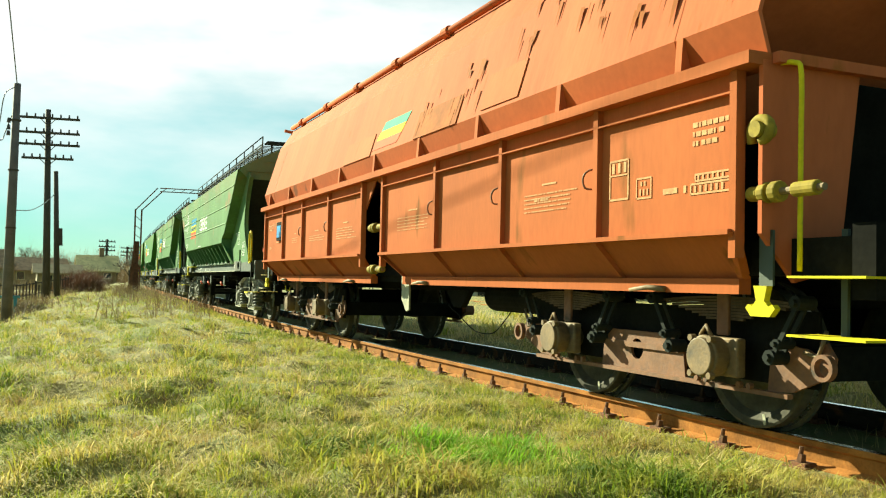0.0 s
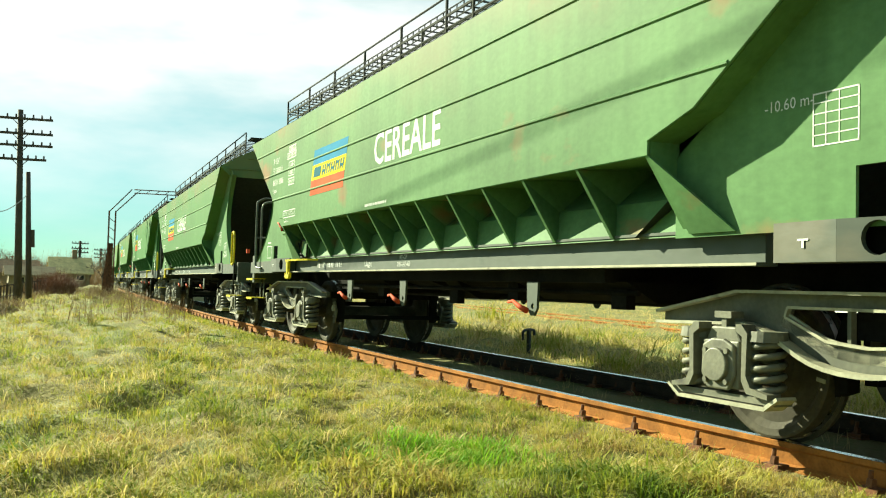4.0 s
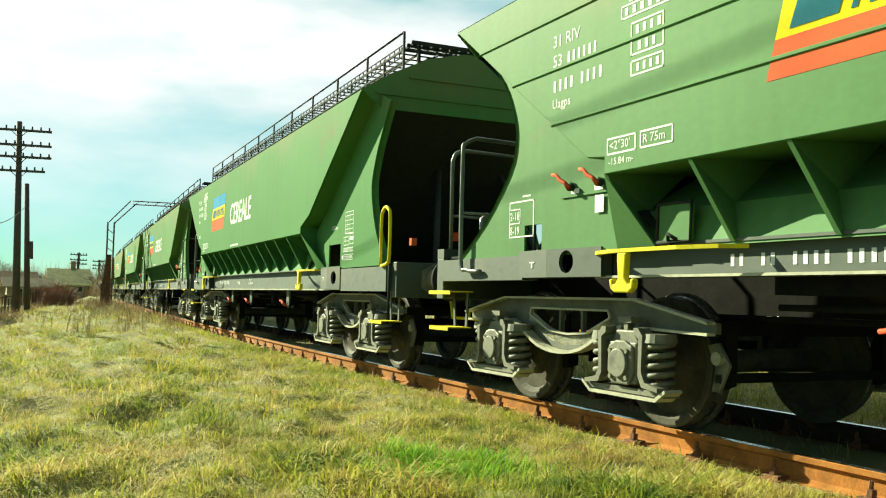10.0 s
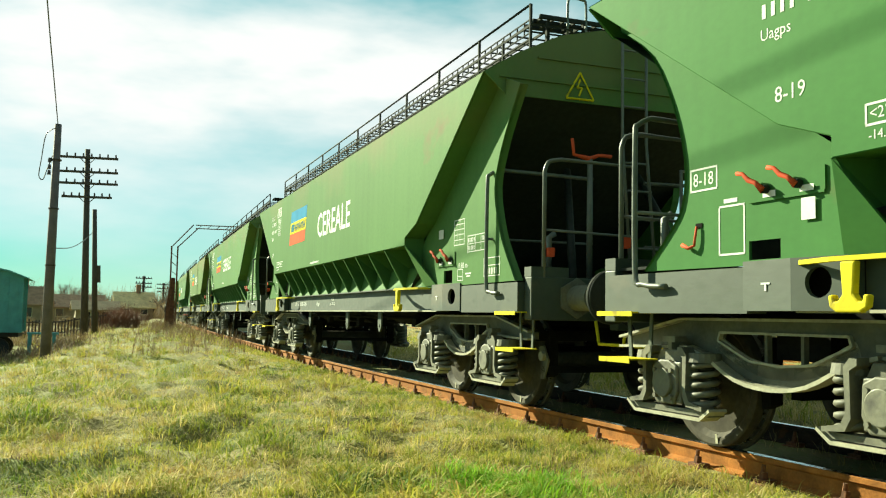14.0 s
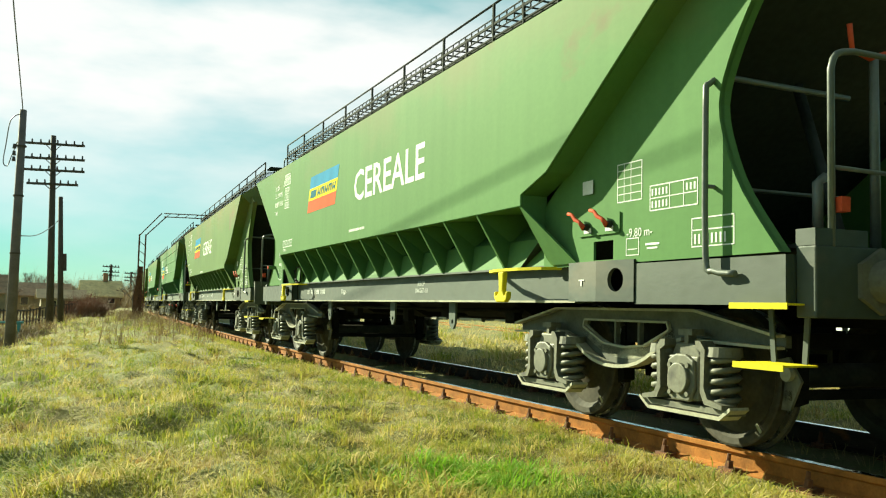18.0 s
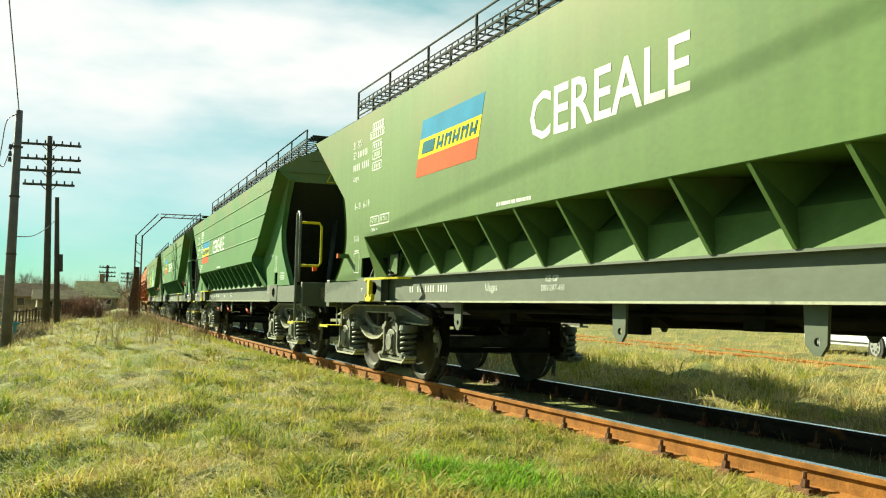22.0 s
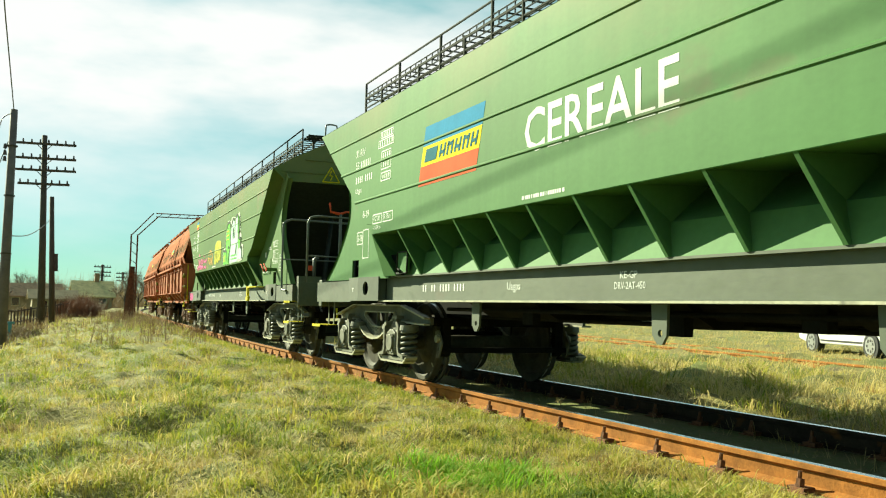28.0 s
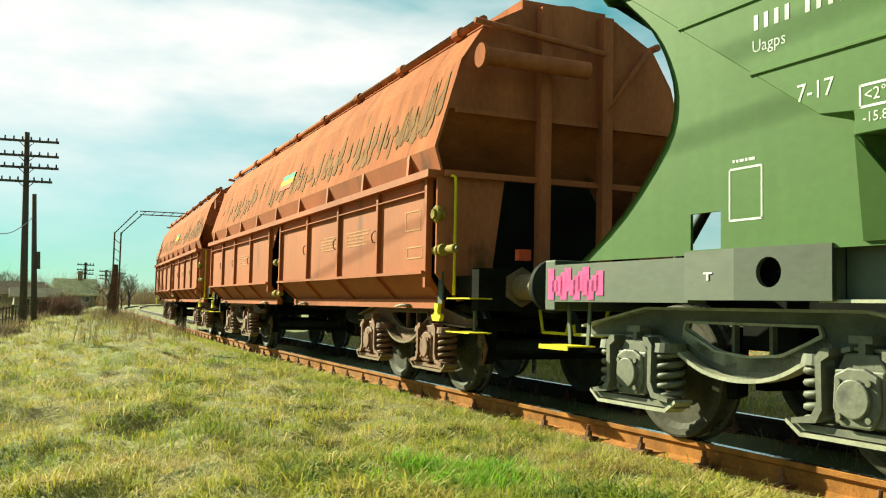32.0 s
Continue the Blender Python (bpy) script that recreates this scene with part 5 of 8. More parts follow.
            for c, z0, z1, hw in ((q0 + 0.12, zl - 0.045, zl - 0.01, 0.05), (q0 + 0.40, zl - 0.045, zl - 0.01, 0.05), (0.78, 1.73, 1.82, 0.05) if B and sg < 0 else (q0 + 0.11, zl - 0.20, zl - 0.08, 0.05) if sg > 0 else (q0 + 0.12, 1.72, 1.82, 0.07)):
                bars("notice_plate", [(base + sg * c + hw, base + sg * c - hw, z0, z1)], -XP - 0.014, WHITE, w)
    # short bar with a painted tip, standing out from the end plate
    at = (-5.69, 1.475, 0.17) if paint == PALEG else (5.66, 1.53, 0.13) if not B and lead == "platform" else None
    if at:
        bm = bmesh.new()
        box(bm, -XP - at[2], -XP + 0.01, at[0] - 0.026, at[0] + 0.026, at[1] - 0.028, at[1] + 0.028)
        pb = part("stand_off_bar", bm, paint, w)
        bm = bmesh.new()
        box(bm, -XP - at[2] - 0.014, -XP - at[2] + 0.001, at[0] - 0.029, at[0] + 0.029, at[1] - 0.031, at[1] + 0.031)
        part("bar_tip", bm, RED, pb, "orange-red painted tip")
    cl, ct = (-5.07, 5.66) if B else (-4.78, 5.32)
    coil_bogie(w, cl)
    coil_bogie(w, ct)
    return w


def orange_hopper(leaf, paint, dirty):
    w = thing("side_discharge_wagon", "x", "wagon", "wagons of the train")
    posts = ((-5.87, -4.49, -3.03, -1.59, -0.02), (0.74, 2.23, 3.68, 4.97, 6.33))
    for sx in (-1, 1):
        for row in posts:
            a, b = row[0], row[-1]
            bm = bmesh.new()
            prism(bm, [(a, 1.20), (b, 1.20), (b, 2.09), (a, 2.09)], "x", sx * 1.46, sx * 1.44)
            flap = part("discharge_flap", bm, paint, w, "orange-brown steel flap with faded stencils")
            for y in row:
                bm = bmesh.new()
                box(bm, sx * 1.44, sx * 1.505, y - 0.028, y + 0.028, 1.16 if y not in (a, b) else 1.05, 2.09)
                part("flap_post", bm, paint, flap)
            bm = bmesh.new()
            box(bm, sx * 1.44, sx * 1.505, a, b, 1.968, 1.980)
            box(bm, sx * 1.44, sx * 1.535, a, b, 1.18, 1.21)
            part("flap_rail", bm, paint, flap)
            for i, y in enumerate(row[1:-1]):
                bm = bmesh.new()
                tube(bm, curve_pts([(sx * 1.465, y + 0.09, 1.70), (sx * 1.50, y + 0.12, 1.68), (sx * 1.51, y + 0.145, 1.63), (sx * 1.50, y + 0.13, 1.57), (sx * 1.465, y + 0.10, 1.56)], 3), 0.008, 6)
                part("flap_handle", bm, BROWN, flap)
            # sheet that runs in below the flap, with its stiffeners and bottom flange
            lo_a, lo_b = a + 0.18, b - 0.18
            bm = bmesh.new()
            v = [bm.verts.new(p) for p in ((sx * 1.47, a, 1.19), (sx * 1.47, b, 1.19), (sx * 1.23, lo_b, 0.93), (sx * 1.23, lo_a, 0.93))]
            bm.faces.new(v)
            part("lower_sheet", bm, paint, w)
            for y in row:
                bm = bmesh.new()
                yy = min(max(y, lo_a), lo_b)
                prism(bm, [(sx * 1.53, 1.19), (sx * 1.46, 1.19), (sx * 1.22, 0.94), (sx * 1.28, 0.94)], "y", y - 0.02, y + 0.02)
                for q in bm.verts:
                    if q.co.z < 1.0:
                        q.co.y += yy - y
                part("stiffener", bm, paint, w)
            bm = bmesh.new()
            box(bm, sx * 1.20, sx * 1.29, lo_a, lo_b, 0.85, 0.94)
            part("bottom_flange", bm, paint, w)
            for y in (a + 0.9, b - 0.9):
                bm = bmesh.new()
                tube(bm, [(sx * 1.30, y - 0.05, 0.87), (sx * 1.33, y + 0.10, 0.88), (sx * 1.34, y + 0.28, 0.86)], [0.020, 0.017, 0.012], 8)
                part("flap_catch", bm, OCHRE, w, "ochre-stained flap catch")
        for tri in ([(0.71, 2.088), (0.36, 2.088), (0.71, 1.76)], [(0.0, 2.088), (0.36, 2.088), (0.0, 1.95)]):
            bm = bmesh.new()
            prism(bm, tri, "x", sx * 1.43, sx * 1.445)
            part("gusset", bm, paint, w)
        bm = bmesh.new()
        box(bm, sx * 1.34, sx * 1.56, -6.05, 6.45, 2.09, 2.16)
        part("top_rail", bm, paint, w)
        for i in range(9):
            y = -5.4 + i * 1.42
            bm = bmesh.new()
            prism(bm, [(sx * 1.52, 2.16), (sx * 1.42, 2.16), (sx * 1.46, 2.38), (sx * 1.505, 2.38)], "y", y - 0.03, y + 0.03)
            part("bracket", bm, paint, w)
        bm = bmesh.new()
        tube(bm, [(sx * 1.03, -6.1, 3.66), (sx * 1.03, 6.4, 3.66)], 0.04, 8)
        pipe = part("roof_edge_tube", bm, dirty, w)
        for i in range(8):
            bm = bmesh.new()
            rod(bm, -5.6 + i * 1.6, -5.45 + i * 1.6, sx * 1.03, 3.66, 0.06, 12)
            part("clamp", bm, dirty, pipe)
        # hinge gear at the posts' ends
        for y, z, l in ((0.36, 1.52, 0.26), (0.36, 1.02, 0.26), (-6.16, 1.40, 0.28)):
            bm = bmesh.new()
            rod(bm, y - l, y + l, sx * 1.42, z, 0.020, 10)
            shaft = part("hinge_shaft", bm, OCHRE, w, "dusty ochre hinge shaft")
            for q, r, hw in ((-0.16, 0.040, 0.08), (0.04, 0.058, 0.028), (0.12, 0.058, 0.028), (0.20, 0.042, 0.04)):
                bm = bmesh.new()
                rod(bm, y + q - hw, y + q + hw, sx * 1.42, z, r, 14)
                bevel(part("hinge_collar", bm, MUSTARD, shaft), 0.008)
        bm = bmesh.new()
        tube(bm, curve_pts([(sx * 1.42, -5.93, 1.68), (sx * 1.44, -5.95, 1.76), (sx * 1.45, -6.02, 1.80), (sx * 1.45, -6.09, 1.77), (sx * 1.45, -6.08, 1.70), (sx * 1.45, -6.03, 1.68)], 4), 0.028, 10)
        cam = part("locking_cam", bm, MUSTARD, w, "grimy mustard hooked locking cam")
        bm = bmesh.new()
        disc(bm, sx * 1.44, -6.03, 1.74, 0.045, 0.12, 16)
        part("cam_pin", bm, MUSTARD, cam)
    half = [(-1.43, 2.16), (-1.50, 2.38), (-1.24, 3.25), (-1.0, 3.62), (-0.48, 3.90)]
    prof = half + [(0, 3.96)] + [(-a, b) for a, b in half[::-1]]
    bm = bmesh.new()
    prism(bm, prof, "y", -5.35, 5.72)
    body = bevel(part("upper_body", bm, dirty, w, "orange-brown sheet body with scraped rusty patches"), 0.012)
    body.data.materials.append(DEEP_ORANGE if leaf else paint)
    shells = []
    for y0, y1 in ((-6.05, -5.35), (5.72, 6.42)):
        bm = bmesh.new()
        prism(bm, prof + [(p * 0.982, q - (0.02 if q > 3 else 0)) for p, q in prof[::-1]], "y", y0, y1)
        shells.append(part("end_shell", bm, dirty, w))
        shells[-1].data.materials.append(DEEP_ORANGE if leaf else paint)
    # side faces below the crease take the second, deeper orange
    for o in [body] + shells:
        for f in o.data.polygons:
            if abs(f.normal.x) > 0.8 and f.center.z < 2.37:
                f.material_index = 1
    bm = bmesh.new()
    for y in (-3.1, -0.4):
        box(bm, -1.0, 1.0, y - 0.01, y + 0.01, 3.5, 3.55)
    box(bm, -0.5, 0.5, -5.9, 6.2, 3.9, 4.0)
    part("roof_hatch", bm, dirty, w)
    # ends
    for sg, y in ((-1, -6.05), (1, 6.42)):
        bm = bmesh.new()
        prism(bm, [(-1.36, 2.76), (-1.22, 3.25), (-0.98, 3.61), (-0.47, 3.88), (0, 3.94), (0.47, 3.88), (0.98, 3.61), (1.22, 3.25), (1.36, 2.76)], "y", y, y - sg * 0.02)
        part("end_wall", bm, dirty, w)
        bm = bmesh.new()
        v = [bm.verts.new(p) for p in ((-1.36, y - sg * 0.02, 2.76), (1.36, y - sg * 0.02, 2.76), (1.38, y - sg * 0.69, 2.17), (-1.38, y - sg * 0.69, 2.17), (-0.9, y - sg * 1.8, 1.0), (0.9, y - sg * 1.8, 1.0))]
        bm.faces.new((v[0], v[1], v[2], v[3]))
        bm.faces.new((v[3], v[2], v[5], v[4]))
        bmesh.ops.recalc_face_normals(bm, faces=bm.faces)
        part("end_slope", bm, dirty, w)
        bm = bmesh.new()
        prism(bm, [(-1.46, 2.12), (-1.46, 1.18), (-1.22, 0.92), (-0.9, 1.0), (-0.75, 2.12)], "y", y + sg * 0.0, y - sg * 0.03)
        part("end_panel", bm, dirty, w)
        bm = bmesh.new()
        prism(bm, [(1.46, 2.12), (1.46, 1.18), (1.22, 0.92), (0.9, 1.0), (0.75, 2.12)], "y", y + sg * 0.0, y - sg * 0.03)
        part("end_panel", bm, dirty, w)
        for xx in (-0.36, 0.36):
            bm = bmesh.new()
            box(bm, xx - 0.06, xx + 0.06, y + sg * 0.01, y + sg * 0.12, 1.2, 3.86)
            part("end_post", bm, dirty, w)
        bm = bmesh.new()
        box(bm, -1.4, 1.4, y + sg * 0.005, y + sg * 0.06, 2.10, 2.16)
        box(bm, -1.3, 1.3, y + sg * 0.005, y + sg * 0.05, 2.72, 2.77)
        part("end_rail", bm, dirty, w)
        bm = bmesh.new()
        tube(bm, [(0.36, y + sg * 0.10, 2.9), (0.9, y + sg * 0.06, 3.6)], 0.03, 6)
        tube(bm, [(-1.15, y + sg * 0.10, 3.62), (0.3, y + sg * 0.16, 3.46)], 0.03, 6)
        part("end_brace", bm, dirty, w)
        if not leaf:
            bm = bmesh.new()
            disc(bm, -0.58, y + sg * 0.30, 3.22, 0.085, 1.15, 24)
            disc(bm, -1.17, y + sg * 0.30, 3.22, 0.115, 0.04, 24)
            part("tube_drum", bm, dirty, w)
        bm = bmesh.new()
        g = y + sg * (0.50 if sg > 0 else 0.15)
        tube(bm, curve_pts([(-1.34, g, 0.98), (-1.34, g, 1.6), (-1.34, g, 2.02), (-1.34, g - sg * 0.04, 2.09), (-1.34, g - sg * 0.14, 2.11), (-1.34, y + sg * 0.02, 2.11)], 3), 0.014, 8)
        part("grab_rail", bm, RAILG if leaf and sg > 0 else YELLOW, w, "tubular end grab rail")
        e = sg * 6.64
        bm = bmesh.new()
        box(bm, -1.3, 1.3, e, e - sg * 0.14, 0.84, 1.22)
        box(bm, -1.25, -0.75, e - sg * 0.14, y - sg * 0.4, 0.96, 1.16)
        box(bm, 0.75, 1.25, e - sg * 0.14, y - sg * 0.4, 0.96, 1.16)
        part("head_beam", bm, BLACK, w)
        buffers_and_coupling(w, e, sg, OCHRE)
        for sx in (-1, 1):
            yy = y - sg * 0.03
            bm = bmesh.new()
            prism(bm, [(yy - 0.05, 0.90), (yy + 0.05, 0.90), (yy + 0.03, 0.82), (yy + 0.06, 0.79), (yy + 0.09, 0.80), (yy + 0.11, 0.78), (yy + 0.07, 0.735), (yy - 0.07, 0.735), (yy - 0.11, 0.78), (yy - 0.09, 0.80), (yy - 0.06, 0.79), (yy - 0.03, 0.82)], "x", sx * 1.40, sx * 1.44)
            part("pull_hook", bm, YELLOW, w, "yellow-painted pulling hook")
            for zz in (0.65, 0.955):
                bm = bmesh.new()
                box(bm, sx * 1.18, sx * 1.40, y + sg * 0.12, y + sg * 0.62, zz - 0.012, zz)
                part("step", bm, MUSTARD if leaf and sg > 0 else YELLOW, w, "thin yellow step tread")
            bm = bmesh.new()
            box(bm, sx * 1.19, sx * 1.21, y + sg * 0.30, y + sg * 0.34, 0.65, 1.20)
            part("step_hanger", bm, FRAME, w)
            bm = bmesh.new()
            prism(bm, [(yy - 0.05, 1.20), (yy + 0.05, 1.20), (yy + 0.05, 0.90), (yy - 0.05, 0.90)], "x", sx * 1.385, sx * 1.40)
            part("corner_bracket", bm, FRAME, w)
        bm = bmesh.new()
        box(bm, -0.92, -0.80, e - 0.04, e + 0.04, 1.30, 1.40)
        part("tail_lamp_bracket", bm, RED, w, "red tail lamp bracket")
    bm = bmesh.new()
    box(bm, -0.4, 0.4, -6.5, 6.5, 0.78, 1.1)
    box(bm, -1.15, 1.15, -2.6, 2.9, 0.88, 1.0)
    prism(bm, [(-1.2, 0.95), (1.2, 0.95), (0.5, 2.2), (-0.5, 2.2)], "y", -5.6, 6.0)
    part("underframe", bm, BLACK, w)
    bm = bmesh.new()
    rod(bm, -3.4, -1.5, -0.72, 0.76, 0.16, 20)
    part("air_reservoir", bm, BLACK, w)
    (leaf_bogie if leaf else rusty_coil_bogie)(w, -4.36)
    (leaf_bogie if leaf else rusty_coil_bogie)(w, 4.68)
    return w


def rusty_coil_bogie(w, y):
    return coil_bogie(w, y, BROWN, OCHRE)


def stripe_flag(w, yl, zt, wide, tall, x, lean=0.17, logo=True, slant=0.0, top=FLAG_B):
    """The three-stripe emblem, without its lettering but for plain blocks."""
    h = tall / 3
    fl = None
    for i, m in enumerate((top, FLAG_Y, FLAG_R)):
        z1, z0 = zt - i * h, zt - (i + 1) * h
        o1, o0 = lean * i / 3, lean * (i + 1) / 3
        bm = bmesh.new()
        bm.faces.new([bm.verts.new(p) for p in ((x, yl + o1, z1), (x, yl + o0, z0), (x, yl - wide + o0, z0), (x, yl - wide + o1, z1))])
        bmesh.ops.recalc_face_normals(bm, faces=bm.faces)
        if slant:
            for v in bm.verts:
                v.co.x += (v.co.z - zt) * slant
        part("emblem_stripe", bm, m, w)
    if logo:
        z0, z1 = zt - 2 * h + 0.035, zt - h - 0.035
        bm = bmesh.new()
        def para(a, b, s0=z0, s1=z1):
            bm.faces.new([bm.verts.new(p) for p in ((x - 0.003, a, s0), (x - 0.003, a - 0.05, s1), (x - 0.003, b - 0.05, s1), (x - 0.003, b, s0))])
        c = wide / 7.0
        a0 = yl + 0.02
        para(a0, a0 - 1.5 * c)
        for k in range(5):
            a = a0 - (1.85 + k * 0.92) * c
            para(a, a - 0.18 * c)
            para(a - 0.50 * c, a - 0.68 * c)
            para(a - 0.1 * c, a - 0.6 * c, (z0 + z1) / 2 + (0.02 if k % 2 else -0.03), (z0 + z1) / 2 + (0.05 if k % 2 else 0.0))
        bmesh.ops.recalc_face_normals(bm, faces=bm.faces)
        tagged(part("emblem_block", bm, SIGN_B, w), "dark blocks in place of a logo", kind="stuff")


def green_marks(w, kind, flag, cereale, code, dates, seed, plain_num=True):
    """Stencils of a green wagon; flag = (left y, top z, width, height), cereale = (left y, z, width, height)."""
    X = -1.602
    rnd = random.Random(seed)
    if flag:
        stripe_flag(w, *flag, X)
    if cereale:
        writing("lettering", "CEREALE", cereale[3], cereale[0], cereale[1], X, WHITE, w, cereale[2], "white painted word on the wall", heavy=0.012)
    y0, zs = (5.05, (2.65, 2.51, 2.33, 2.215)) if kind == "B" else (4.83, (2.80, 2.675, 2.52, 2.40))
    writing("stencil", "31 RIV", 0.085, y0, zs[0], X, WHITE, w)
    writing("stencil", "53", 0.085, y0, zs[1], X, WHITE, w)
    bars("number_bars", digits(y0 - 0.17, zs[1], 6, 0.075, 0.045, 0.016, rnd) + digits(y0, zs[2], 4, 0.08, rnd=rnd) + digits(y0 - 0.33, zs[2], 4, 0.08, rnd=rnd), X, WHITE, w, "white bars in place of a painted number", "stuff")
    writing("stencil", "Uagps", 0.065, y0, zs[3], X, WHITE, w)
    for i, d in enumerate(dates):
        writing("date_stencil", d, 0.085, y0 - (0.29 if kind == "B" else 0.10) - (0 if i % 2 == 0 else 0.32), 1.90 if kind == "B" else 2.04, X, WHITE, w)
    a, t0 = (4.18, 2.26) if kind == "B" else (4.12, 2.44)
    tab = outline(a + 0.10, a - 0.38, t0 + 0.38, t0 + 0.47) + outline(a + 0.02, a - 0.36, t0 + 0.48, t0 + 0.56)
    tab += digits(a + 0.07, t0 + 0.40, 6, 0.05, 0.055, 0.02, rnd) + digits(a - 0.01, t0 + 0.495, 5, 0.05, 0.05, 0.018, rnd)
    tab += outline(a, a - 0.31, t0 + 0.13, t0 + 0.34) + [(a, a - 0.31, t0 + 0.23, t0 + 0.24)] + digits(a - 0.04, t0 + 0.26, 4, 0.055, rnd=rnd) + digits(a - 0.06, t0 + 0.155, 3, 0.055, rnd=rnd)
    tab += outline(a, a - 0.31, t0, t0 + 0.10) + digits(a - 0.05, t0 + 0.025, 4, 0.05, 0.045, 0.016, rnd)
    bars("load_table", tab, X, WHITE, w, "white stencilled load table", "stuff")
    b = 4.36 if kind == "B" else 4.10
    bars("curve_frames", outline(b + 0.05, b - 0.24, 1.80, 1.91) + outline(b - 0.28, b - 0.58, 1.80, 1.91), X, WHITE, w)
    writing("stencil", "<2\u00b030'", 0.055, b + 0.02, 1.832, X, WHITE, w)
    writing("stencil", "R 75m", 0.055, b - 0.31, 1.832, X, WHITE, w)
    writing("stencil", "-15.84 m-" if kind == "B" else "-14.86 m-", 0.045, b + 0.03, 1.735, X, WHITE, w)
    writing("stencil", "-10.60 m-" if kind == "B" else "-9.80 m-", 0.06, -4.70 if seed < 22 else -4.66 if seed == 26 else -4.95 if kind == "B" else -4.73 if seed == 22 else -5.32, 1.84 if seed < 22 else 1.74 if seed == 26 else 1.85 if kind == "B" else 1.69 if seed == 22 else 1.375, -1.384, WHITE, w)
    n0, nz = (0.44, 1.80) if seed == 24 else (0.95, 1.725)
    bars("notice_line", notice(n0, nz, 0.66, 1, random.Random(seed), h=0.03, dash=(0.012, 0.035), gap=0.006), X, WHITE, w, "line of small unreadable white stencil", "stuff")
    # sill
    S, dz = -1.292, 0.05 if seed < 22 else 0.0
    bars("sill_number", digits(3.65, 1.04 + dz, 2, 0.07, rnd=rnd) + digits(3.42, 1.04 + dz, 2, 0.07, rnd=rnd) + digits(3.2, 1.04 + dz, 4, 0.07, rnd=rnd) + digits(2.86, 1.04 + dz, 4, 0.07, rnd=rnd), S, WHITE, w, "white bars in place of a painted number", "stuff")
    writing("stencil", "Uagps", 0.07, 1.75, 1.04 + dz, S, WHITE, w)
    k0 = (-1.14 if seed == 24 else 0.73) if kind == "F" else 0.15 if seed == 27 else -1.3 if seed == 28 else 0.72
    writing("stencil", "KE-GP", 0.05, k0 - 0.07, 1.105 + dz, S, WHITE, w, 0.20)
    writing("stencil", "DRV-2AT-450", 0.05, k0, 1.03 + dz, S, WHITE, w, 0.36)
    # end plates
    P = -1.382
    g = ((-5.02, -5.30) if seed < 22 else (-5.38, -5.60)) if kind == "B" else (-5.20, -5.49)
    if seed == 26:
        g = (-5.21, -5.40)
    if seed == 27:
        g = (-5.34, -5.62)
    elif seed == 28:
        g = (-5.875, -6.155)
    elif seed == 22:
        g = (-5.30, -5.61)
    gz = 1.45 if seed == 28 else 1.51 if seed == 27 else 1.62
    t = outline(g[0], g[1], gz, gz + 0.27, 0.008) + [(g[0], g[1], gz + 0.054 * k, gz + 0.054 * k + 0.006) for k in range(1, 5)] + [(g[0] - 0.08 * k, g[0] - 0.08 * k - 0.006, gz, gz + 0.27) for k in (1, 2)]
    h = g[0] - (0.70 if seed < 22 else 0.0)
    if seed == 27:
        t += outline(-5.85, -6.05, 1.46, 1.60, 0.007) + [(-5.85, -6.05, 1.53, 1.536)] + digits(-5.87, 1.475, 4, 0.04, 0.03, 0.008) + outline(-5.83, -6.22, 1.30, 1.42, 0.007) + [(-5.83, -6.22, 1.36, 1.366)] + digits(-5.85, 1.31, 8, 0.04, 0.03, 0.01)
    elif seed == 28:
        t += outline(-5.356, -5.755, 1.88, 1.985, 0.007) + [(-5.356, -5.755, 1.93, 1.936), (-5.52, -5.526, 1.88, 1.985), (-5.60, -5.606, 1.88, 1.985)] + digits(-5.37, 1.89, 4, 0.03, 0.03, 0.007) + digits(-5.37, 1.943, 4, 0.03, 0.03, 0.007)
        t += outline(-5.356, -5.775, 1.59, 1.83, 0.007) + [(-5.356, -5.775, 1.67, 1.676), (-5.356, -5.775, 1.75, 1.756), (-5.56, -5.566, 1.67, 1.83)] + digits(-5.37, 1.77, 5, 0.045, 0.03, 0.007) + digits(-5.37, 1.69, 5, 0.045, 0.03, 0.007) + digits(-5.37, 1.605, 11, 0.045, 0.028, 0.008) + [(-5.30, -5.345, 1.63, 1.675)]
    elif 22 < seed < 26:
        t += outline(-5.575, -6.06, 1.53, 1.70, 0.008) + [(-5.575, -6.06, 1.61, 1.617), (-5.78, -5.787, 1.53, 1.70), (-5.92, -5.927, 1.53, 1.70)] + digits(-5.59, 1.55, 5, 0.045, 0.03, 0.007) + digits(-5.59, 1.63, 5, 0.045, 0.03, 0.007) + digits(-5.94, 1.63, 3, 0.045, 0.03, 0.007)
        t += outline(-6.0, -6.38, 1.27, 1.45, 0.008) + [(-6.0, -6.38, 1.37, 1.378)] + digits(-6.02, 1.29, 8, 0.06, 0.03, 0.008) + outline(-5.31, -5.46, 1.25, 1.37, 0.007) + [(-5.33, -5.44, 1.29, 1.296), (-5.53, -5.68, 1.31, 1.325), (-5.55, -5.66, 1.285, 1.297)]
    elif seed == 22:
        t += outline(-5.25, -5.45, 1.48, 1.585, 0.007) + [(-5.25, -5.45, 1.53, 1.536), (-5.31, -5.316, 1.48, 1.585)] + outline(-5.48, -5.62, 1.49, 1.62, 0.007) + [(-5.48, -5.62, 1.54, 1.58)] + outline(-5.25, -5.62, 1.40, 1.45, 0.007) + digits(-5.28, 1.41, 9, 0.03, 0.028, 0.008)
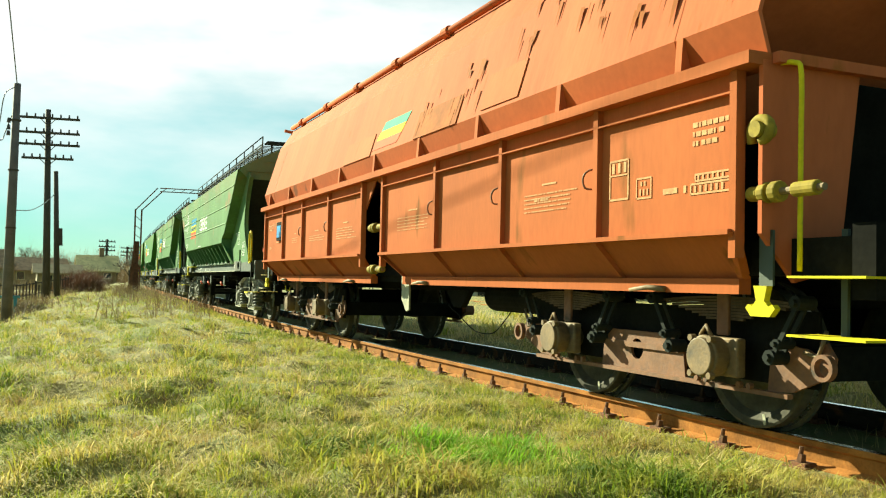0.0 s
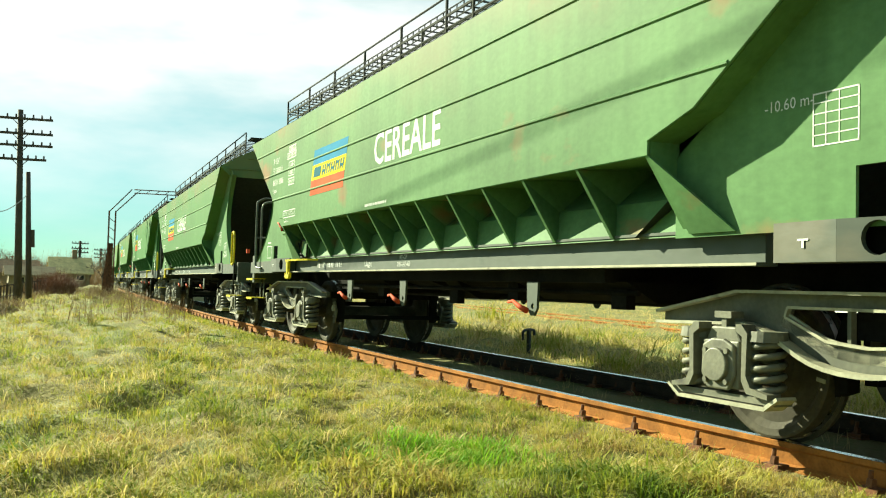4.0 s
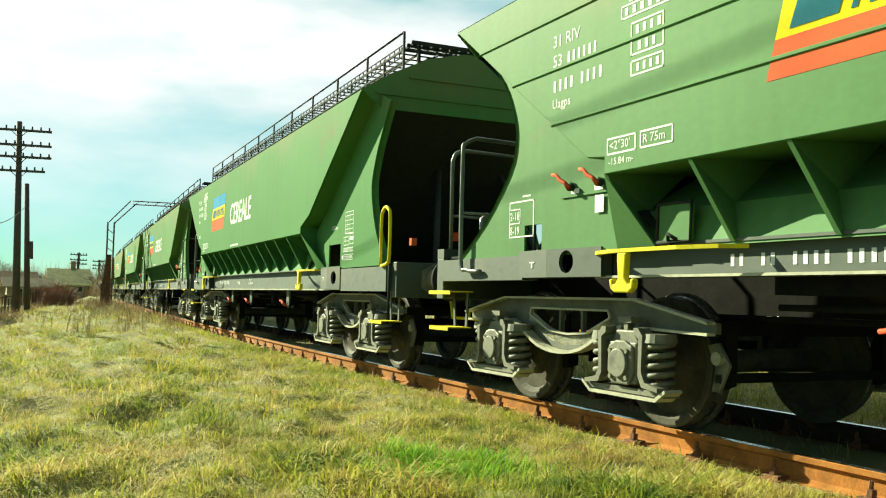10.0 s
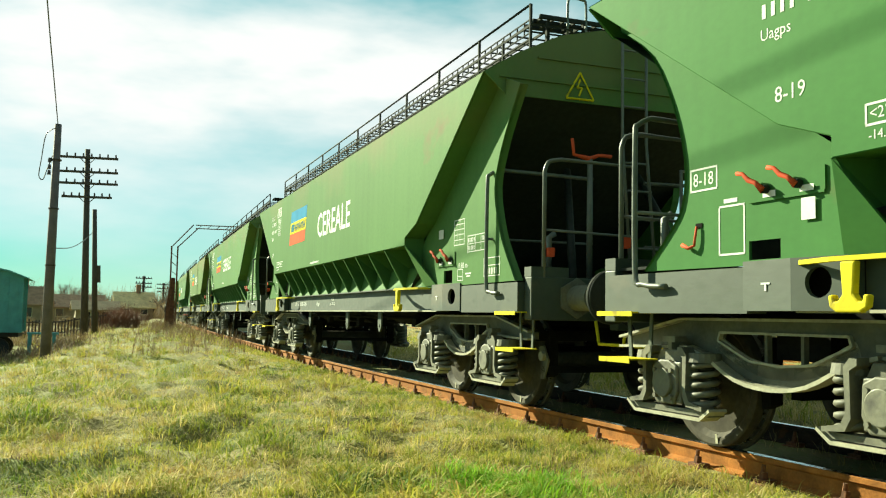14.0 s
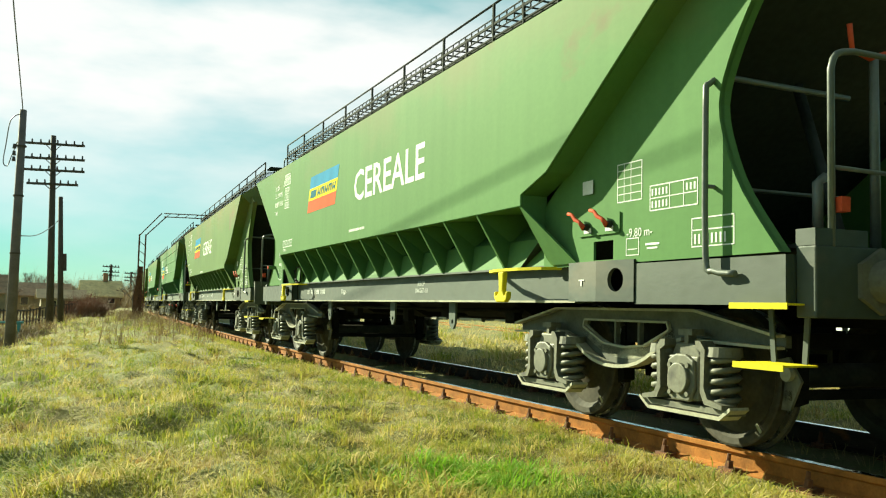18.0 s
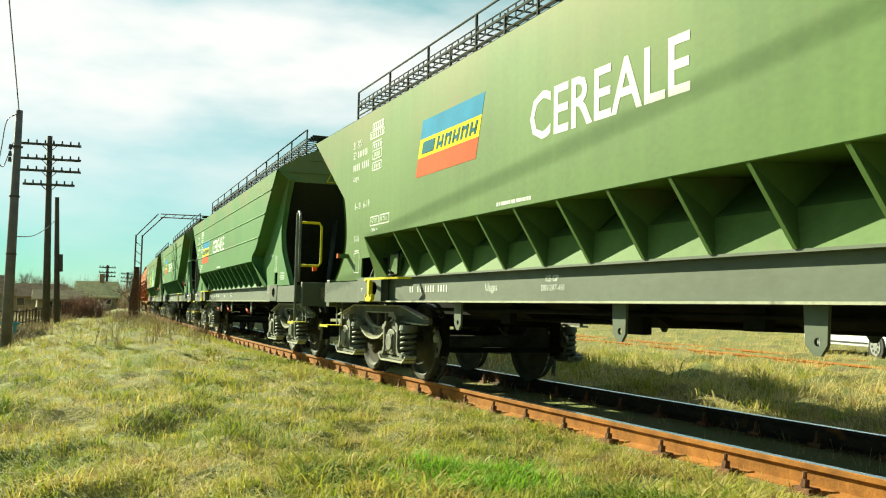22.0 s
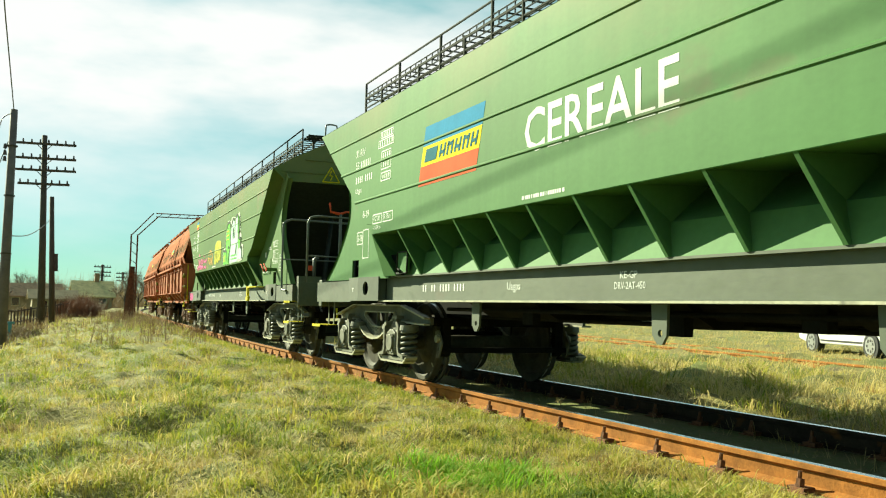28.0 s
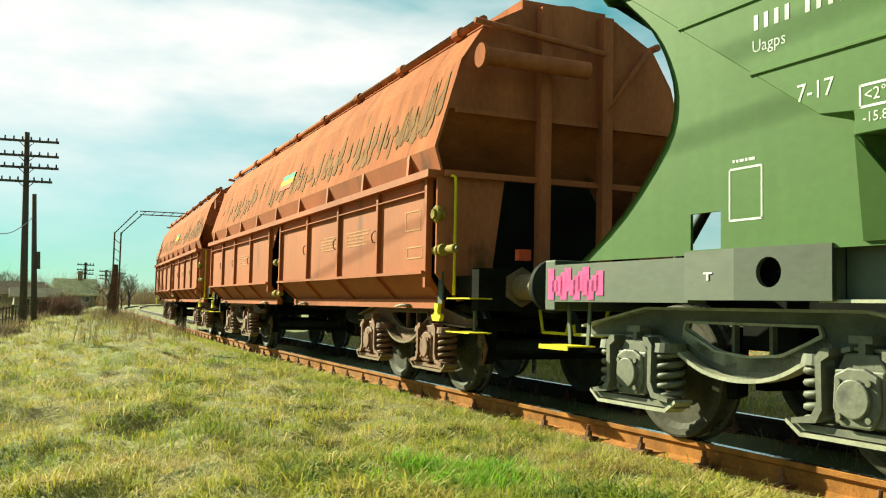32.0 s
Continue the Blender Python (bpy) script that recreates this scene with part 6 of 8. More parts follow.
        t += outline(-5.25, -5.62, 1.30, 1.37, 0.007) + digits(-5.27, 1.315, 9, 0.04, 0.028, 0.008) + [(-5.19, -5.24, 1.31, 1.36), (-5.20, -5.38, 1.10, 1.115), (-5.22, -5.36, 1.085, 1.10)]
    else:
        t += outline(h + 0.05, h - 0.30, 1.36, 1.43, 0.008) + outline(h + 0.05, h - 0.30, 1.45, 1.485, 0.008) + digits(h + 0.03, 1.375, 8, 0.035, 0.03, 0.009)
    if seed < 22:
        t += outline(h + 0.05, h - 0.13, 1.52, 1.64, 0.009) + [(h + 0.05, h - 0.13, 1.575, 1.583)] + outline(h - 0.17, h - 0.30, 1.54, 1.66, 0.009) + [(h - 0.17, h - 0.30, 1.595, 1.603)] + digits(h + 0.02, 1.535, 4, 0.03, 0.03, 0.008)
    if seed == 26:       # the tall-railed wagon carries its tables lower and further apart
        t = [(p - 0.50, q - 0.50, z0 - 0.05, z1 - 0.05) if z1 < 1.50 else (p + 0.05, q + 0.05, z0 - 0.15, z1 - 0.15) for p, q, z0, z1 in t]
    bars("inspection_table", t, P, WHITE, w, "white stencilled inspection table", "stuff")
    if kind == "F":
        if seed == 22:
            bars("date_frame", outline(5.716, 5.457, 1.69, 1.838) + outline(5.447, 5.217, 1.273, 1.577) + [(5.40, 5.28, 1.59, 1.615)] + outline(5.87, 5.78, 1.13, 1.18, 0.007), P, WHITE, w)
            bm = bmesh.new()
            box(bm, P - 0.004, P + 0.004, 5.60, 5.66, 1.46, 1.49)
            slot = part("chain_slot", bm, BLACK, w)
            bm = bmesh.new()
            tube(bm, [(P - 0.015, 5.635, 1.47), (P - 0.02, 5.645, 1.40), (P - 0.02, 5.655, 1.35), (P - 0.03, 5.70, 1.335), (P - 0.03, 5.76, 1.36)], [0.008, 0.008, 0.009, 0.011, 0.014], 8)
            part("chained_lever", bm, RED, slot, "orange-red hanging lever")
        else:
            bars("date_frame", outline(5.39, 5.18, 1.30, 1.56, 0.009) + [(5.37, 5.20, 1.575, 1.59)], P, WHITE, w)
        writing("date_stencil", code, 0.085, 5.685 if seed == 22 else 5.40, 1.725 if seed == 22 else 1.70, P, WHITE, w, 0.19)
    else:
        bars("date_frame", outline(5.45, 5.20, 1.38, 1.68) + notice(5.42, 1.71, 0.2, 1, rnd) if not code else (outline(5.60, 5.38, 1.64, 1.80) + outline(5.38, 5.16, 1.46, 1.82)) if seed > 21 else (outline(6.17, 5.90, 1.26, 1.46) + [(6.14, 5.94, 1.50, 1.52)] if seed == 20 else outline(6.0, 5.63, 1.36, 1.65) + outline(6.0, 5.83, 1.47, 1.59, 0.009) + [(5.80, 5.68, 1.675, 1.69)]), P, WHITE, w)
        if seed == 21:
            writing("date_stencil", "2-18", 0.065, 5.985, 1.50, P, WHITE, w, 0.14)
            writing("date_stencil", "8-19", 0.065, 5.985, 1.385, P, WHITE, w, 0.14)
        elif seed > 21 and code:
            writing("date_stencil", code, 0.085, 5.575, 1.68, P, WHITE, w, 0.17)


def stroke(bm, pts, width, x):
    """A flat sprayed line on a wall."""
    pts = curve_pts(pts, 4)
    prev = None
    for i, p in enumerate(pts):
        a, b = pts[max(i - 1, 0)], pts[min(i + 1, len(pts) - 1)]
        d = Vector((b[0] - a[0], b[1] - a[1]))
        d = d.normalized() if d.length > 1e-6 else Vector((1, 0))
        n = Vector((-d.y, d.x)) * width / 2
        q = [bm.verts.new((x, p[0] + s * n.x, p[1] + s * n.y)) for s in (-1, 1)]
        if prev:
            bm.faces.new((prev[0], prev[1], q[1], q[0]))
        prev = q


def graffiti(w):
    """Sprayed tags, as strokes and patches with no words."""
    PINK = material("sprayed_pink", (0.624, 0.0936, 0.281), 0.75, spec=0.1, var=0.2, scale=12)
    PEACH = material("sprayed_peach", (0.663, 0.328, 0.078), 0.75, spec=0.1, var=0.2, scale=12)
    LIME = material("sprayed_yellow", (0.50, 0.49, 0.050), 0.75, spec=0.1, var=0.2, scale=12)
    FRESH = material("sprayed_fresh_green", (0.13, 0.46, 0.055), 0.75, spec=0.1, var=0.25, scale=5)
    MINT = material("sprayed_mint", (0.42, 0.60, 0.52), 0.75, spec=0.1, var=0.15, scale=5)
    INK = material("sprayed_black", (0.040, 0.060, 0.042), 0.75, spec=0.1)
    SNOW = material("sprayed_white", (0.47, 0.52, 0.43), 0.75, spec=0.1, var=0.1, scale=8)
    X = -1.606
    def tag(name, mat, lines, width, x=X):
        bm = bmesh.new()
        for i, ln in enumerate(lines):
            stroke(bm, ln, width, x - 0.0006 * i)
        bmesh.ops.recalc_face_normals(bm, faces=bm.faces)
        part(name, bm, mat, w, "sprayed graffiti")
    def patch(name, mat, pts, x):
        bm = bmesh.new()
        f = bm.faces.new([bm.verts.new((x, a, b)) for a, b in curve_pts(pts + [pts[0]], 3)[:-1]])
        bmesh.ops.triangulate(bm, faces=[f])
        bmesh.ops.recalc_face_normals(bm, faces=bm.faces)
        part(name, bm, mat, w, "sprayed graffiti")
    tag("pink_tag", PINK, [
        [(3.80, 1.75), (3.72, 2.05), (3.78, 1.80), (3.60, 1.74)], [(3.55, 1.76), (3.42, 2.02), (3.34, 1.74)], [(3.52, 1.86), (3.38, 1.90)],
        [(3.24, 1.98), (3.32, 1.86), (3.22, 1.76), (3.14, 1.90)], [(3.10, 1.74), (3.08, 2.0), (2.92, 1.96), (3.04, 1.86), (2.86, 1.72)],
        [(2.82, 1.74), (2.78, 1.98), (2.64, 1.95), (2.74, 1.86), (2.58, 1.76)], [(2.52, 2.10), (2.44, 1.95), (2.22, 1.92), (2.0, 1.98)],
        [(2.0, 1.98), (2.02, 1.84), (2.12, 1.76), (2.30, 1.80), (2.46, 1.74)], [(2.28, 1.86), (2.26, 1.87)], [(3.50, 2.12), (3.40, 2.16), (3.34, 2.10)], [(3.82, 1.80), (3.30, 1.84), (2.70, 1.80)]], 0.048)
    tag("peach_tag", PEACH, [
        [(1.75, 1.72), (1.72, 1.92), (1.55, 2.10), (1.30, 2.15), (1.05, 2.08), (0.88, 1.92), (0.86, 1.78)], [(1.74, 2.0), (1.52, 1.90)], [(1.60, 2.0), (1.72, 1.84)],
        [(1.46, 1.96), (1.40, 1.82), (1.32, 1.96), (1.46, 1.96)], [(1.28, 1.98), (1.24, 1.82)], [(1.18, 1.94), (1.12, 1.80), (1.04, 1.92), (1.12, 1.98), (0.96, 1.82)], [(1.30, 2.10), (1.24, 2.05), (1.20, 2.11)]], 0.028)
    rnd = random.Random(8)
    scribble = []
    for k in range(26):
        c = 0.52 - 0.041 * k
        top = 2.24 + 0.07 * math.sin(k * 0.9) - 0.10 * abs(k - 12) / 12
        scribble.append([(c + rnd.uniform(-0.03, 0.03), 1.80 + rnd.uniform(0, 0.08)), (c + rnd.uniform(-0.08, 0.08), 2.0), (c + rnd.uniform(-0.05, 0.05), top + rnd.uniform(-0.08, 0.06))])
    patch("yellow_cloud", LIME, [(0.54, 1.80), (0.56, 2.10), (0.44, 2.26), (0.10, 2.32), (-0.30, 2.30), (-0.46, 2.20), (-0.44, 1.96), (-0.40, 1.84), (-0.20, 1.87), (0.05, 1.80), (0.20, 1.85), (0.38, 1.78)], X)
    MOSS = material("sprayed_dull_yellow", (0.33, 0.32, 0.035), 0.75, spec=0.1, var=0.3, scale=12)
    tag("yellow_tag", MOSS, scribble[::3], 0.030, X - 0.003)
    tag("yellow_tag_line", INK, [[(0.40, 1.92), (0.30, 2.06), (0.24, 1.90), (0.12, 2.06), (0.06, 1.92), (-0.08, 2.08), (-0.14, 1.94), (-0.28, 2.08), (-0.38, 1.96)]], 0.014, X - 0.008)
    # the large piece: white halo, green and mint bodies, black outlines
    patch("halo", SNOW, [(-0.86, 1.715), (-0.84, 2.06), (-1.10, 2.10), (-1.18, 2.40), (-1.45, 2.66), (-1.80, 2.62), (-2.0, 2.70), (-2.50, 2.66), (-2.92, 2.72), (-3.08, 2.52), (-2.98, 2.30), (-3.25, 2.26), (-3.22, 2.08), (-3.48, 2.02), (-3.42, 1.74), (-2.4, 1.72), (-1.6, 1.715)], X)
    patch("letter_body", FRESH, [(-0.92, 1.725), (-0.90, 2.00), (-1.20, 2.02), (-1.26, 2.40), (-1.48, 2.58), (-1.74, 2.56), (-1.86, 2.36), (-1.90, 2.10), (-1.78, 1.90), (-1.76, 1.73), (-1.3, 1.725)], X - 0.004)
    patch("letter_body", MINT, [(-1.80, 1.735), (-1.84, 2.0), (-1.96, 2.50), (-2.14, 2.62), (-2.34, 2.60), (-2.42, 2.20), (-2.52, 2.62), (-2.76, 2.64), (-2.80, 2.20), (-2.90, 1.90), (-2.86, 1.74), (-2.3, 1.73)], X - 0.004)
    patch("letter_body", FRESH, [(-2.82, 2.30), (-2.74, 2.62), (-2.94, 2.64), (-3.0, 2.44), (-2.94, 2.20), (-3.16, 2.18), (-3.14, 2.0), (-2.94, 1.98)], X - 0.0045)
    patch("letter_body", MINT, [(-2.92, 1.76), (-2.96, 1.96), (-3.20, 2.0), (-3.34, 1.96), (-3.36, 1.77)], X - 0.0046)
    AMBER = material("sprayed_amber", (0.60, 0.40, 0.045), 0.75, spec=0.1, var=0.2, scale=12)
    tag("letter_fleck", AMBER, [[(-1.36 - 0.09 * (k % 4), 2.42 - 0.09 * (k // 4)), (-1.42 - 0.09 * (k % 4), 2.44 - 0.09 * (k // 4))] for k in range(12)] + [[(-1.02 - 0.10 * k, 1.78), (-1.04 - 0.10 * k, 1.93)] for k in range(3)], 0.03, X - 0.007)
    tag("letter_fleck", FRESH, [[(-2.0 - 0.16 * (k % 5), 1.80 + 0.07 * (k // 5)), (-2.1 - 0.16 * (k % 5), 1.81 + 0.07 * (k // 5))] for k in range(10)], 0.03, X - 0.007)
    tag("letter_line", INK, [
        [(-0.90, 1.73), (-0.88, 2.02), (-1.18, 2.04), (-1.24, 2.42), (-1.48, 2.60), (-1.76, 2.58), (-1.90, 2.34), (-1.84, 2.30), (-1.90, 2.10), (-1.76, 1.90), (-1.78, 1.73)],
        [(-1.20, 2.02), (-1.40, 1.98), (-1.46, 1.78)], [(-1.94, 2.50), (-2.14, 2.64), (-2.36, 2.62)], [(-2.20, 2.44), (-2.22, 2.22), (-2.26, 2.46)], [(-2.42, 2.24), (-2.46, 2.5), (-2.52, 2.64), (-2.78, 2.66), (-2.84, 2.30)],
        [(-2.62, 1.90), (-2.68, 2.10), (-2.66, 1.88)], [(-2.96, 2.64), (-3.02, 2.44), (-2.96, 2.20), (-3.18, 2.18), (-3.16, 2.0), (-3.36, 1.98), (-3.38, 1.76)], [(-1.64, 1.75), (-1.70, 1.95), (-1.66, 1.8)], [(-1.58, 2.08), (-1.76, 2.06)]], 0.055, X - 0.009)
    bars("pink_scrawl", [(7.30 - 0.055 * k, 7.22 - 0.055 * k, 0.94 + 0.03 * ((k * 5) % 3), 1.17 - 0.03 * ((k * 7) % 4)) for k in range(12)], -1.389, PINK, w, "pink scrawl on the sill", "stuff")


OLIVE = material("olive_faded_green_paint", (0.100, 0.162, 0.050), 0.62, var=0.12, scale=0.9, fine=25, spec=0.10, dirt=(0.156, 0.125, 0.0702), dirt_amount=0.08, stretch=(1, 0.6, 1), dust=((0.20, 0.165, 0.075), 2.6, 3.5), streak=0.07)
PALEG = material("sun_bleached_green_paint", (0.082, 0.146, 0.047), 0.62, var=0.10, scale=0.9, fine=25, spec=0.10, dirt=(0.156, 0.135, 0.072), dirt_amount=0.05, stretch=(1, 0.6, 1), dust=((0.19, 0.165, 0.085), 2.75, 3.55), streak=0.05)
FRESHG = material("newer_green_paint", (0.0570, 0.160, 0.0450), 0.7, var=0.08, scale=0.8, fine=25, spec=0.08, dirt=(0.109, 0.117, 0.0546), dirt_amount=0.05, stretch=(1, 0.6, 1), dust=((0.15, 0.15, 0.075), 2.9, 3.7), streak=0.04)
MIDG = material("dulled_green_paint", (0.076, 0.164, 0.050), 0.66, var=0.09, scale=0.8, fine=25, spec=0.08, dirt=(0.13, 0.117, 0.0546), dirt_amount=0.06, stretch=(1, 0.6, 1), dust=((0.17, 0.15, 0.075), 2.8, 3.6), streak=0.05)
LIGHTG = material("lighter_green_paint", (0.090, 0.184, 0.062), 0.66, var=0.08, scale=0.8, fine=25, spec=0.08, dirt=(0.13, 0.125, 0.06), dirt_amount=0.05, stretch=(1, 0.6, 1), dust=((0.17, 0.155, 0.080), 2.8, 3.6), streak=0.05)
WORN = material("worn_patched_green_paint", (0.092, 0.182, 0.073), 0.62, var=0.2, scale=1.4, fine=25, spec=0.10, dirt=(0.21, 0.13, 0.06), dirt_amount=0.10, dirt_scale=1.6, stretch=(1, 0.6, 1), dust=((0.19, 0.165, 0.085), 2.75, 3.55), streak=0.10)
SCRAPED = material("scraped_orange_brown_sheet", (0.33, 0.108, 0.050), 0.85, var=0.22, scale=1.6, fine=22, spec=0.03, streak=0.12, dirt=(0.12, 0.060, 0.020), dirt_amount=0.08, dirt_scale=2.6, stretch=(1, 1.6, 0.45))
ORANGE_L = material("brighter_orange_paint", (0.385, 0.108, 0.037), 0.75, var=0.12, scale=1.0, fine=20, spec=0.05, dirt=(0.172, 0.0663, 0.0156), dirt_amount=0.09, dirt_scale=2.0, stretch=(1, 1.6, 0.45))

DEEP_ORANGE = material("deep_orange_paint", (0.36, 0.082, 0.020), 0.75, var=0.14, scale=1.2, fine=20, spec=0.08, dirt=(0.17, 0.05, 0.014), dirt_amount=0.08, dirt_scale=2.4)
FADED_L = material("sun_faded_orange_paint", (0.40, 0.108, 0.046), 0.75, var=0.12, scale=1.3, fine=20, spec=0.04, streak=0.06, dirt=(0.20, 0.075, 0.014), dirt_amount=0.05, dirt_scale=3.2, stretch=(1, 1.6, 0.4))

train = []     # (thing, middle along the train, pivot distance)


def marshal(w, label, centre, pivot):
    w["label"] = label
    train.append((w, centre, pivot))
    return w


a = marshal(orange_hopper(True, ORANGE_L, FADED_L), "orange-brown side-discharge hopper wagon on leaf-sprung bogies", -15.19, 9.0)
rnd_a = random.Random(3)
FADED = material("faded_cream_stencil", (0.50, 0.27, 0.135), 0.8, spec=0.1, var=0.2, scale=20)
for y, z, wide, rows in ((1.92, 1.565, 0.88, 4), (3.33, 1.52, 0.85, 2), (-0.46, 1.57, 0.95, 4), (4.41, 1.53, 0.42, 2), (-3.4, 1.58, 0.8, 4)):
    bars("faded_notice", notice(y, z, wide, rows + 1, rnd_a, 0.033, 0.011, (0.010, 0.035), 0.007), -1.464, FADED, a, "faded cream notice too small to read", "stuff")
    bars("notice_heading", [(y - wide * 0.35, y - wide * 0.62, z + 0.07, z + 0.084)], -1.464, FADED, a)
bars("stencil_frame", outline(6.14, 5.84, 1.73, 1.82), -1.464, FADED, a)
bars("stencil_frame", outline(5.52, 5.30, 1.50, 1.83), -1.464, FADED, a)
bars("load_table", outline(-4.61, -4.835, 1.455, 1.73, 0.014) + [(-4.61, -4.835, 1.62, 1.63)] + digits(-4.63, 1.64, 3, 0.07, 0.055, 0.012), -1.464, FADED, a, "faded cream load table", "stuff")
bars("load_table", outline(-4.917, -5.083, 1.445, 1.585) + digits(-4.95, 1.47, 3, 0.04, 0.03, 0.008) + digits(-4.96, 1.53, 2, 0.03, 0.03, 0.008), -1.464, FADED, a, "faded cream load table", "stuff")
bars("load_table", outline(-5.46, -5.83, 1.43, 1.50) + outline(-5.50, -5.82, 1.505, 1.555) + digits(-5.49, 1.445, 6, 0.04, 0.035, 0.012) + digits(-5.52, 1.515, 6, 0.03, 0.03, 0.012), -1.464, FADED, a, "faded cream load table", "stuff")
bars("load_table", notice(-5.48, 1.83, 0.30, 3, random.Random(6), 0.055, 0.03), -1.464, FADED, a, "faded cream load table", "stuff")
bars("paint_dab", [(-5.20, -5.34, 1.455, 1.49), (-5.40, -5.425, 1.45, 1.495)], -1.464, FADED, a)
bars("faded_notice", notice(-3.56, 1.53, 0.2, 1, random.Random(2), h=0.03), -1.464, FADED, a, "faded cream notice too small to read", "stuff")
writing("stencil", "R 75m", 0.06, 6.12, 1.745, -1.464, FADED, a, 0.24)
writing("date_stencil", "4-18", 0.085, 5.80, 1.775, -1.464, FADED, a, 0.24)
writing("stencil", "-14.54m-", 0.045, 6.10, 1.40, -1.464, FADED, a, 0.26)
stripe_flag(a, 0.21, 2.77, 0.84, 0.33, -1.388, 0.22, False, 0.299, FLAG_G)
def wall_patch(w, y0, y1, z0, z1, mat, name="welded_patch", out=0.012):
    """A sheet welded on the sloping upper wall."""
    def at(y, z, o):
        return (-1.50 + (z - 2.38) * 0.299 - o, y, z)
    bm = bmesh.new()
    vs = [bm.verts.new(at(y, z, o)) for o in (0.0, out) for y, z in ((y0, z0), (y1, z0), (y1, z1), (y0, z1))]
    bm.faces.new(vs[4:])
    for k in range(4):
        j = (k + 1) % 4
        bm.faces.new((vs[k], vs[j], vs[4 + j], vs[4 + k]))
    bmesh.ops.recalc_face_normals(bm, faces=bm.faces)
    part(name, bm, mat, w, "brownish sheet welded over the wall")


PATCHED = material("brown_patch_sheet", (0.281, 0.0819, 0.0172), 0.7, var=0.25, scale=2.0, fine=20, bump=0.05, dirt=(0.187, 0.0663, 0.0117), dirt_amount=0.2, dirt_scale=3.0, spec=0.03)
wall_patch(a, 1.55, 0.46, 2.385, 2.66, ORANGE_L)
wall_patch(a, -0.97, -2.08, 2.385, 2.68, PATCHED)
wall_patch(a, -2.6, -3.3, 2.42, 2.75, ORANGE_L)
rr = random.Random(77)
for yc, zc, n, wide in ((-4.9, 2.80, 26, 0.9), (-2.2, 2.72, 10, 0.35), (-1.5, 2.66, 8, 0.5), (-3.6, 3.05, 9, 0.6)):
    bm = bmesh.new()
    for k in range(n):
        yy, zz = yc + rr.uniform(-wide, wide), zc + rr.uniform(-0.12, 0.28)
        hh, ww = rr.uniform(0.04, 0.26), rr.uniform(0.008, 0.035)
        pts = [(yy - ww, zz), (yy + ww, zz + 0.01), (yy + ww * 0.7, zz - 0.5 * hh), (yy + ww * 0.2, zz - hh), (yy - ww * 0.5, zz - 0.6 * hh)]
        bm.faces.new([bm.verts.new((-1.50 + (q - 2.38) * 0.299 - 0.014 - 0.0002 * k, p, q)) for p, q in pts])
    bmesh.ops.recalc_face_normals(bm, faces=bm.faces)
    tagged(part("rust_run", bm, PATCHED, a), "rust-brown runs down the faded sheet", kind="stuff")
bm = bmesh.new()
tube(bm, curve_pts([(-0.75, -0.20, 0.70), (-0.75, -0.36, 0.60), (-0.75, -0.60, 0.52), (-0.75, -0.85, 0.42), (-0.75, -1.10, 0.36), (-0.75, -1.45, 0.37), (-0.75, -1.70, 0.50), (-0.75, -1.95, 0.68)], 5), 0.006, 6)
part("hanging_wire", bm, HOSE, a)
bm = bmesh.new()
prism(bm, [(-1.35, 0.80), (-0.75, 0.80), (-0.95, 0.62), (-1.15, 0.62)], "x", -0.98, -0.92)
part("valve_hanger", bm, BLACK, a)
bm = bmesh.new()
prism(bm, [(0.06, 0.96), (-0.18, 0.96), (-0.19, 0.56), (-0.10, 0.54), (0.05, 0.68)], "x", -1.20, -1.18)
part("brake_stand", bm, PALE, a, "pale worn steel stand")
bm = bmesh.new()
box(bm, -1.50, -1.465, 5.38, 5.01, 1.53, 1.84)
pl = part("placard_frame", bm, BLACK, a)
bm = bmesh.new()
box(bm, -1.508, -1.50, 5.33, 5.06, 1.58, 1.78)
part("placard", bm, material("blue_card", (0.039, 0.25, 0.585), 0.4), pl, "bright blue card")
X = -1.604
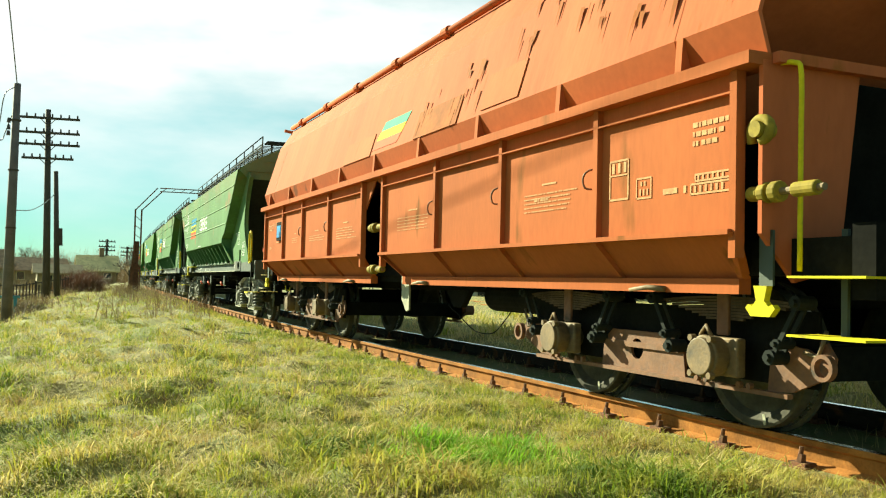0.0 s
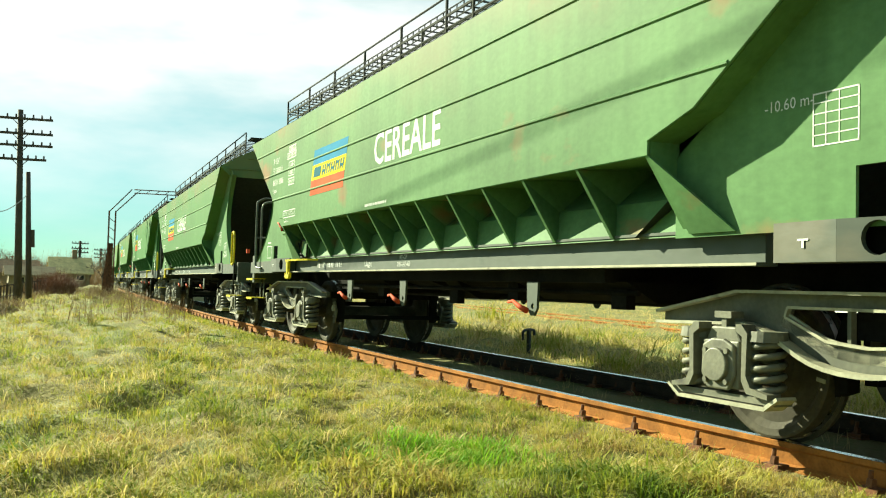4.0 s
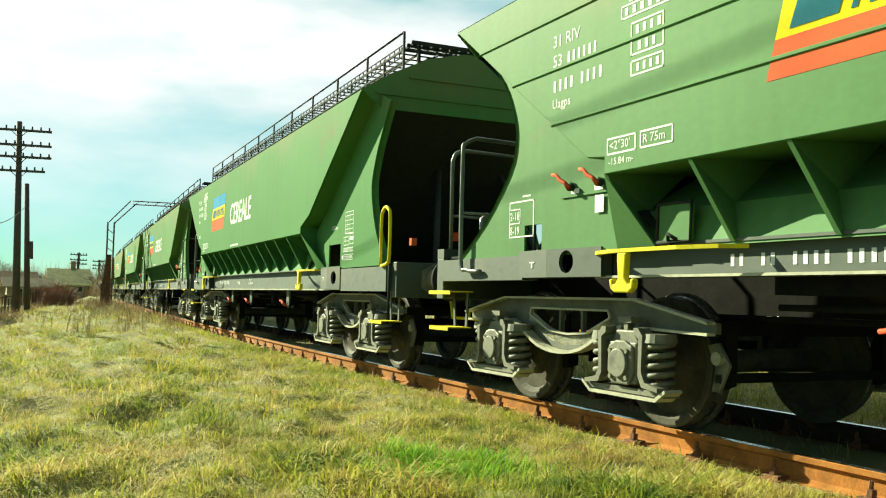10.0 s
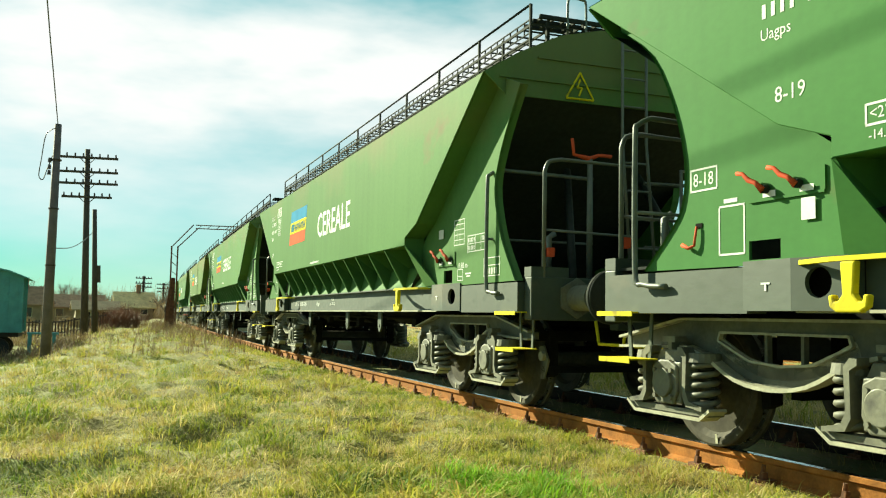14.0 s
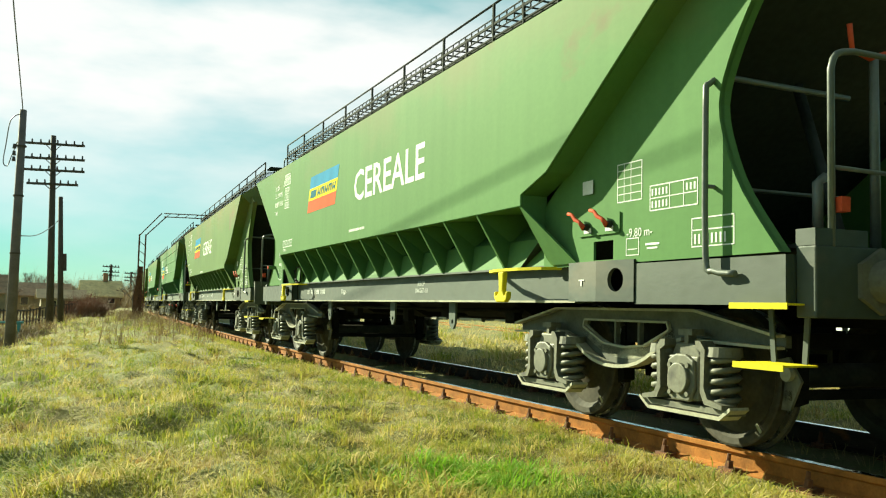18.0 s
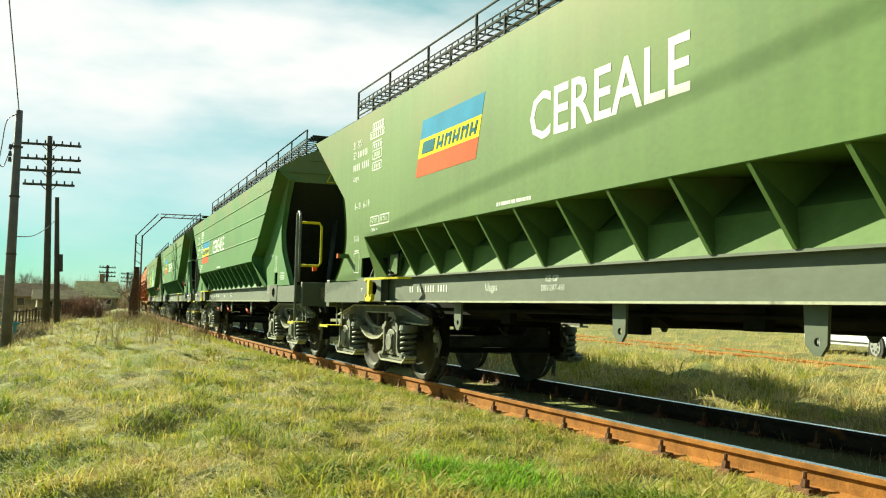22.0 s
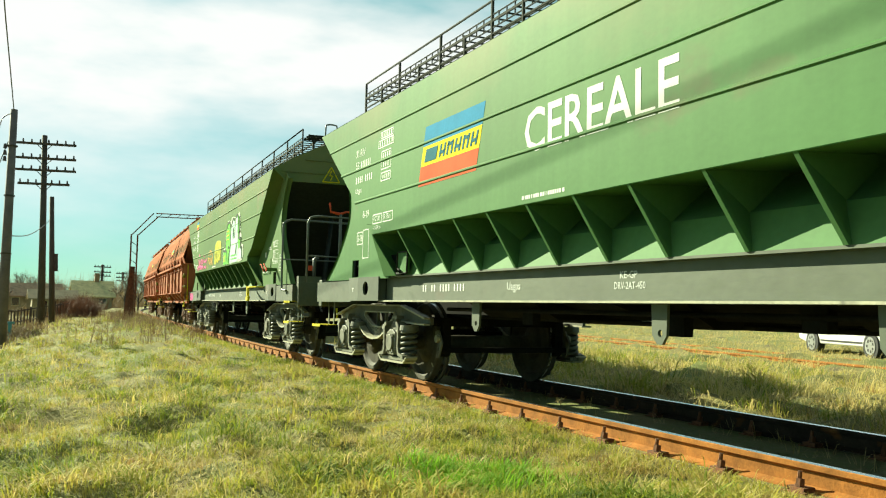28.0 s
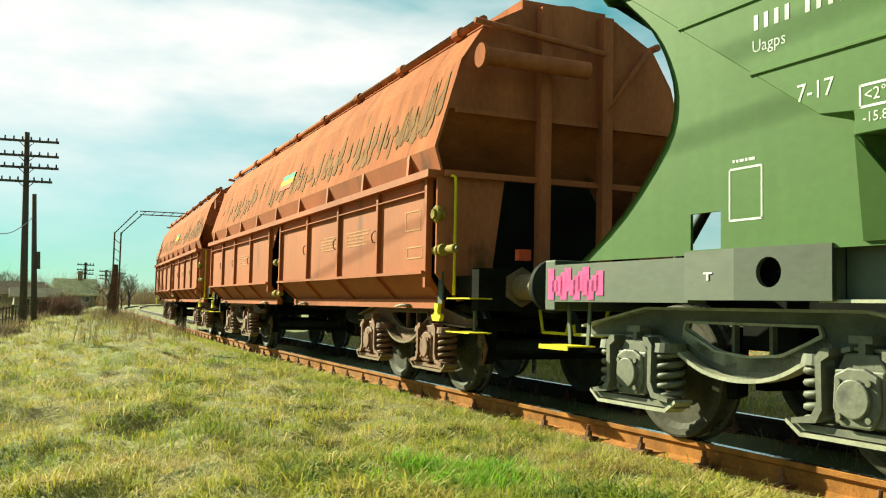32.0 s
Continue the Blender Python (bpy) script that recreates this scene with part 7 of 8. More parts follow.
specs = (
    ("B", "loop", "platform", WORN, 0.0, (2.92, 2.60, 1.35, 0.58), (0.70, 2.16, 1.7, 0.34), "2-18", (), 10.6, "patched green grain hopper wagon with beaded walls and yellow hoop rails"),
    ("B", "loop", "platform", GREEN, 15.84, (2.91, 2.60, 1.35, 0.60), (0.78, 2.16, 1.75, 0.36), "9-17", (), 10.6, "green grain hopper wagon with beaded walls and a blue-yellow-red emblem"),
    ("F", "loop", "platform", FRESHG, 31.19, (2.95, 2.80, 1.35, 0.68), (1.09, 2.14, 1.83, 0.38), "8-18", ("8-19",), 9.8, "newer green smooth-walled grain hopper wagon with yellow hoop rails"),
    ("F", "platform", "plain", MIDG, 46.05, (2.70, 2.78, 1.40, 0.62), (0.45, 2.14, 2.1, 0.38), "6-18", ("6-19",), 9.8, "newer green smooth-walled grain hopper wagon with an end platform"),
    ("F", "platform", "plain", LIGHTG, 60.91, (2.43, 2.75, 1.47, 0.52), (0.27, 2.18, 2.38, 0.37), "8-18", (), 9.8, "light green smooth-walled grain hopper wagon with large white lettering"),
    ("F", "platform", "plain", OLIVE, 75.77, (2.60, 2.75, 1.40, 0.56), (0.40, 2.18, 1.9, 0.36), "3-16", ("6-18", "6-19"), 9.8, "olive green smooth-walled grain hopper wagon with thin white lettering"),
    ("B", "tall", "platform", GREEN, 91.12, (3.81, 2.52, 1.33, 0.58), (1.78, 2.10, 1.95, 0.33), "2-18", (), 10.6, "green grain hopper wagon with beaded walls and tall grab rails"),
    ("B", "platform", "plain", GREEN, 106.96, (2.91, 2.65, 1.30, 0.58), (0.92, 2.09, 1.86, 0.33), "8-18", ("8-19",), 10.6, "green grain hopper wagon with beaded walls and a railed end platform"),
    ("B", "platform", "plain", PALEG, 122.80, None, None, "", ("7-17",), 10.6, "green grain hopper wagon covered in bright sprayed graffiti"))
for i, (kind, lead, trail, paint, centre, flag, cer, code, dates, pivot, label) in enumerate(specs):
    g = marshal(green_hopper(kind, lead, trail, paint, i < 3, (i not in (0, 1, 6), i < 7), OLDFRAME if i > 4 else FRAME), label, centre, pivot)
    green_marks(g, kind, flag, cer, code, dates, 20 + i)
    if i == 8:
        graffiti(g)
        stripe_flag(g, 4.28, 3.08, 0.42, 0.20, X, 0.05, False)
SMEAR = material("brown_brushed_smears", (0.19, 0.088, 0.034), 0.85, var=0.35, scale=5, fine=30, spec=0.05, stretch=(1, 2.0, 0.5))
for i, c in enumerate((137.99, 152.53)):
    b = marshal(orange_hopper(False, ORANGE, SCRAPED), "rust-brown side-discharge hopper wagon with scraped sheets, on coil-sprung bogies", c, 9.0)
    for y in (3.4, -2.2, -3.3):
        bars("faded_notice", notice(y, 1.72, 0.8, 5, rnd_a), -1.464, FADED, b, "faded cream notice too small to read", "stuff")
    bars("load_table", outline(-5.25, -5.65, 1.62, 1.82) + outline(-5.3, -5.7, 1.34, 1.46), -1.464, FADED, b)
    rs = random.Random(60 + i)
    for y0, y1, dense in ((-5.9, -4.0, 34), (-4.0, -1.2, 26), (-1.2, 1.6, 20), (1.8, 5.6, 24)):
        bm = bmesh.new()
        for k in range(dense):
            yy, zz = rs.uniform(y0, y1), rs.uniform(2.46, 2.75)
            hh, ww = rs.uniform(0.08, 0.34) * (1.3 if y1 < -3 else 1.0), rs.uniform(0.07, 0.20)
            pts = [(yy - 0.5 * ww, zz + 0.04), (yy - 0.2 * ww, zz - 0.02), (yy + 0.4 * ww, zz), (yy + 0.5 * ww, zz + 0.3 * hh), (yy + 0.3 * ww - 0.03, zz + hh), (yy + 0.1 * ww - 0.03, zz + hh * 1.08), (yy - 0.3 * ww, zz + 0.6 * hh)]
            bm.faces.new([bm.verts.new((-1.50 + (q - 2.38) * 0.299 - 0.004 - 0.0002 * k, p, q)) for p, q in pts])
        bmesh.ops.recalc_face_normals(bm, faces=bm.faces)
        tagged(part("scrape_mark", bm, SMEAR, b), "dark brown brushed smears over old paint", kind="stuff")
    stripe_flag(b, 0.4, 2.90, 0.75, 0.24, -1.358, 0.1, False, 0.299, FLAG_G)


# ---- beside the line ----
TIMBER = material("weathered_pole_timber", (0.0585, 0.0429, 0.0351), 0.85, var=0.3, scale=4, fine=40, bump=0.3, stretch=(6, 6, 1))
CONCRETE = material("stained_pole_concrete", (0.125, 0.101, 0.101), 0.85, var=0.25, scale=3, fine=30, bump=0.2)
GLASSY = material("brown_porcelain_insulator", (0.0468, 0.0273, 0.0195), 0.3)
WIRE = material("dull_wire", (0.039, 0.039, 0.039), 0.5)
LATTICE = material("rusted_lattice_steel", (0.125, 0.0507, 0.0273), 0.85, var=0.3, scale=8, bump=0.3)
ROOF = material("ochre_brown_roof_tiles", (0.48, 0.40, 0.18), 0.85, var=0.25, scale=2, fine=12, bump=0.4)
ROOF2 = material("dull_brown_roof", (0.28, 0.18, 0.10), 0.85, var=0.25, scale=2, fine=12, bump=0.4)
PLASTER = material("dirty_ochre_plaster", (0.281, 0.218, 0.125), 0.9, var=0.2, scale=1.5)
BEIGE = material("pale_yellow_plaster", (0.484, 0.437, 0.281), 0.9, var=0.15, scale=1)
PANE = material("dark_window_glass", (0.0156, 0.0195, 0.0234), 0.1)
TEAL = material("faded_turquoise_boards", (0.101, 0.296, 0.281), 0.7, var=0.2, scale=3, fine=30, bump=0.15, dirt=(0.0936, 0.125, 0.101), dirt_amount=0.1)
CARW = material("white_car_paint", (0.624, 0.624, 0.616), 0.25, var=0.02)
CARG = material("car_glass", (0.0234, 0.0312, 0.039), 0.08)
RUBBER = material("car_tyre_rubber", (0.0156, 0.0156, 0.0156), 0.8)
ALLOY = material("car_alloy", (0.429, 0.429, 0.437), 0.35, metal=0.9, var=0.05)


def telegraph_pole(x, y, height, arms, tilt, s=1.0, top=0.0):
    """A timber pole with crossarms; arms are (height, half width, insulators)."""
    z = ground_z(x, y)
    w = thing("telegraph_pole", "dark timber telegraph pole with crossarms and insulators", "pole", "telegraph poles")
    w.matrix_world = pose(x, y, z, 0, tilt, 0)
    bm = bmesh.new()
    tube(bm, [(0, 0, -0.3), (0, 0, height * 0.5), (0, 0, height)], [0.17 * s, 0.14 * s, 0.11 * s], 12)
    part("shaft", bm, TIMBER, w)
    for zz, hw, n in arms:
        bm = bmesh.new()
        box(bm, -hw, hw, -0.17 * s, -0.09 * s, zz - 0.05 * s, zz + 0.05 * s)
        a = part("crossarm", bm, TIMBER, w)
        bm = bmesh.new()
        for sg in (-1, 1):
            tube(bm, [(sg * 0.30 * s, -0.13 * s, zz - 0.04), (0, -0.12 * s, zz - 0.34 * s)], 0.018 * s, 5)
        part("arm_brace", bm, TIMBER, a)
        for i in range(n):
            u = -hw + 0.10 * s + (2 * hw - 0.2 * s) * i / (n - 1)
            if abs(u) < 0.14 * s:
                continue
            bm = bmesh.new()
            bmesh.ops.create_cone(bm, cap_ends=True, segments=8, radius1=0.042 * s, radius2=0.03 * s, depth=0.15 * s, matrix=pose(u, -0.13 * s, zz + 0.12 * s))
            part("insulator", bm, GLASSY, a)
    return w


telegraph_pole(0.52, 43.0, 8.5, ((8.10, 1.30, 8), (7.45, 1.30, 8), (6.93, 1.30, 8), (6.32, 1.05, 7)), -1.5)
telegraph_pole(10.2, 150.0, 7.4, ((7.0, 1.25, 6), (6.2, 1.25, 6), (5.6, 1.25, 6), (4.6, 1.35, 6)), 0.6, 1.5)
telegraph_pole(20.4, 230.0, 8.8, ((8.4, 1.6, 6), (7.4, 1.6, 6), (6.6, 1.5, 6)), 0.4, 2.0)
telegraph_pole(30.5, 300.0, 10.0, ((9.2, 2.0, 6), (8.2, 2.0, 6)), 0.4, 2.4)

w = thing("utility_pole", "tall slender stained concrete pole carrying a service cable", "pole")
w.matrix_world = pose(-0.61, 25.6, ground_z(-0.61, 25.6) - 0.1, 0, 0.3, 0)
bm = bmesh.new()
tube(bm, [(0, 0, -0.2), (0, 0, 3.2), (0, 0, 6.36)], [0.135, 0.115, 0.085], 10)
part("shaft", bm, CONCRETE, w)
for zz in (2.6, 4.1, 5.4):
    bm = bmesh.new()
    bmesh.ops.create_cone(bm, cap_ends=True, segments=12, radius1=0.132, radius2=0.132, depth=0.04, matrix=pose(0, 0, zz))
    part("band", bm, TIMBER, w)
bm = bmesh.new()
tube(bm, curve_pts([(-0.05, -0.05, 6.25), (-0.28, -0.05, 6.05), (-0.36, -0.05, 5.4), (-0.40, -0.05, 4.95), (-0.30, -0.05, 4.85), (-0.22, -0.05, 5.1), (-0.10, -0.05, 5.5)], 4), 0.014, 5)
part("cable_loop", bm, WIRE, w)
for zz in (5.38, 5.2, 5.05):
    bm = bmesh.new()
    bmesh.ops.create_cone(bm, cap_ends=True, segments=8, radius1=0.05, radius2=0.035, depth=0.12, matrix=pose(-0.16, -0.05, zz))
    part("insulator", bm, GLASSY, w)
w = thing("service_cable", "thin black overhead service cable", "cable")
bm = bmesh.new()
tube(bm, curve_pts([(-0.58, 25.6, 5.74), (-0.68, 20.5, 6.45), (-0.78, 15.0, 7.0), (-1.2, 5.0, 8.2), (-2.0, -8.0, 9.5)], 6), 0.014, 5)
part("strand", bm, WIRE, w)
w = thing("stub_pole", "short leaning timber pole with a cable", "pole")
w.matrix_world = pose(1.0, 45.0, ground_z(1.0, 45.0), 0, -2.5, 0)
bm = bmesh.new()
tube(bm, [(0, 0, -0.2), (0, 0, 5.95)], [0.14, 0.10], 10)
part("shaft", bm, TIMBER, w)
bm = bmesh.new()
box(bm, 0.08, 0.26, -0.1, 0.1, 1.3 + 1.2, 2.1 + 1.2)
part("switch_box", bm, TIMBER, w)
bm = bmesh.new()
tube(bm, curve_pts([(-0.05, 0, 4.9), (-0.5, -4, 4.2), (-1.0, -10, 3.5), (-1.45, -19.0, 2.9)], 5), 0.016, 5)
part("cable", bm, WIRE, w)

# loading gauge over the line
gx, gh = Vector((7.525, 43.4, 0)), 0.12
w = thing("loading_gauge", "rusted steel loading gauge frame over the track", "loading gauge")
w.matrix_world = pose(gx.x, gx.y, ground_z(gx.x - 3, gx.y), 0, 0, -math.degrees(gh))
for sx in (-1, 1):
    for d in (-0.14, 0.14):
        bm = bmesh.new()
        box(bm, sx * (3.22 + d) - 0.035, sx * (3.22 + d) + 0.035, -0.04, 0.04, -0.3, 4.0)
        part("mast_leg", bm, LATTICE, w)
        bm = bmesh.new()
        tube(bm, [(sx * (3.22 + d), 0, 3.95), (sx * (2.3 + d * 0.7), 0, 4.95 + d * 0.6)], 0.028, 6)
        part("knee_brace", bm, LATTICE, w)
    for k in range(9):
        bm = bmesh.new()
        tube(bm, [(sx * 3.08, 0, 0.1 + 0.42 * k), (sx * 3.36, 0, 0.31 + 0.42 * k)], 0.016, 5)
        part("lacing_bar", bm, LATTICE, w)
    bm = bmesh.new()
    prism(bm, [(sx * 3.62, -0.3), (sx * 3.12, -0.3), (sx * 3.14, 2.5), (sx * 3.36, 2.5)], "y", 0.045, 0.075)
    part("mast_stay", bm, LATTICE, w)
for zz in (4.87, 5.03):
    bm = bmesh.new()
    tube(bm, [(-2.3, 0, zz), (2.3, 0, zz)], 0.026, 6)
    part("beam", bm, LATTICE, w)
for k in range(11):
    bm = bmesh.new()
    tube(bm, [(-2.2 + 0.42 * k, 0, 4.87), (-2.0 + 0.42 * k, 0, 5.03)], 0.014, 5)
    part("lacing_bar", bm, LATTICE, w)


def house(x, y, wide, deep, wall, ridge, roof, turn=0, chimney=True, label="low plastered house with an ochre tiled roof"):
    w = thing("house", label, "house", "houses behind the line")
    w.matrix_world = pose(x, y, ground_z(x, y), 0, 0, turn)
    bm = bmesh.new()
    box(bm, -wide / 2, wide / 2, -deep / 2, deep / 2, -0.3, wall)
    prism(bm, [(-deep / 2, wall), (deep / 2, wall), (0, ridge - 0.1)], "x", -wide / 2, wide / 2)
    part("wall", bm, PLASTER, w)
    bm = bmesh.new()
    o = 0.4
    for sg in (-1, 1):
        prism(bm, [(sg * (deep / 2 + o), wall - 0.15), (0, ridge), (0, ridge - 0.12), (sg * (deep / 2 + o), wall - 0.27)], "x", -wide / 2 - o, wide / 2 + o)
    r = part("roof", bm, roof, w)
    if chimney:
        bm = bmesh.new()
        box(bm, 0.2, 0.75, -0.3, 0.25, ridge - 0.6, ridge + 0.9)
        part("chimney", bm, ROOF2, r)
    n = max(2, int(wide / 2.2))
    for i in range(n):
        u = -wide / 2 + wide * (i + 0.5) / n
        bm = bmesh.new()
        box(bm, u - 0.45, u + 0.45, -deep / 2 - 0.03, -deep / 2, 0.9, min(wall - 0.3, 2.0))
        win = part("window", bm, BEIGE, w)
        bm = bmesh.new()
        box(bm, u - 0.38, u + 0.38, -deep / 2 - 0.045, -deep / 2 - 0.03, 0.97, min(wall - 0.37, 1.93))
        part("pane", bm, PANE, win)
    return w


house(6.65, 112.0, 3.9, 6.0, 1.9, 3.6, ROOF)
house(0.0, 118.0, 6.5, 5.0, 2.2, 3.6, ROOF2, 4, False, "low house with a dull brown roof behind a fence")
house(-5.2, 105.0, 5.0, 5.0, 2.4, 4.2, ROOF2, -8, True, "low house with a dull brown gabled roof")
house(2.0, 92.0, 3.6, 2.6, 1.9, 2.6, PLASTER, 3, False, "small pale shed with a flat pitched roof")

# long low building behind the far siding
w = thing("station_shed", "long low pale yellow building with dark doorways", "building")
w.matrix_world = pose(47.0, 52.0, -0.15, 0, 0, 133)
bm = bmesh.new()
box(bm, -26, 26, -3.0, 3.0, -0.3, 3.4)
part("wall", bm, BEIGE, w)
bm = bmesh.new()
prism(bm, [(-3.5, 3.4), (3.5, 3.4), (0, 4.8)], "x", -26.5, 26.5)
part("roof", bm, ROOF2, w)
for i in range(17):
    for sg in (-1, 1):
        bm = bmesh.new()
        box(bm, -24 + i * 3.0 - 0.55, -24 + i * 3.0 + 0.55, sg * 3.0, sg * 3.05, 0.1, 2.3)
        part("doorway" if i % 3 == 0 else "window", bm, PANE, w)

# old turquoise works hut on wheels
w = thing("works_hut", "faded turquoise wooden hut on small wheels with an arched roof", "hut")
w.matrix_world = pose(-1.55, 33.0, 0.0, 0, 0, 0)
gz = ground_z(-3.5, 33)
bm = bmesh.new()
prism(bm, [(-4.4, 0.10), (0.0, 0.10), (0.0, 1.95), (-0.5, 2.14), (-1.3, 2.28), (-2.2, 2.33), (-3.1, 2.28), (-3.9, 2.14), (-4.4, 1.95)], "y", 0.0, 3.0)
body = part("body", bm, TEAL, w)
for i in range(15):
    bm = bmesh.new()
    box(bm, -4.35 + 0.3 * i - 0.012, -4.35 + 0.3 * i + 0.012, -0.012, 0.0, 0.12, 1.95)
    part("batten", bm, TEAL, body)
for i in range(10):
    bm = bmesh.new()
    box(bm, 0.0, 0.012, 0.15 + 0.3 * i - 0.012, 0.15 + 0.3 * i + 0.012, 0.12, 1.93)
    part("batten", bm, TEAL, body)
bm = bmesh.new()
prism(bm, [(-4.55, 1.93), (-3.95, 2.17), (-3.1, 2.33), (-2.2, 2.38), (-1.3, 2.33), (-0.45, 2.17), (0.15, 1.93), (0.12, 1.90), (-0.5, 2.13), (-1.3, 2.27), (-2.2, 2.32), (-3.1, 2.27), (-3.9, 2.13), (-4.52, 1.90)], "y", -0.15, 3.15)
part("roof", bm, TEAL, w)
bm = bmesh.new()
box(bm, -4.3, -0.1, 0.2, 2.8, -0.05, 0.10)
part("chassis", bm, TIMBER, w)
for xx in (-3.7, -0.7):
    for yy in (0.3, 2.7):
        bm = bmesh.new()
        rod(bm, yy - 0.09, yy + 0.09, xx, gz + 0.34, 0.34, 20)
        part("wheel", bm, RUBBER, w)
bm = bmesh.new()
tube(bm, [(-3.6, 1.5, 2.3), (-3.6, 1.5, 3.0)], 0.06, 8)
part("stove_pipe", bm, TIMBER, w)
w = thing("turquoise_bench", "turquoise painted wooden bench beside the hut", "bench")
w.matrix_world = pose(-1.15, 32.6, ground_z(-1.0, 32.6))
bm = bmesh.new()
box(bm, -0.2, 0.75, -0.25, 0.35, 0.70, 0.76)
part("top", bm, TEAL, w)
for xx in (-0.12, 0.62):
    for yy in (-0.2, 0.28):
        bm = bmesh.new()
        box(bm, xx - 0.05, xx + 0.05, yy - 0.04, yy + 0.04, -0.1, 0.70)
        part("leg", bm, TEAL, w)

# picket fence behind the bank
w = thing("picket_fence", "low dark weathered picket fence with posts", "fence")
a, b = Vector((-9.0, 44.0, 0)), Vector((2.4, 60.0, 0))
n = 70
for i in range(n + 1):
    p = a.lerp(b, i / n)
    z = ground_z(p.x, p.y)
    bm = bmesh.new()
    if i % 8 == 0:
        box(bm, p.x - 0.06, p.x + 0.06, p.y - 0.06, p.y + 0.06, z - 0.2, z + 1.25)
        part("post", bm, TIMBER, w)
    else:
        box(bm, p.x - 0.035, p.x + 0.035, p.y - 0.012, p.y + 0.012, z + 0.08, z + 1.05 + 0.05 * math.sin(i * 2.3))
        part("picket", bm, TIMBER, w)
bm = bmesh.new()
for hz in (0.35, 0.95):
    tube(bm, [(p.x, p.y, ground_z(p.x, p.y) + hz) for p in (a.lerp(b, k / 8) for k in range(9))], 0.035, 4)
part("rail", bm, TIMBER, w)


TWIG = material("grey_brown_twigs", (0.16, 0.125, 0.095), 0.9, var=0.2)


def bare_tree(x, y, height, seed, label="leafless spring tree with fine bare twigs", twig=0.012):
    rnd = random.Random(seed)
    w = thing("bare_tree", label, "tree", "bare trees")
    w.matrix_world = pose(x, y, ground_z(x, y) - 0.05)
    limbs, twigs = bmesh.new(), bmesh.new()
    def grow(p, d, length, r, level):
        q = p + d * length
        mid = p + d * length * 0.5 + Vector((rnd.uniform(-1, 1), rnd.uniform(-1, 1), 0)) * length * 0.05
        tube(limbs if level < 2 else twigs, [p, mid, q], [r, r * 0.85, r * 0.65], 6 if level < 2 else 3, False)
        if level >= 5:
            return
        for _ in range((3 if level < 4 else 2) if level else 5):
            nd = (d + Vector((rnd.uniform(-1, 1), rnd.uniform(-1, 1), rnd.uniform(-0.25, 0.6))) * 0.75).normalized()
            st = p.lerp(q, rnd.uniform(0.5, 1.0))
            grow(st, nd, length * rnd.uniform(0.55, 0.8), max(twig, r * 0.55), level + 1)
    grow(Vector((0, 0, 0)), Vector((0, 0, 1)), height * 0.34, height * 0.022, 0)
    part("trunk", limbs, TIMBER, w)
    part("crown", twigs, TWIG, w, "fine bare twigs")
    return w


for i, (x, y, hh) in enumerate(((1.2, 122, 6.2), (3.2, 126, 5.0), (-3.0, 115, 5.6), (12.0, 121, 6.4), (14.0, 124, 6.0), (10.2, 130, 5.0), (17.0, 150, 6.0), (-9, 118, 6.5), (-1.0, 128, 7.0), (-6, 125, 6.5), (9.2, 100, 4.2), (11.0, 104, 4.6))):
    bare_tree(x, y, hh, 40 + i, twig=0.011)


# far siding: two rusty rails sunk in dry grass
def siding(s):
    return Vector((12.9 + 0.16 * s + 0.0006 * s * s, s, 0)), math.atan(0.16 + 0.0012 * s)


for lat in (-0.75, 0.75):
    r = rail_mesh("siding_rail", siding, lat, -12, 80, 4.0, -0.03)
    tagged(r, "rust-brown rail of an overgrown siding", "rail", kind="structure")

# parked white saloon
w = thing("parked_car", "white saloon car parked on the dry grass", "car")
w.matrix_world = pose(19.3, 15.9, -0.14, 0, 0, -20.5)
prof = [(-2.25, 0.35), (-2.28, 0.62), (-2.15, 0.80), (-1.2, 0.93), (-0.55, 1.38), (0.55, 1.42), (1.35, 0.98), (2.05, 0.92), (2.22, 0.75), (2.25, 0.38), (1.75, 0.28), (-1.8, 0.28)]
bm = bmesh.new()
prism(bm, [(a, b) for a, b in prof], "x", -0.86, 0.86)
for v in bm.verts:
    if v.co.z > 1.0:
        v.co.x *= 0.78
body = bevel(part("body", bm, CARW, w), 0.06, 3)
for sx in (-1, 1):
    bm = bmesh.new()
    f = [(-1.0, 0.95), (-0.48, 1.32), (0.48, 1.35), (1.12, 0.98)]
    bm.faces.new([bm.verts.new((sx * (0.875 - 0.19 * (z - 0.93) / 0.45), y, z)) for y, z in f])
    part("side_window", bm, CARG, w)
    for y in (-1.42, 1.40):
        bm = bmesh.new()
        disc(bm, sx * 0.80, y, 0.32, 0.32, 0.2, 28)
        wh = part("wheel", bm, RUBBER, w)
        bm = bmesh.new()
        disc(bm, sx * 0.905, y, 0.32, 0.215, 0.02, 24)
        rim = part("rim", bm, ALLOY, wh)
        bm = bmesh.new()
        for k in range(7):
            c, s = math.cos(k * 0.9), math.sin(k * 0.9)
            box(bm, sx * 0.914, sx * 0.918, y + 0.13 * c - 0.03, y + 0.13 * c + 0.03, 0.32 + 0.13 * s - 0.03, 0.32 + 0.13 * s + 0.03)
        part("rim_slots", bm, RUBBER, wh)
    for y, m in ((-2.2, RED), (2.18, ALLOY)):
        bm = bmesh.new()
        box(bm, sx * 0.55, sx * 0.87, y - 0.05, y + 0.06, 0.66, 0.80)
        part("lamp", bm, m, w)
    bm = bmesh.new()
    box(bm, sx * 0.86, sx * 0.875, -1.0, 1.0, 0.36, 0.40)
    part("sill_trim", bm, RUBBER, w)
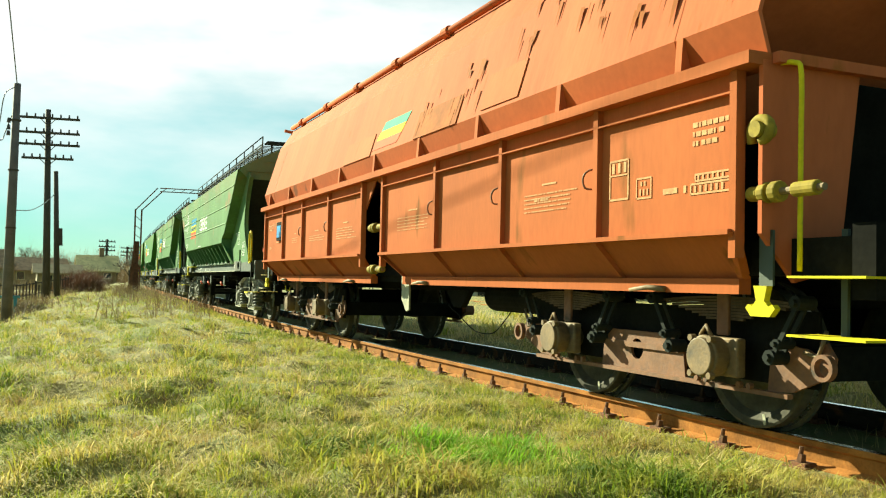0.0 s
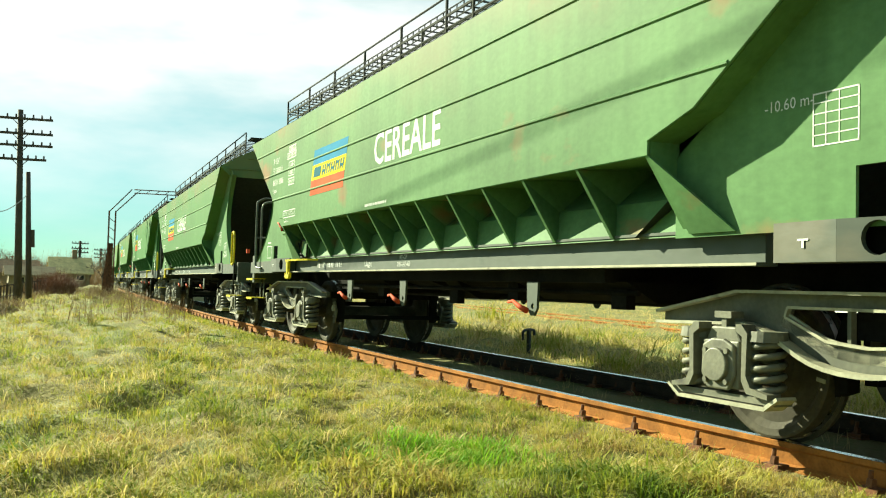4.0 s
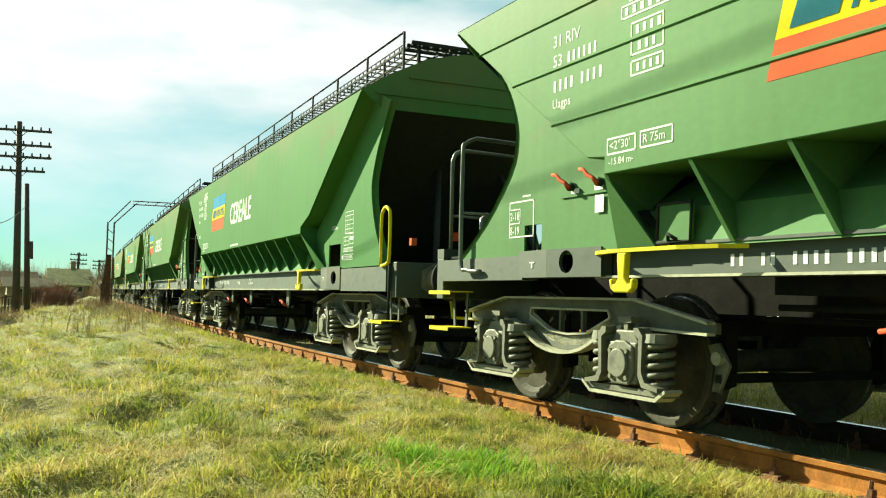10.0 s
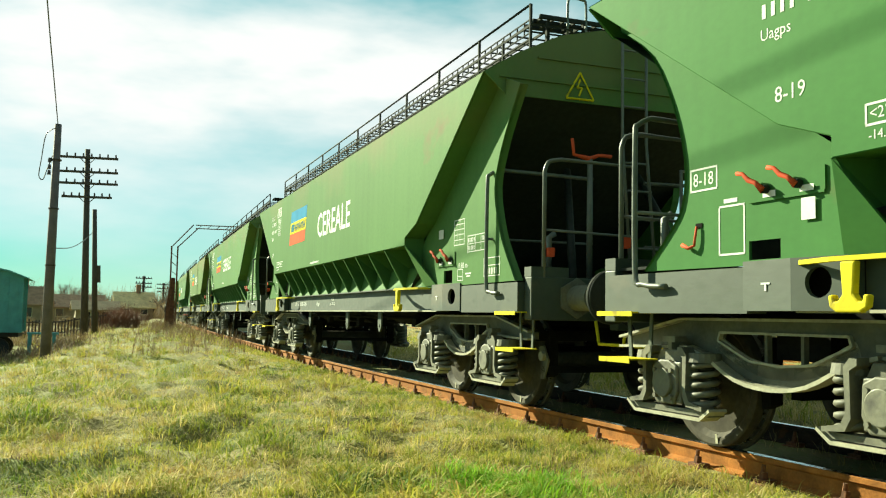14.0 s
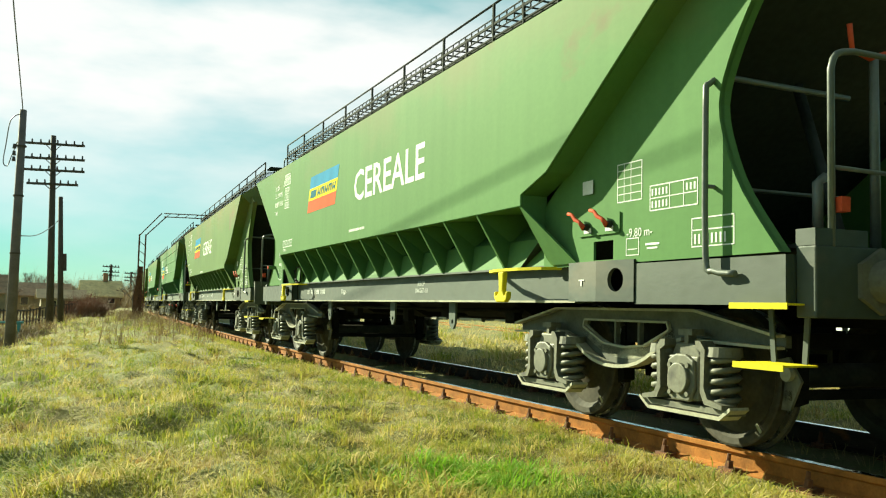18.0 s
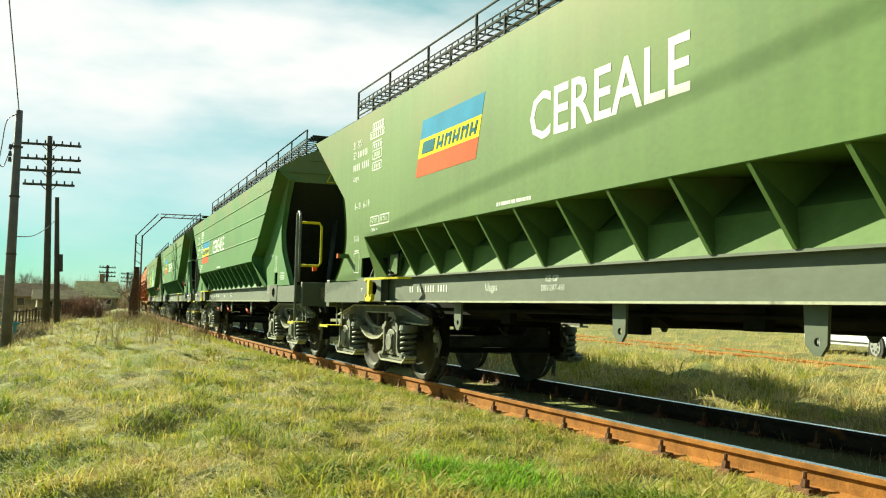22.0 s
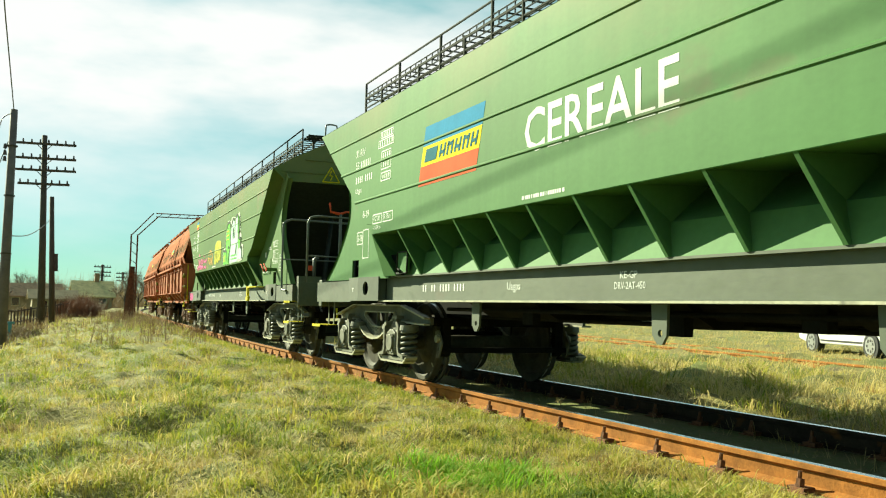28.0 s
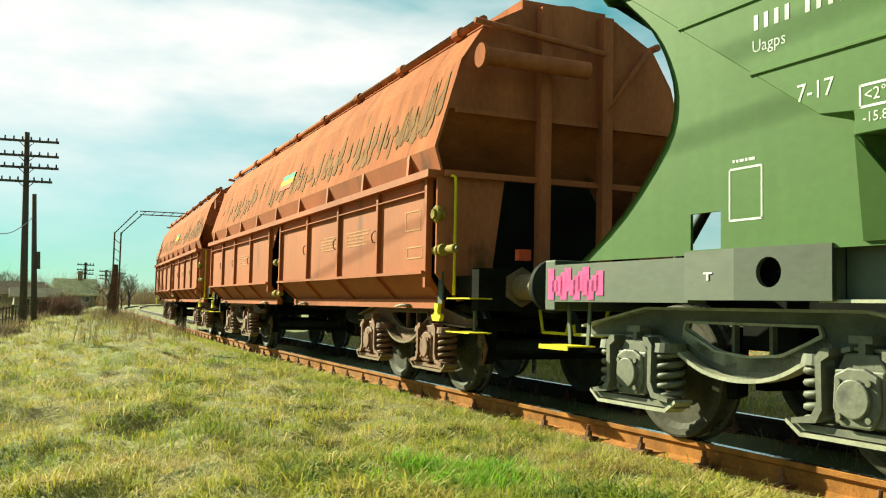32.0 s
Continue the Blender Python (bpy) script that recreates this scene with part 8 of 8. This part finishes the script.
for y0, z0, y1, z1 in ((-1.18, 0.96, -0.60, 1.36), (1.30, 1.01, 0.60, 1.40)):
    bm = bmesh.new()
    e = 0.02 if y0 > 0 else -0.02
    bm.faces.new([bm.verts.new(p) for p in ((-0.70, y0 + e, z0 + 0.02), (0.70, y0 + e, z0 + 0.02), (0.60, y1 + e, z1 + 0.02), (-0.60, y1 + e, z1 + 0.02))])
    part("windscreen", bm, CARG, w)

# little marker post beyond the far rail
w = thing("marker_post", "small dark iron marker post with a bent head", "post")
w.matrix_world = pose(7.43, 12.05, ground_z(7.43, 12.05), 0, 0, 25)
bm = bmesh.new()
box(bm, -0.025, 0.025, -0.025, 0.025, -0.1, 0.36)
part("shaft", bm, DARKP := material("dark_iron", (0.0234, 0.0234, 0.0218), 0.7, var=0.3), w)
bm = bmesh.new()
tube(bm, curve_pts([(-0.16, 0, 0.22), (-0.17, 0, 0.33), (-0.10, 0, 0.37), (0.10, 0, 0.37), (0.15, 0, 0.34), (0.15, 0, 0.28)], 3), 0.022, 6)
part("head", bm, DARKP, w)


# ---- grass, weeds and brush ----
def blade_material(name, cols, rough=0.8, scale=0.9, lift=0.38):
    """Blades vary one by one and in patches along a row of colours."""
    m = bpy.data.materials.new(name)
    m.use_nodes = True
    n, l = m.node_tree.nodes, m.node_tree.links
    b, out = n["Principled BSDF"], n["Material Output"]
    b.inputs["Roughness"].default_value = rough
    g, co = n.new("ShaderNodeNewGeometry"), n.new("ShaderNodeTexCoord")
    t = n.new("ShaderNodeTexNoise")
    t.inputs["Scale"].default_value, t.inputs["Detail"].default_value = scale, 5.0
    l.new(co.outputs["Object"], t.inputs["Vector"])
    mr = n.new("ShaderNodeMapRange")
    mr.inputs["From Min"].default_value, mr.inputs["From Max"].default_value = 0.34, 0.66
    l.new(t.outputs["Fac"], mr.inputs["Value"])
    t2 = n.new("ShaderNodeTexNoise")
    t2.inputs["Scale"].default_value, t2.inputs["Detail"].default_value = scale * 6.0, 3.0
    l.new(co.outputs["Object"], t2.inputs["Vector"])
    m2 = n.new("ShaderNodeMapRange")
    m2.inputs["From Min"].default_value, m2.inputs["From Max"].default_value = 0.36, 0.64
    l.new(t2.outputs["Fac"], m2.inputs["Value"])
    m3 = n.new("ShaderNodeMix")
    m3.inputs["Factor"].default_value = 0.45
    l.new(mr.outputs["Result"], m3.inputs["A"])
    l.new(m2.outputs["Result"], m3.inputs["B"])
    mm = n.new("ShaderNodeMix")
    mm.inputs["Factor"].default_value = 0.24
    l.new(m3.outputs["Result"], mm.inputs["A"])
    l.new(g.outputs["Random Per Island"], mm.inputs["B"])
    r = n.new("ShaderNodeValToRGB")
    e = r.color_ramp.elements
    while len(e) < len(cols):
        e.new(0.5)
    for i, c in enumerate(cols):
        e[i].position, e[i].color = 0.12 + 0.76 * i / (len(cols) - 1), (*c, 1)
    l.new(mm.outputs["Result"], r.inputs["Fac"])
    l.new(r.outputs["Color"], b.inputs["Base Color"])
    tr = n.new("ShaderNodeBsdfTranslucent")
    l.new(r.outputs["Color"], tr.inputs["Color"])
    ms = n.new("ShaderNodeMixShader")
    ms.inputs["Fac"].default_value = lift
    l.new(b.outputs["BSDF"], ms.inputs[1])
    l.new(tr.outputs["BSDF"], ms.inputs[2])
    l.new(ms.outputs["Shader"], out.inputs["Surface"])
    return m


def blades(name, places, per, length, spread, width, mat, label, rng, tilt=(5, 55), bend=(30, 85), fan=0.0):
    """Tufts of arching blades at places (x, y, z, size): one mesh of two quads and a tip a blade; fan turns them outwards."""
    P = np.asarray(places, dtype=float)
    main = np.repeat(rng.uniform(0, 2 * np.pi, len(P)), per)          # the way a whole tuft has fallen
    P = np.repeat(P, per, axis=0)
    n = len(P)
    size = P[:, 3]
    off = rng.normal(0, 1, (n, 2)) * (spread * size)[:, None]
    out = np.arctan2(off[:, 1], off[:, 0])
    ang = np.where(rng.uniform(0, 1, n) < fan, out, main) + rng.normal(0, 0.7, n)
    base = P[:, :3].copy()
    base[:, :2] += off
    seg = length * size * rng.uniform(0.5, 1.2, n) / 3
    th = np.radians(rng.uniform(*tilt, n))
    step = np.radians(rng.uniform(*bend, n)) / 2
    d = np.stack([np.cos(ang), np.sin(ang)], 1)
    wv = np.stack([-np.sin(ang), np.cos(ang)], 1) * (width * size * rng.uniform(0.6, 1.2, n))[:, None] / 2
    V = np.empty((n, 7, 3))
    at, up = np.zeros(n), np.full(n, -0.02)
    for k, thin in enumerate((1.0, 0.9, 0.7)):
        c = base[:, :2] + d * at[:, None]
        V[:, 2 * k, :2], V[:, 2 * k + 1, :2] = c - wv * thin, c + wv * thin
        V[:, 2 * k, 2] = V[:, 2 * k + 1, 2] = base[:, 2] + up
        at = at + seg * np.sin(th + step * k)
        up = np.maximum(up + (seg + 0.02 * (k == 0)) * np.cos(th + step * k), 0.012)
    V[:, 6, :2], V[:, 6, 2] = base[:, :2] + d * at[:, None], base[:, 2] + up
    i0 = (np.arange(n) * 7)[:, None]
    loops = np.concatenate([i0 + np.array([[0, 1, 3, 2]]), i0 + np.array([[2, 3, 5, 4]]), i0 + np.array([[4, 5, 6]])], 1).ravel()
    me = bpy.data.meshes.new(name)
    me.vertices.add(n * 7)
    me.vertices.foreach_set("co", V.ravel())
    me.loops.add(len(loops))
    me.loops.foreach_set("vertex_index", loops.astype(np.int32))
    me.polygons.add(n * 3)
    st = (np.arange(n) * 11)[:, None] + np.array([[0, 4, 8]])
    me.polygons.foreach_set("loop_start", st.ravel().astype(np.int32))
    me.update(calc_edges=True)
    me.validate()
    me.materials.append(mat)
    return tagged(new(name, me), label, "grass", kind="stuff")


rng = np.random.default_rng(7)
TURF_B = blade_material("turf_blades", ((0.085, 0.145, 0.012), (0.205, 0.255, 0.022), (0.35, 0.335, 0.044), (0.45, 0.37, 0.095), (0.29, 0.18, 0.055)), lift=0.42)
STRAW_B = blade_material("straw_blades", ((0.30, 0.27, 0.05), (0.50, 0.40, 0.13), (0.60, 0.49, 0.22), (0.34, 0.22, 0.08)), lift=0.45)
FRESH_B = blade_material("fresh_blades", ((0.133, 0.296, 0.0156), (0.218, 0.39, 0.0234), (0.343, 0.421, 0.0546)), scale=2.0)
BRUSH_B = blade_material("brush_stems", ((0.109, 0.0663, 0.0351), (0.211, 0.14, 0.0702), (0.343, 0.257, 0.125)), lift=0.15)


def scatter(count, a0, a1, r0, r1, keep):
    out = []
    for a, u in zip(rng.uniform(a0, a1, count), rng.uniform(0, 1, count)):
        r = r0 * (r1 / r0) ** u
        x, y = r * math.sin(radians(a)), r * math.cos(radians(a))
        l, s = side_of(x, y)
        k = keep(l, s, x, y)
        if k:
            out.append((x, y, ground_z(x, y), k * (1.0 if r < 9 else (r / 9) ** 0.38)))
    return out


def on_bank(l, s, x, y):
    if l > -0.90:
        return 0
    patch = 0.8 + 0.9 * noise.noise(Vector((x * 1.4, y * 1.4, 5)))
    edge = 0.62 if l > -1.35 else 1.0
    return max(0.55, patch) * edge


def far_side(l, s, x, y):
    if l < 1.45 or abs(y) > 70:
        return 0
    return (0.7 if l < 2.0 else 1.1) * max(0.4, 0.8 + 0.7 * noise.noise(Vector((x * 0.6, y * 0.6, 9)))) * (0.6 if l > 7 else 1)


def some(cut, freq, seed, size=1.0):
    """Keeps the bank's places where a noise is high enough."""
    return lambda l, s, x, y: size * on_bank(l, s, x, y) if noise.noise(Vector((x * freq, y * freq, seed))) > cut else 0


blades("turf_grass", scatter(25000, -8, 56, 4.4, 70, on_bank), 9, 0.125, 0.075, 0.0075, TURF_B, "tufted spring grass, green and straw mixed", rng, (10, 65), (35, 95))
blades("tussocks", scatter(2500, -8, 56, 4.4, 60, some(-0.05, 1.3, 31, 1.15)), 44, 0.21, 0.06, 0.0075, TURF_B, "rounded grass tussocks with arching blades", rng, (15, 60), (50, 110), 0.8)
blades("dry_grass", scatter(5200, -8, 56, 4.4, 60, some(-0.12, 0.7, 21)), 12, 0.22, 0.08, 0.0065, STRAW_B, "long dry straw-coloured grass lying flat", rng, (35, 75), (15, 60))
blades("dry_tussocks", scatter(700, -8, 56, 4.4, 60, some(0.05, 0.9, 12, 1.1)), 44, 0.22, 0.06, 0.007, STRAW_B, "bleached dry grass tussocks", rng, (25, 70), (40, 100), 0.8)
blades("dead_thatch", scatter(2200, -8, 56, 4.4, 40, some(0.05, 1.1, 44)), 12, 0.12, 0.07, 0.009, BRUSH_B, "brown dead thatch between the grass", rng, (40, 80), (10, 40))
blades("fresh_grass", [(x, y, ground_z(x, y), k) for x, y, k in zip(rng.normal(2.5, 0.26, 260), rng.normal(5.05, 0.24, 260), rng.uniform(0.6, 1.15, 260)) if side_of(x, y)[0] < -1.4], 16, 0.15, 0.05, 0.0075, FRESH_B, "fresh bright green young grass", rng, (5, 50), (30, 90), 0.6)
blades("rail_grass", [(*track(s, l)[0].xy, ground_z(*track(s, l)[0].xy), k) for s, l, k in zip(rng.uniform(1.5, 45, 2400), rng.normal(-1.14, 0.13, 2400), rng.uniform(0.5, 1.1, 2400)) if l < -0.92], 9, 0.13, 0.05, 0.0065, TURF_B, "dry grass leaning against the rail", rng, (5, 55), (30, 80))
blades("field_grass", scatter(10000, 18, 62, 7.0, 75, far_side), 8, 0.22, 0.10, 0.011, STRAW_B, "dry yellow field grass beyond the rails", rng, (10, 60), (30, 80))
blades("field_tussocks", scatter(900, 18, 62, 6.5, 40, lambda l, s, x, y: 1.3 * far_side(l, s, x, y) if 1.9 < l < 7 and noise.noise(Vector((x * 0.9, y * 0.9, 17))) > 0.0 else 0), 40, 0.30, 0.09, 0.010, TURF_B, "rank tussocks beyond the rails", rng, (5, 45), (40, 100), 0.8)
blades("rail_weeds", [(*track(s, l)[0].xy, -0.2, 0.8) for s, l in zip(rng.uniform(2, 40, 520), rng.choice((-0.5, 0.2, 0.5, 1.05), 520) + rng.normal(0, 0.12, 520))], 5, 0.22, 0.03, 0.005, STRAW_B, "thin weeds growing in the track bed", rng, (5, 35), (15, 50))
def hedge(l, s, x, y):
    return 1.0 if -14 < l < -5.6 and 26 < y < 75 and noise.noise(Vector((x * 0.35, y * 0.2, 2))) > -0.08 else 0
blades("brushwood", scatter(2600, -8, 16, 26, 75, hedge), 12, 0.30, 0.16, 0.012, BRUSH_B, "brown leafless brushwood and dead weeds", rng, (5, 45), (10, 50))
blades("red_thicket", [(x, y, ground_z(x, y), s) for x, y, s in zip(rng.normal(2.7, 0.55, 240), rng.normal(60, 0.8, 240), rng.uniform(0.5, 1.1, 240))], 22, 1.5, 0.30, 0.02, blade_material("reddish_twigs", ((0.12, 0.055, 0.030), (0.22, 0.10, 0.055)), lift=0.05), "reddish bare bramble thicket", rng, (0, 35), (5, 40))
blades("trackside_weeds", [(*track(s, l)[0].xy, ground_z(*track(s, l)[0].xy), k) for s, l, k in zip(rng.uniform(22, 60, 420), rng.normal(-2.7, 0.8, 420), rng.uniform(0.6, 1.5, 420))], 8, 0.42, 0.10, 0.010, BRUSH_B, "tall dead weeds beside the rails", rng, (0, 35), (5, 40))
blades("far_scrub", [(x, y, ground_z(x, y), s) for x, y, s in zip(rng.uniform(-16, 24, 900), rng.uniform(76, 140, 900), rng.uniform(0.5, 1.4, 900)) if side_of(x, y)[0] < -6], 14, 1.1, 0.5, 0.03, BRUSH_B, "far brown scrub and hedges", rng, (0, 40), (5, 40))
blades("far_wood", [(x, y, ground_z(x, y), s) for x, y, s in zip(rng.uniform(-20, 60, 1500), rng.uniform(150, 270, 1500), rng.uniform(0.6, 1.5, 1500)) if side_of(x, y)[0] < -7], 26, 4.5, 1.3, 0.05, BRUSH_B, "far leafless wood, hazy brown", rng, (0, 30), (5, 35))


# ---- what moves ----
def motions():
    for w, c, pv in train:
        walk(w, [(k / 4, wagon_pose(run(k / 4) + c, pv)) for k in range(129)])
        for o in w.children_recursive:
            if o.name.split(".")[0] == "wheelset":
                p = o.location.copy()
                walk(o, [(k / 10, pose(p.x, p.y, p.z, math.degrees((run(0) - run(k / 10)) / WHEEL_R) + 37 * c, 0, 0)) for k in range(321)])


motions()
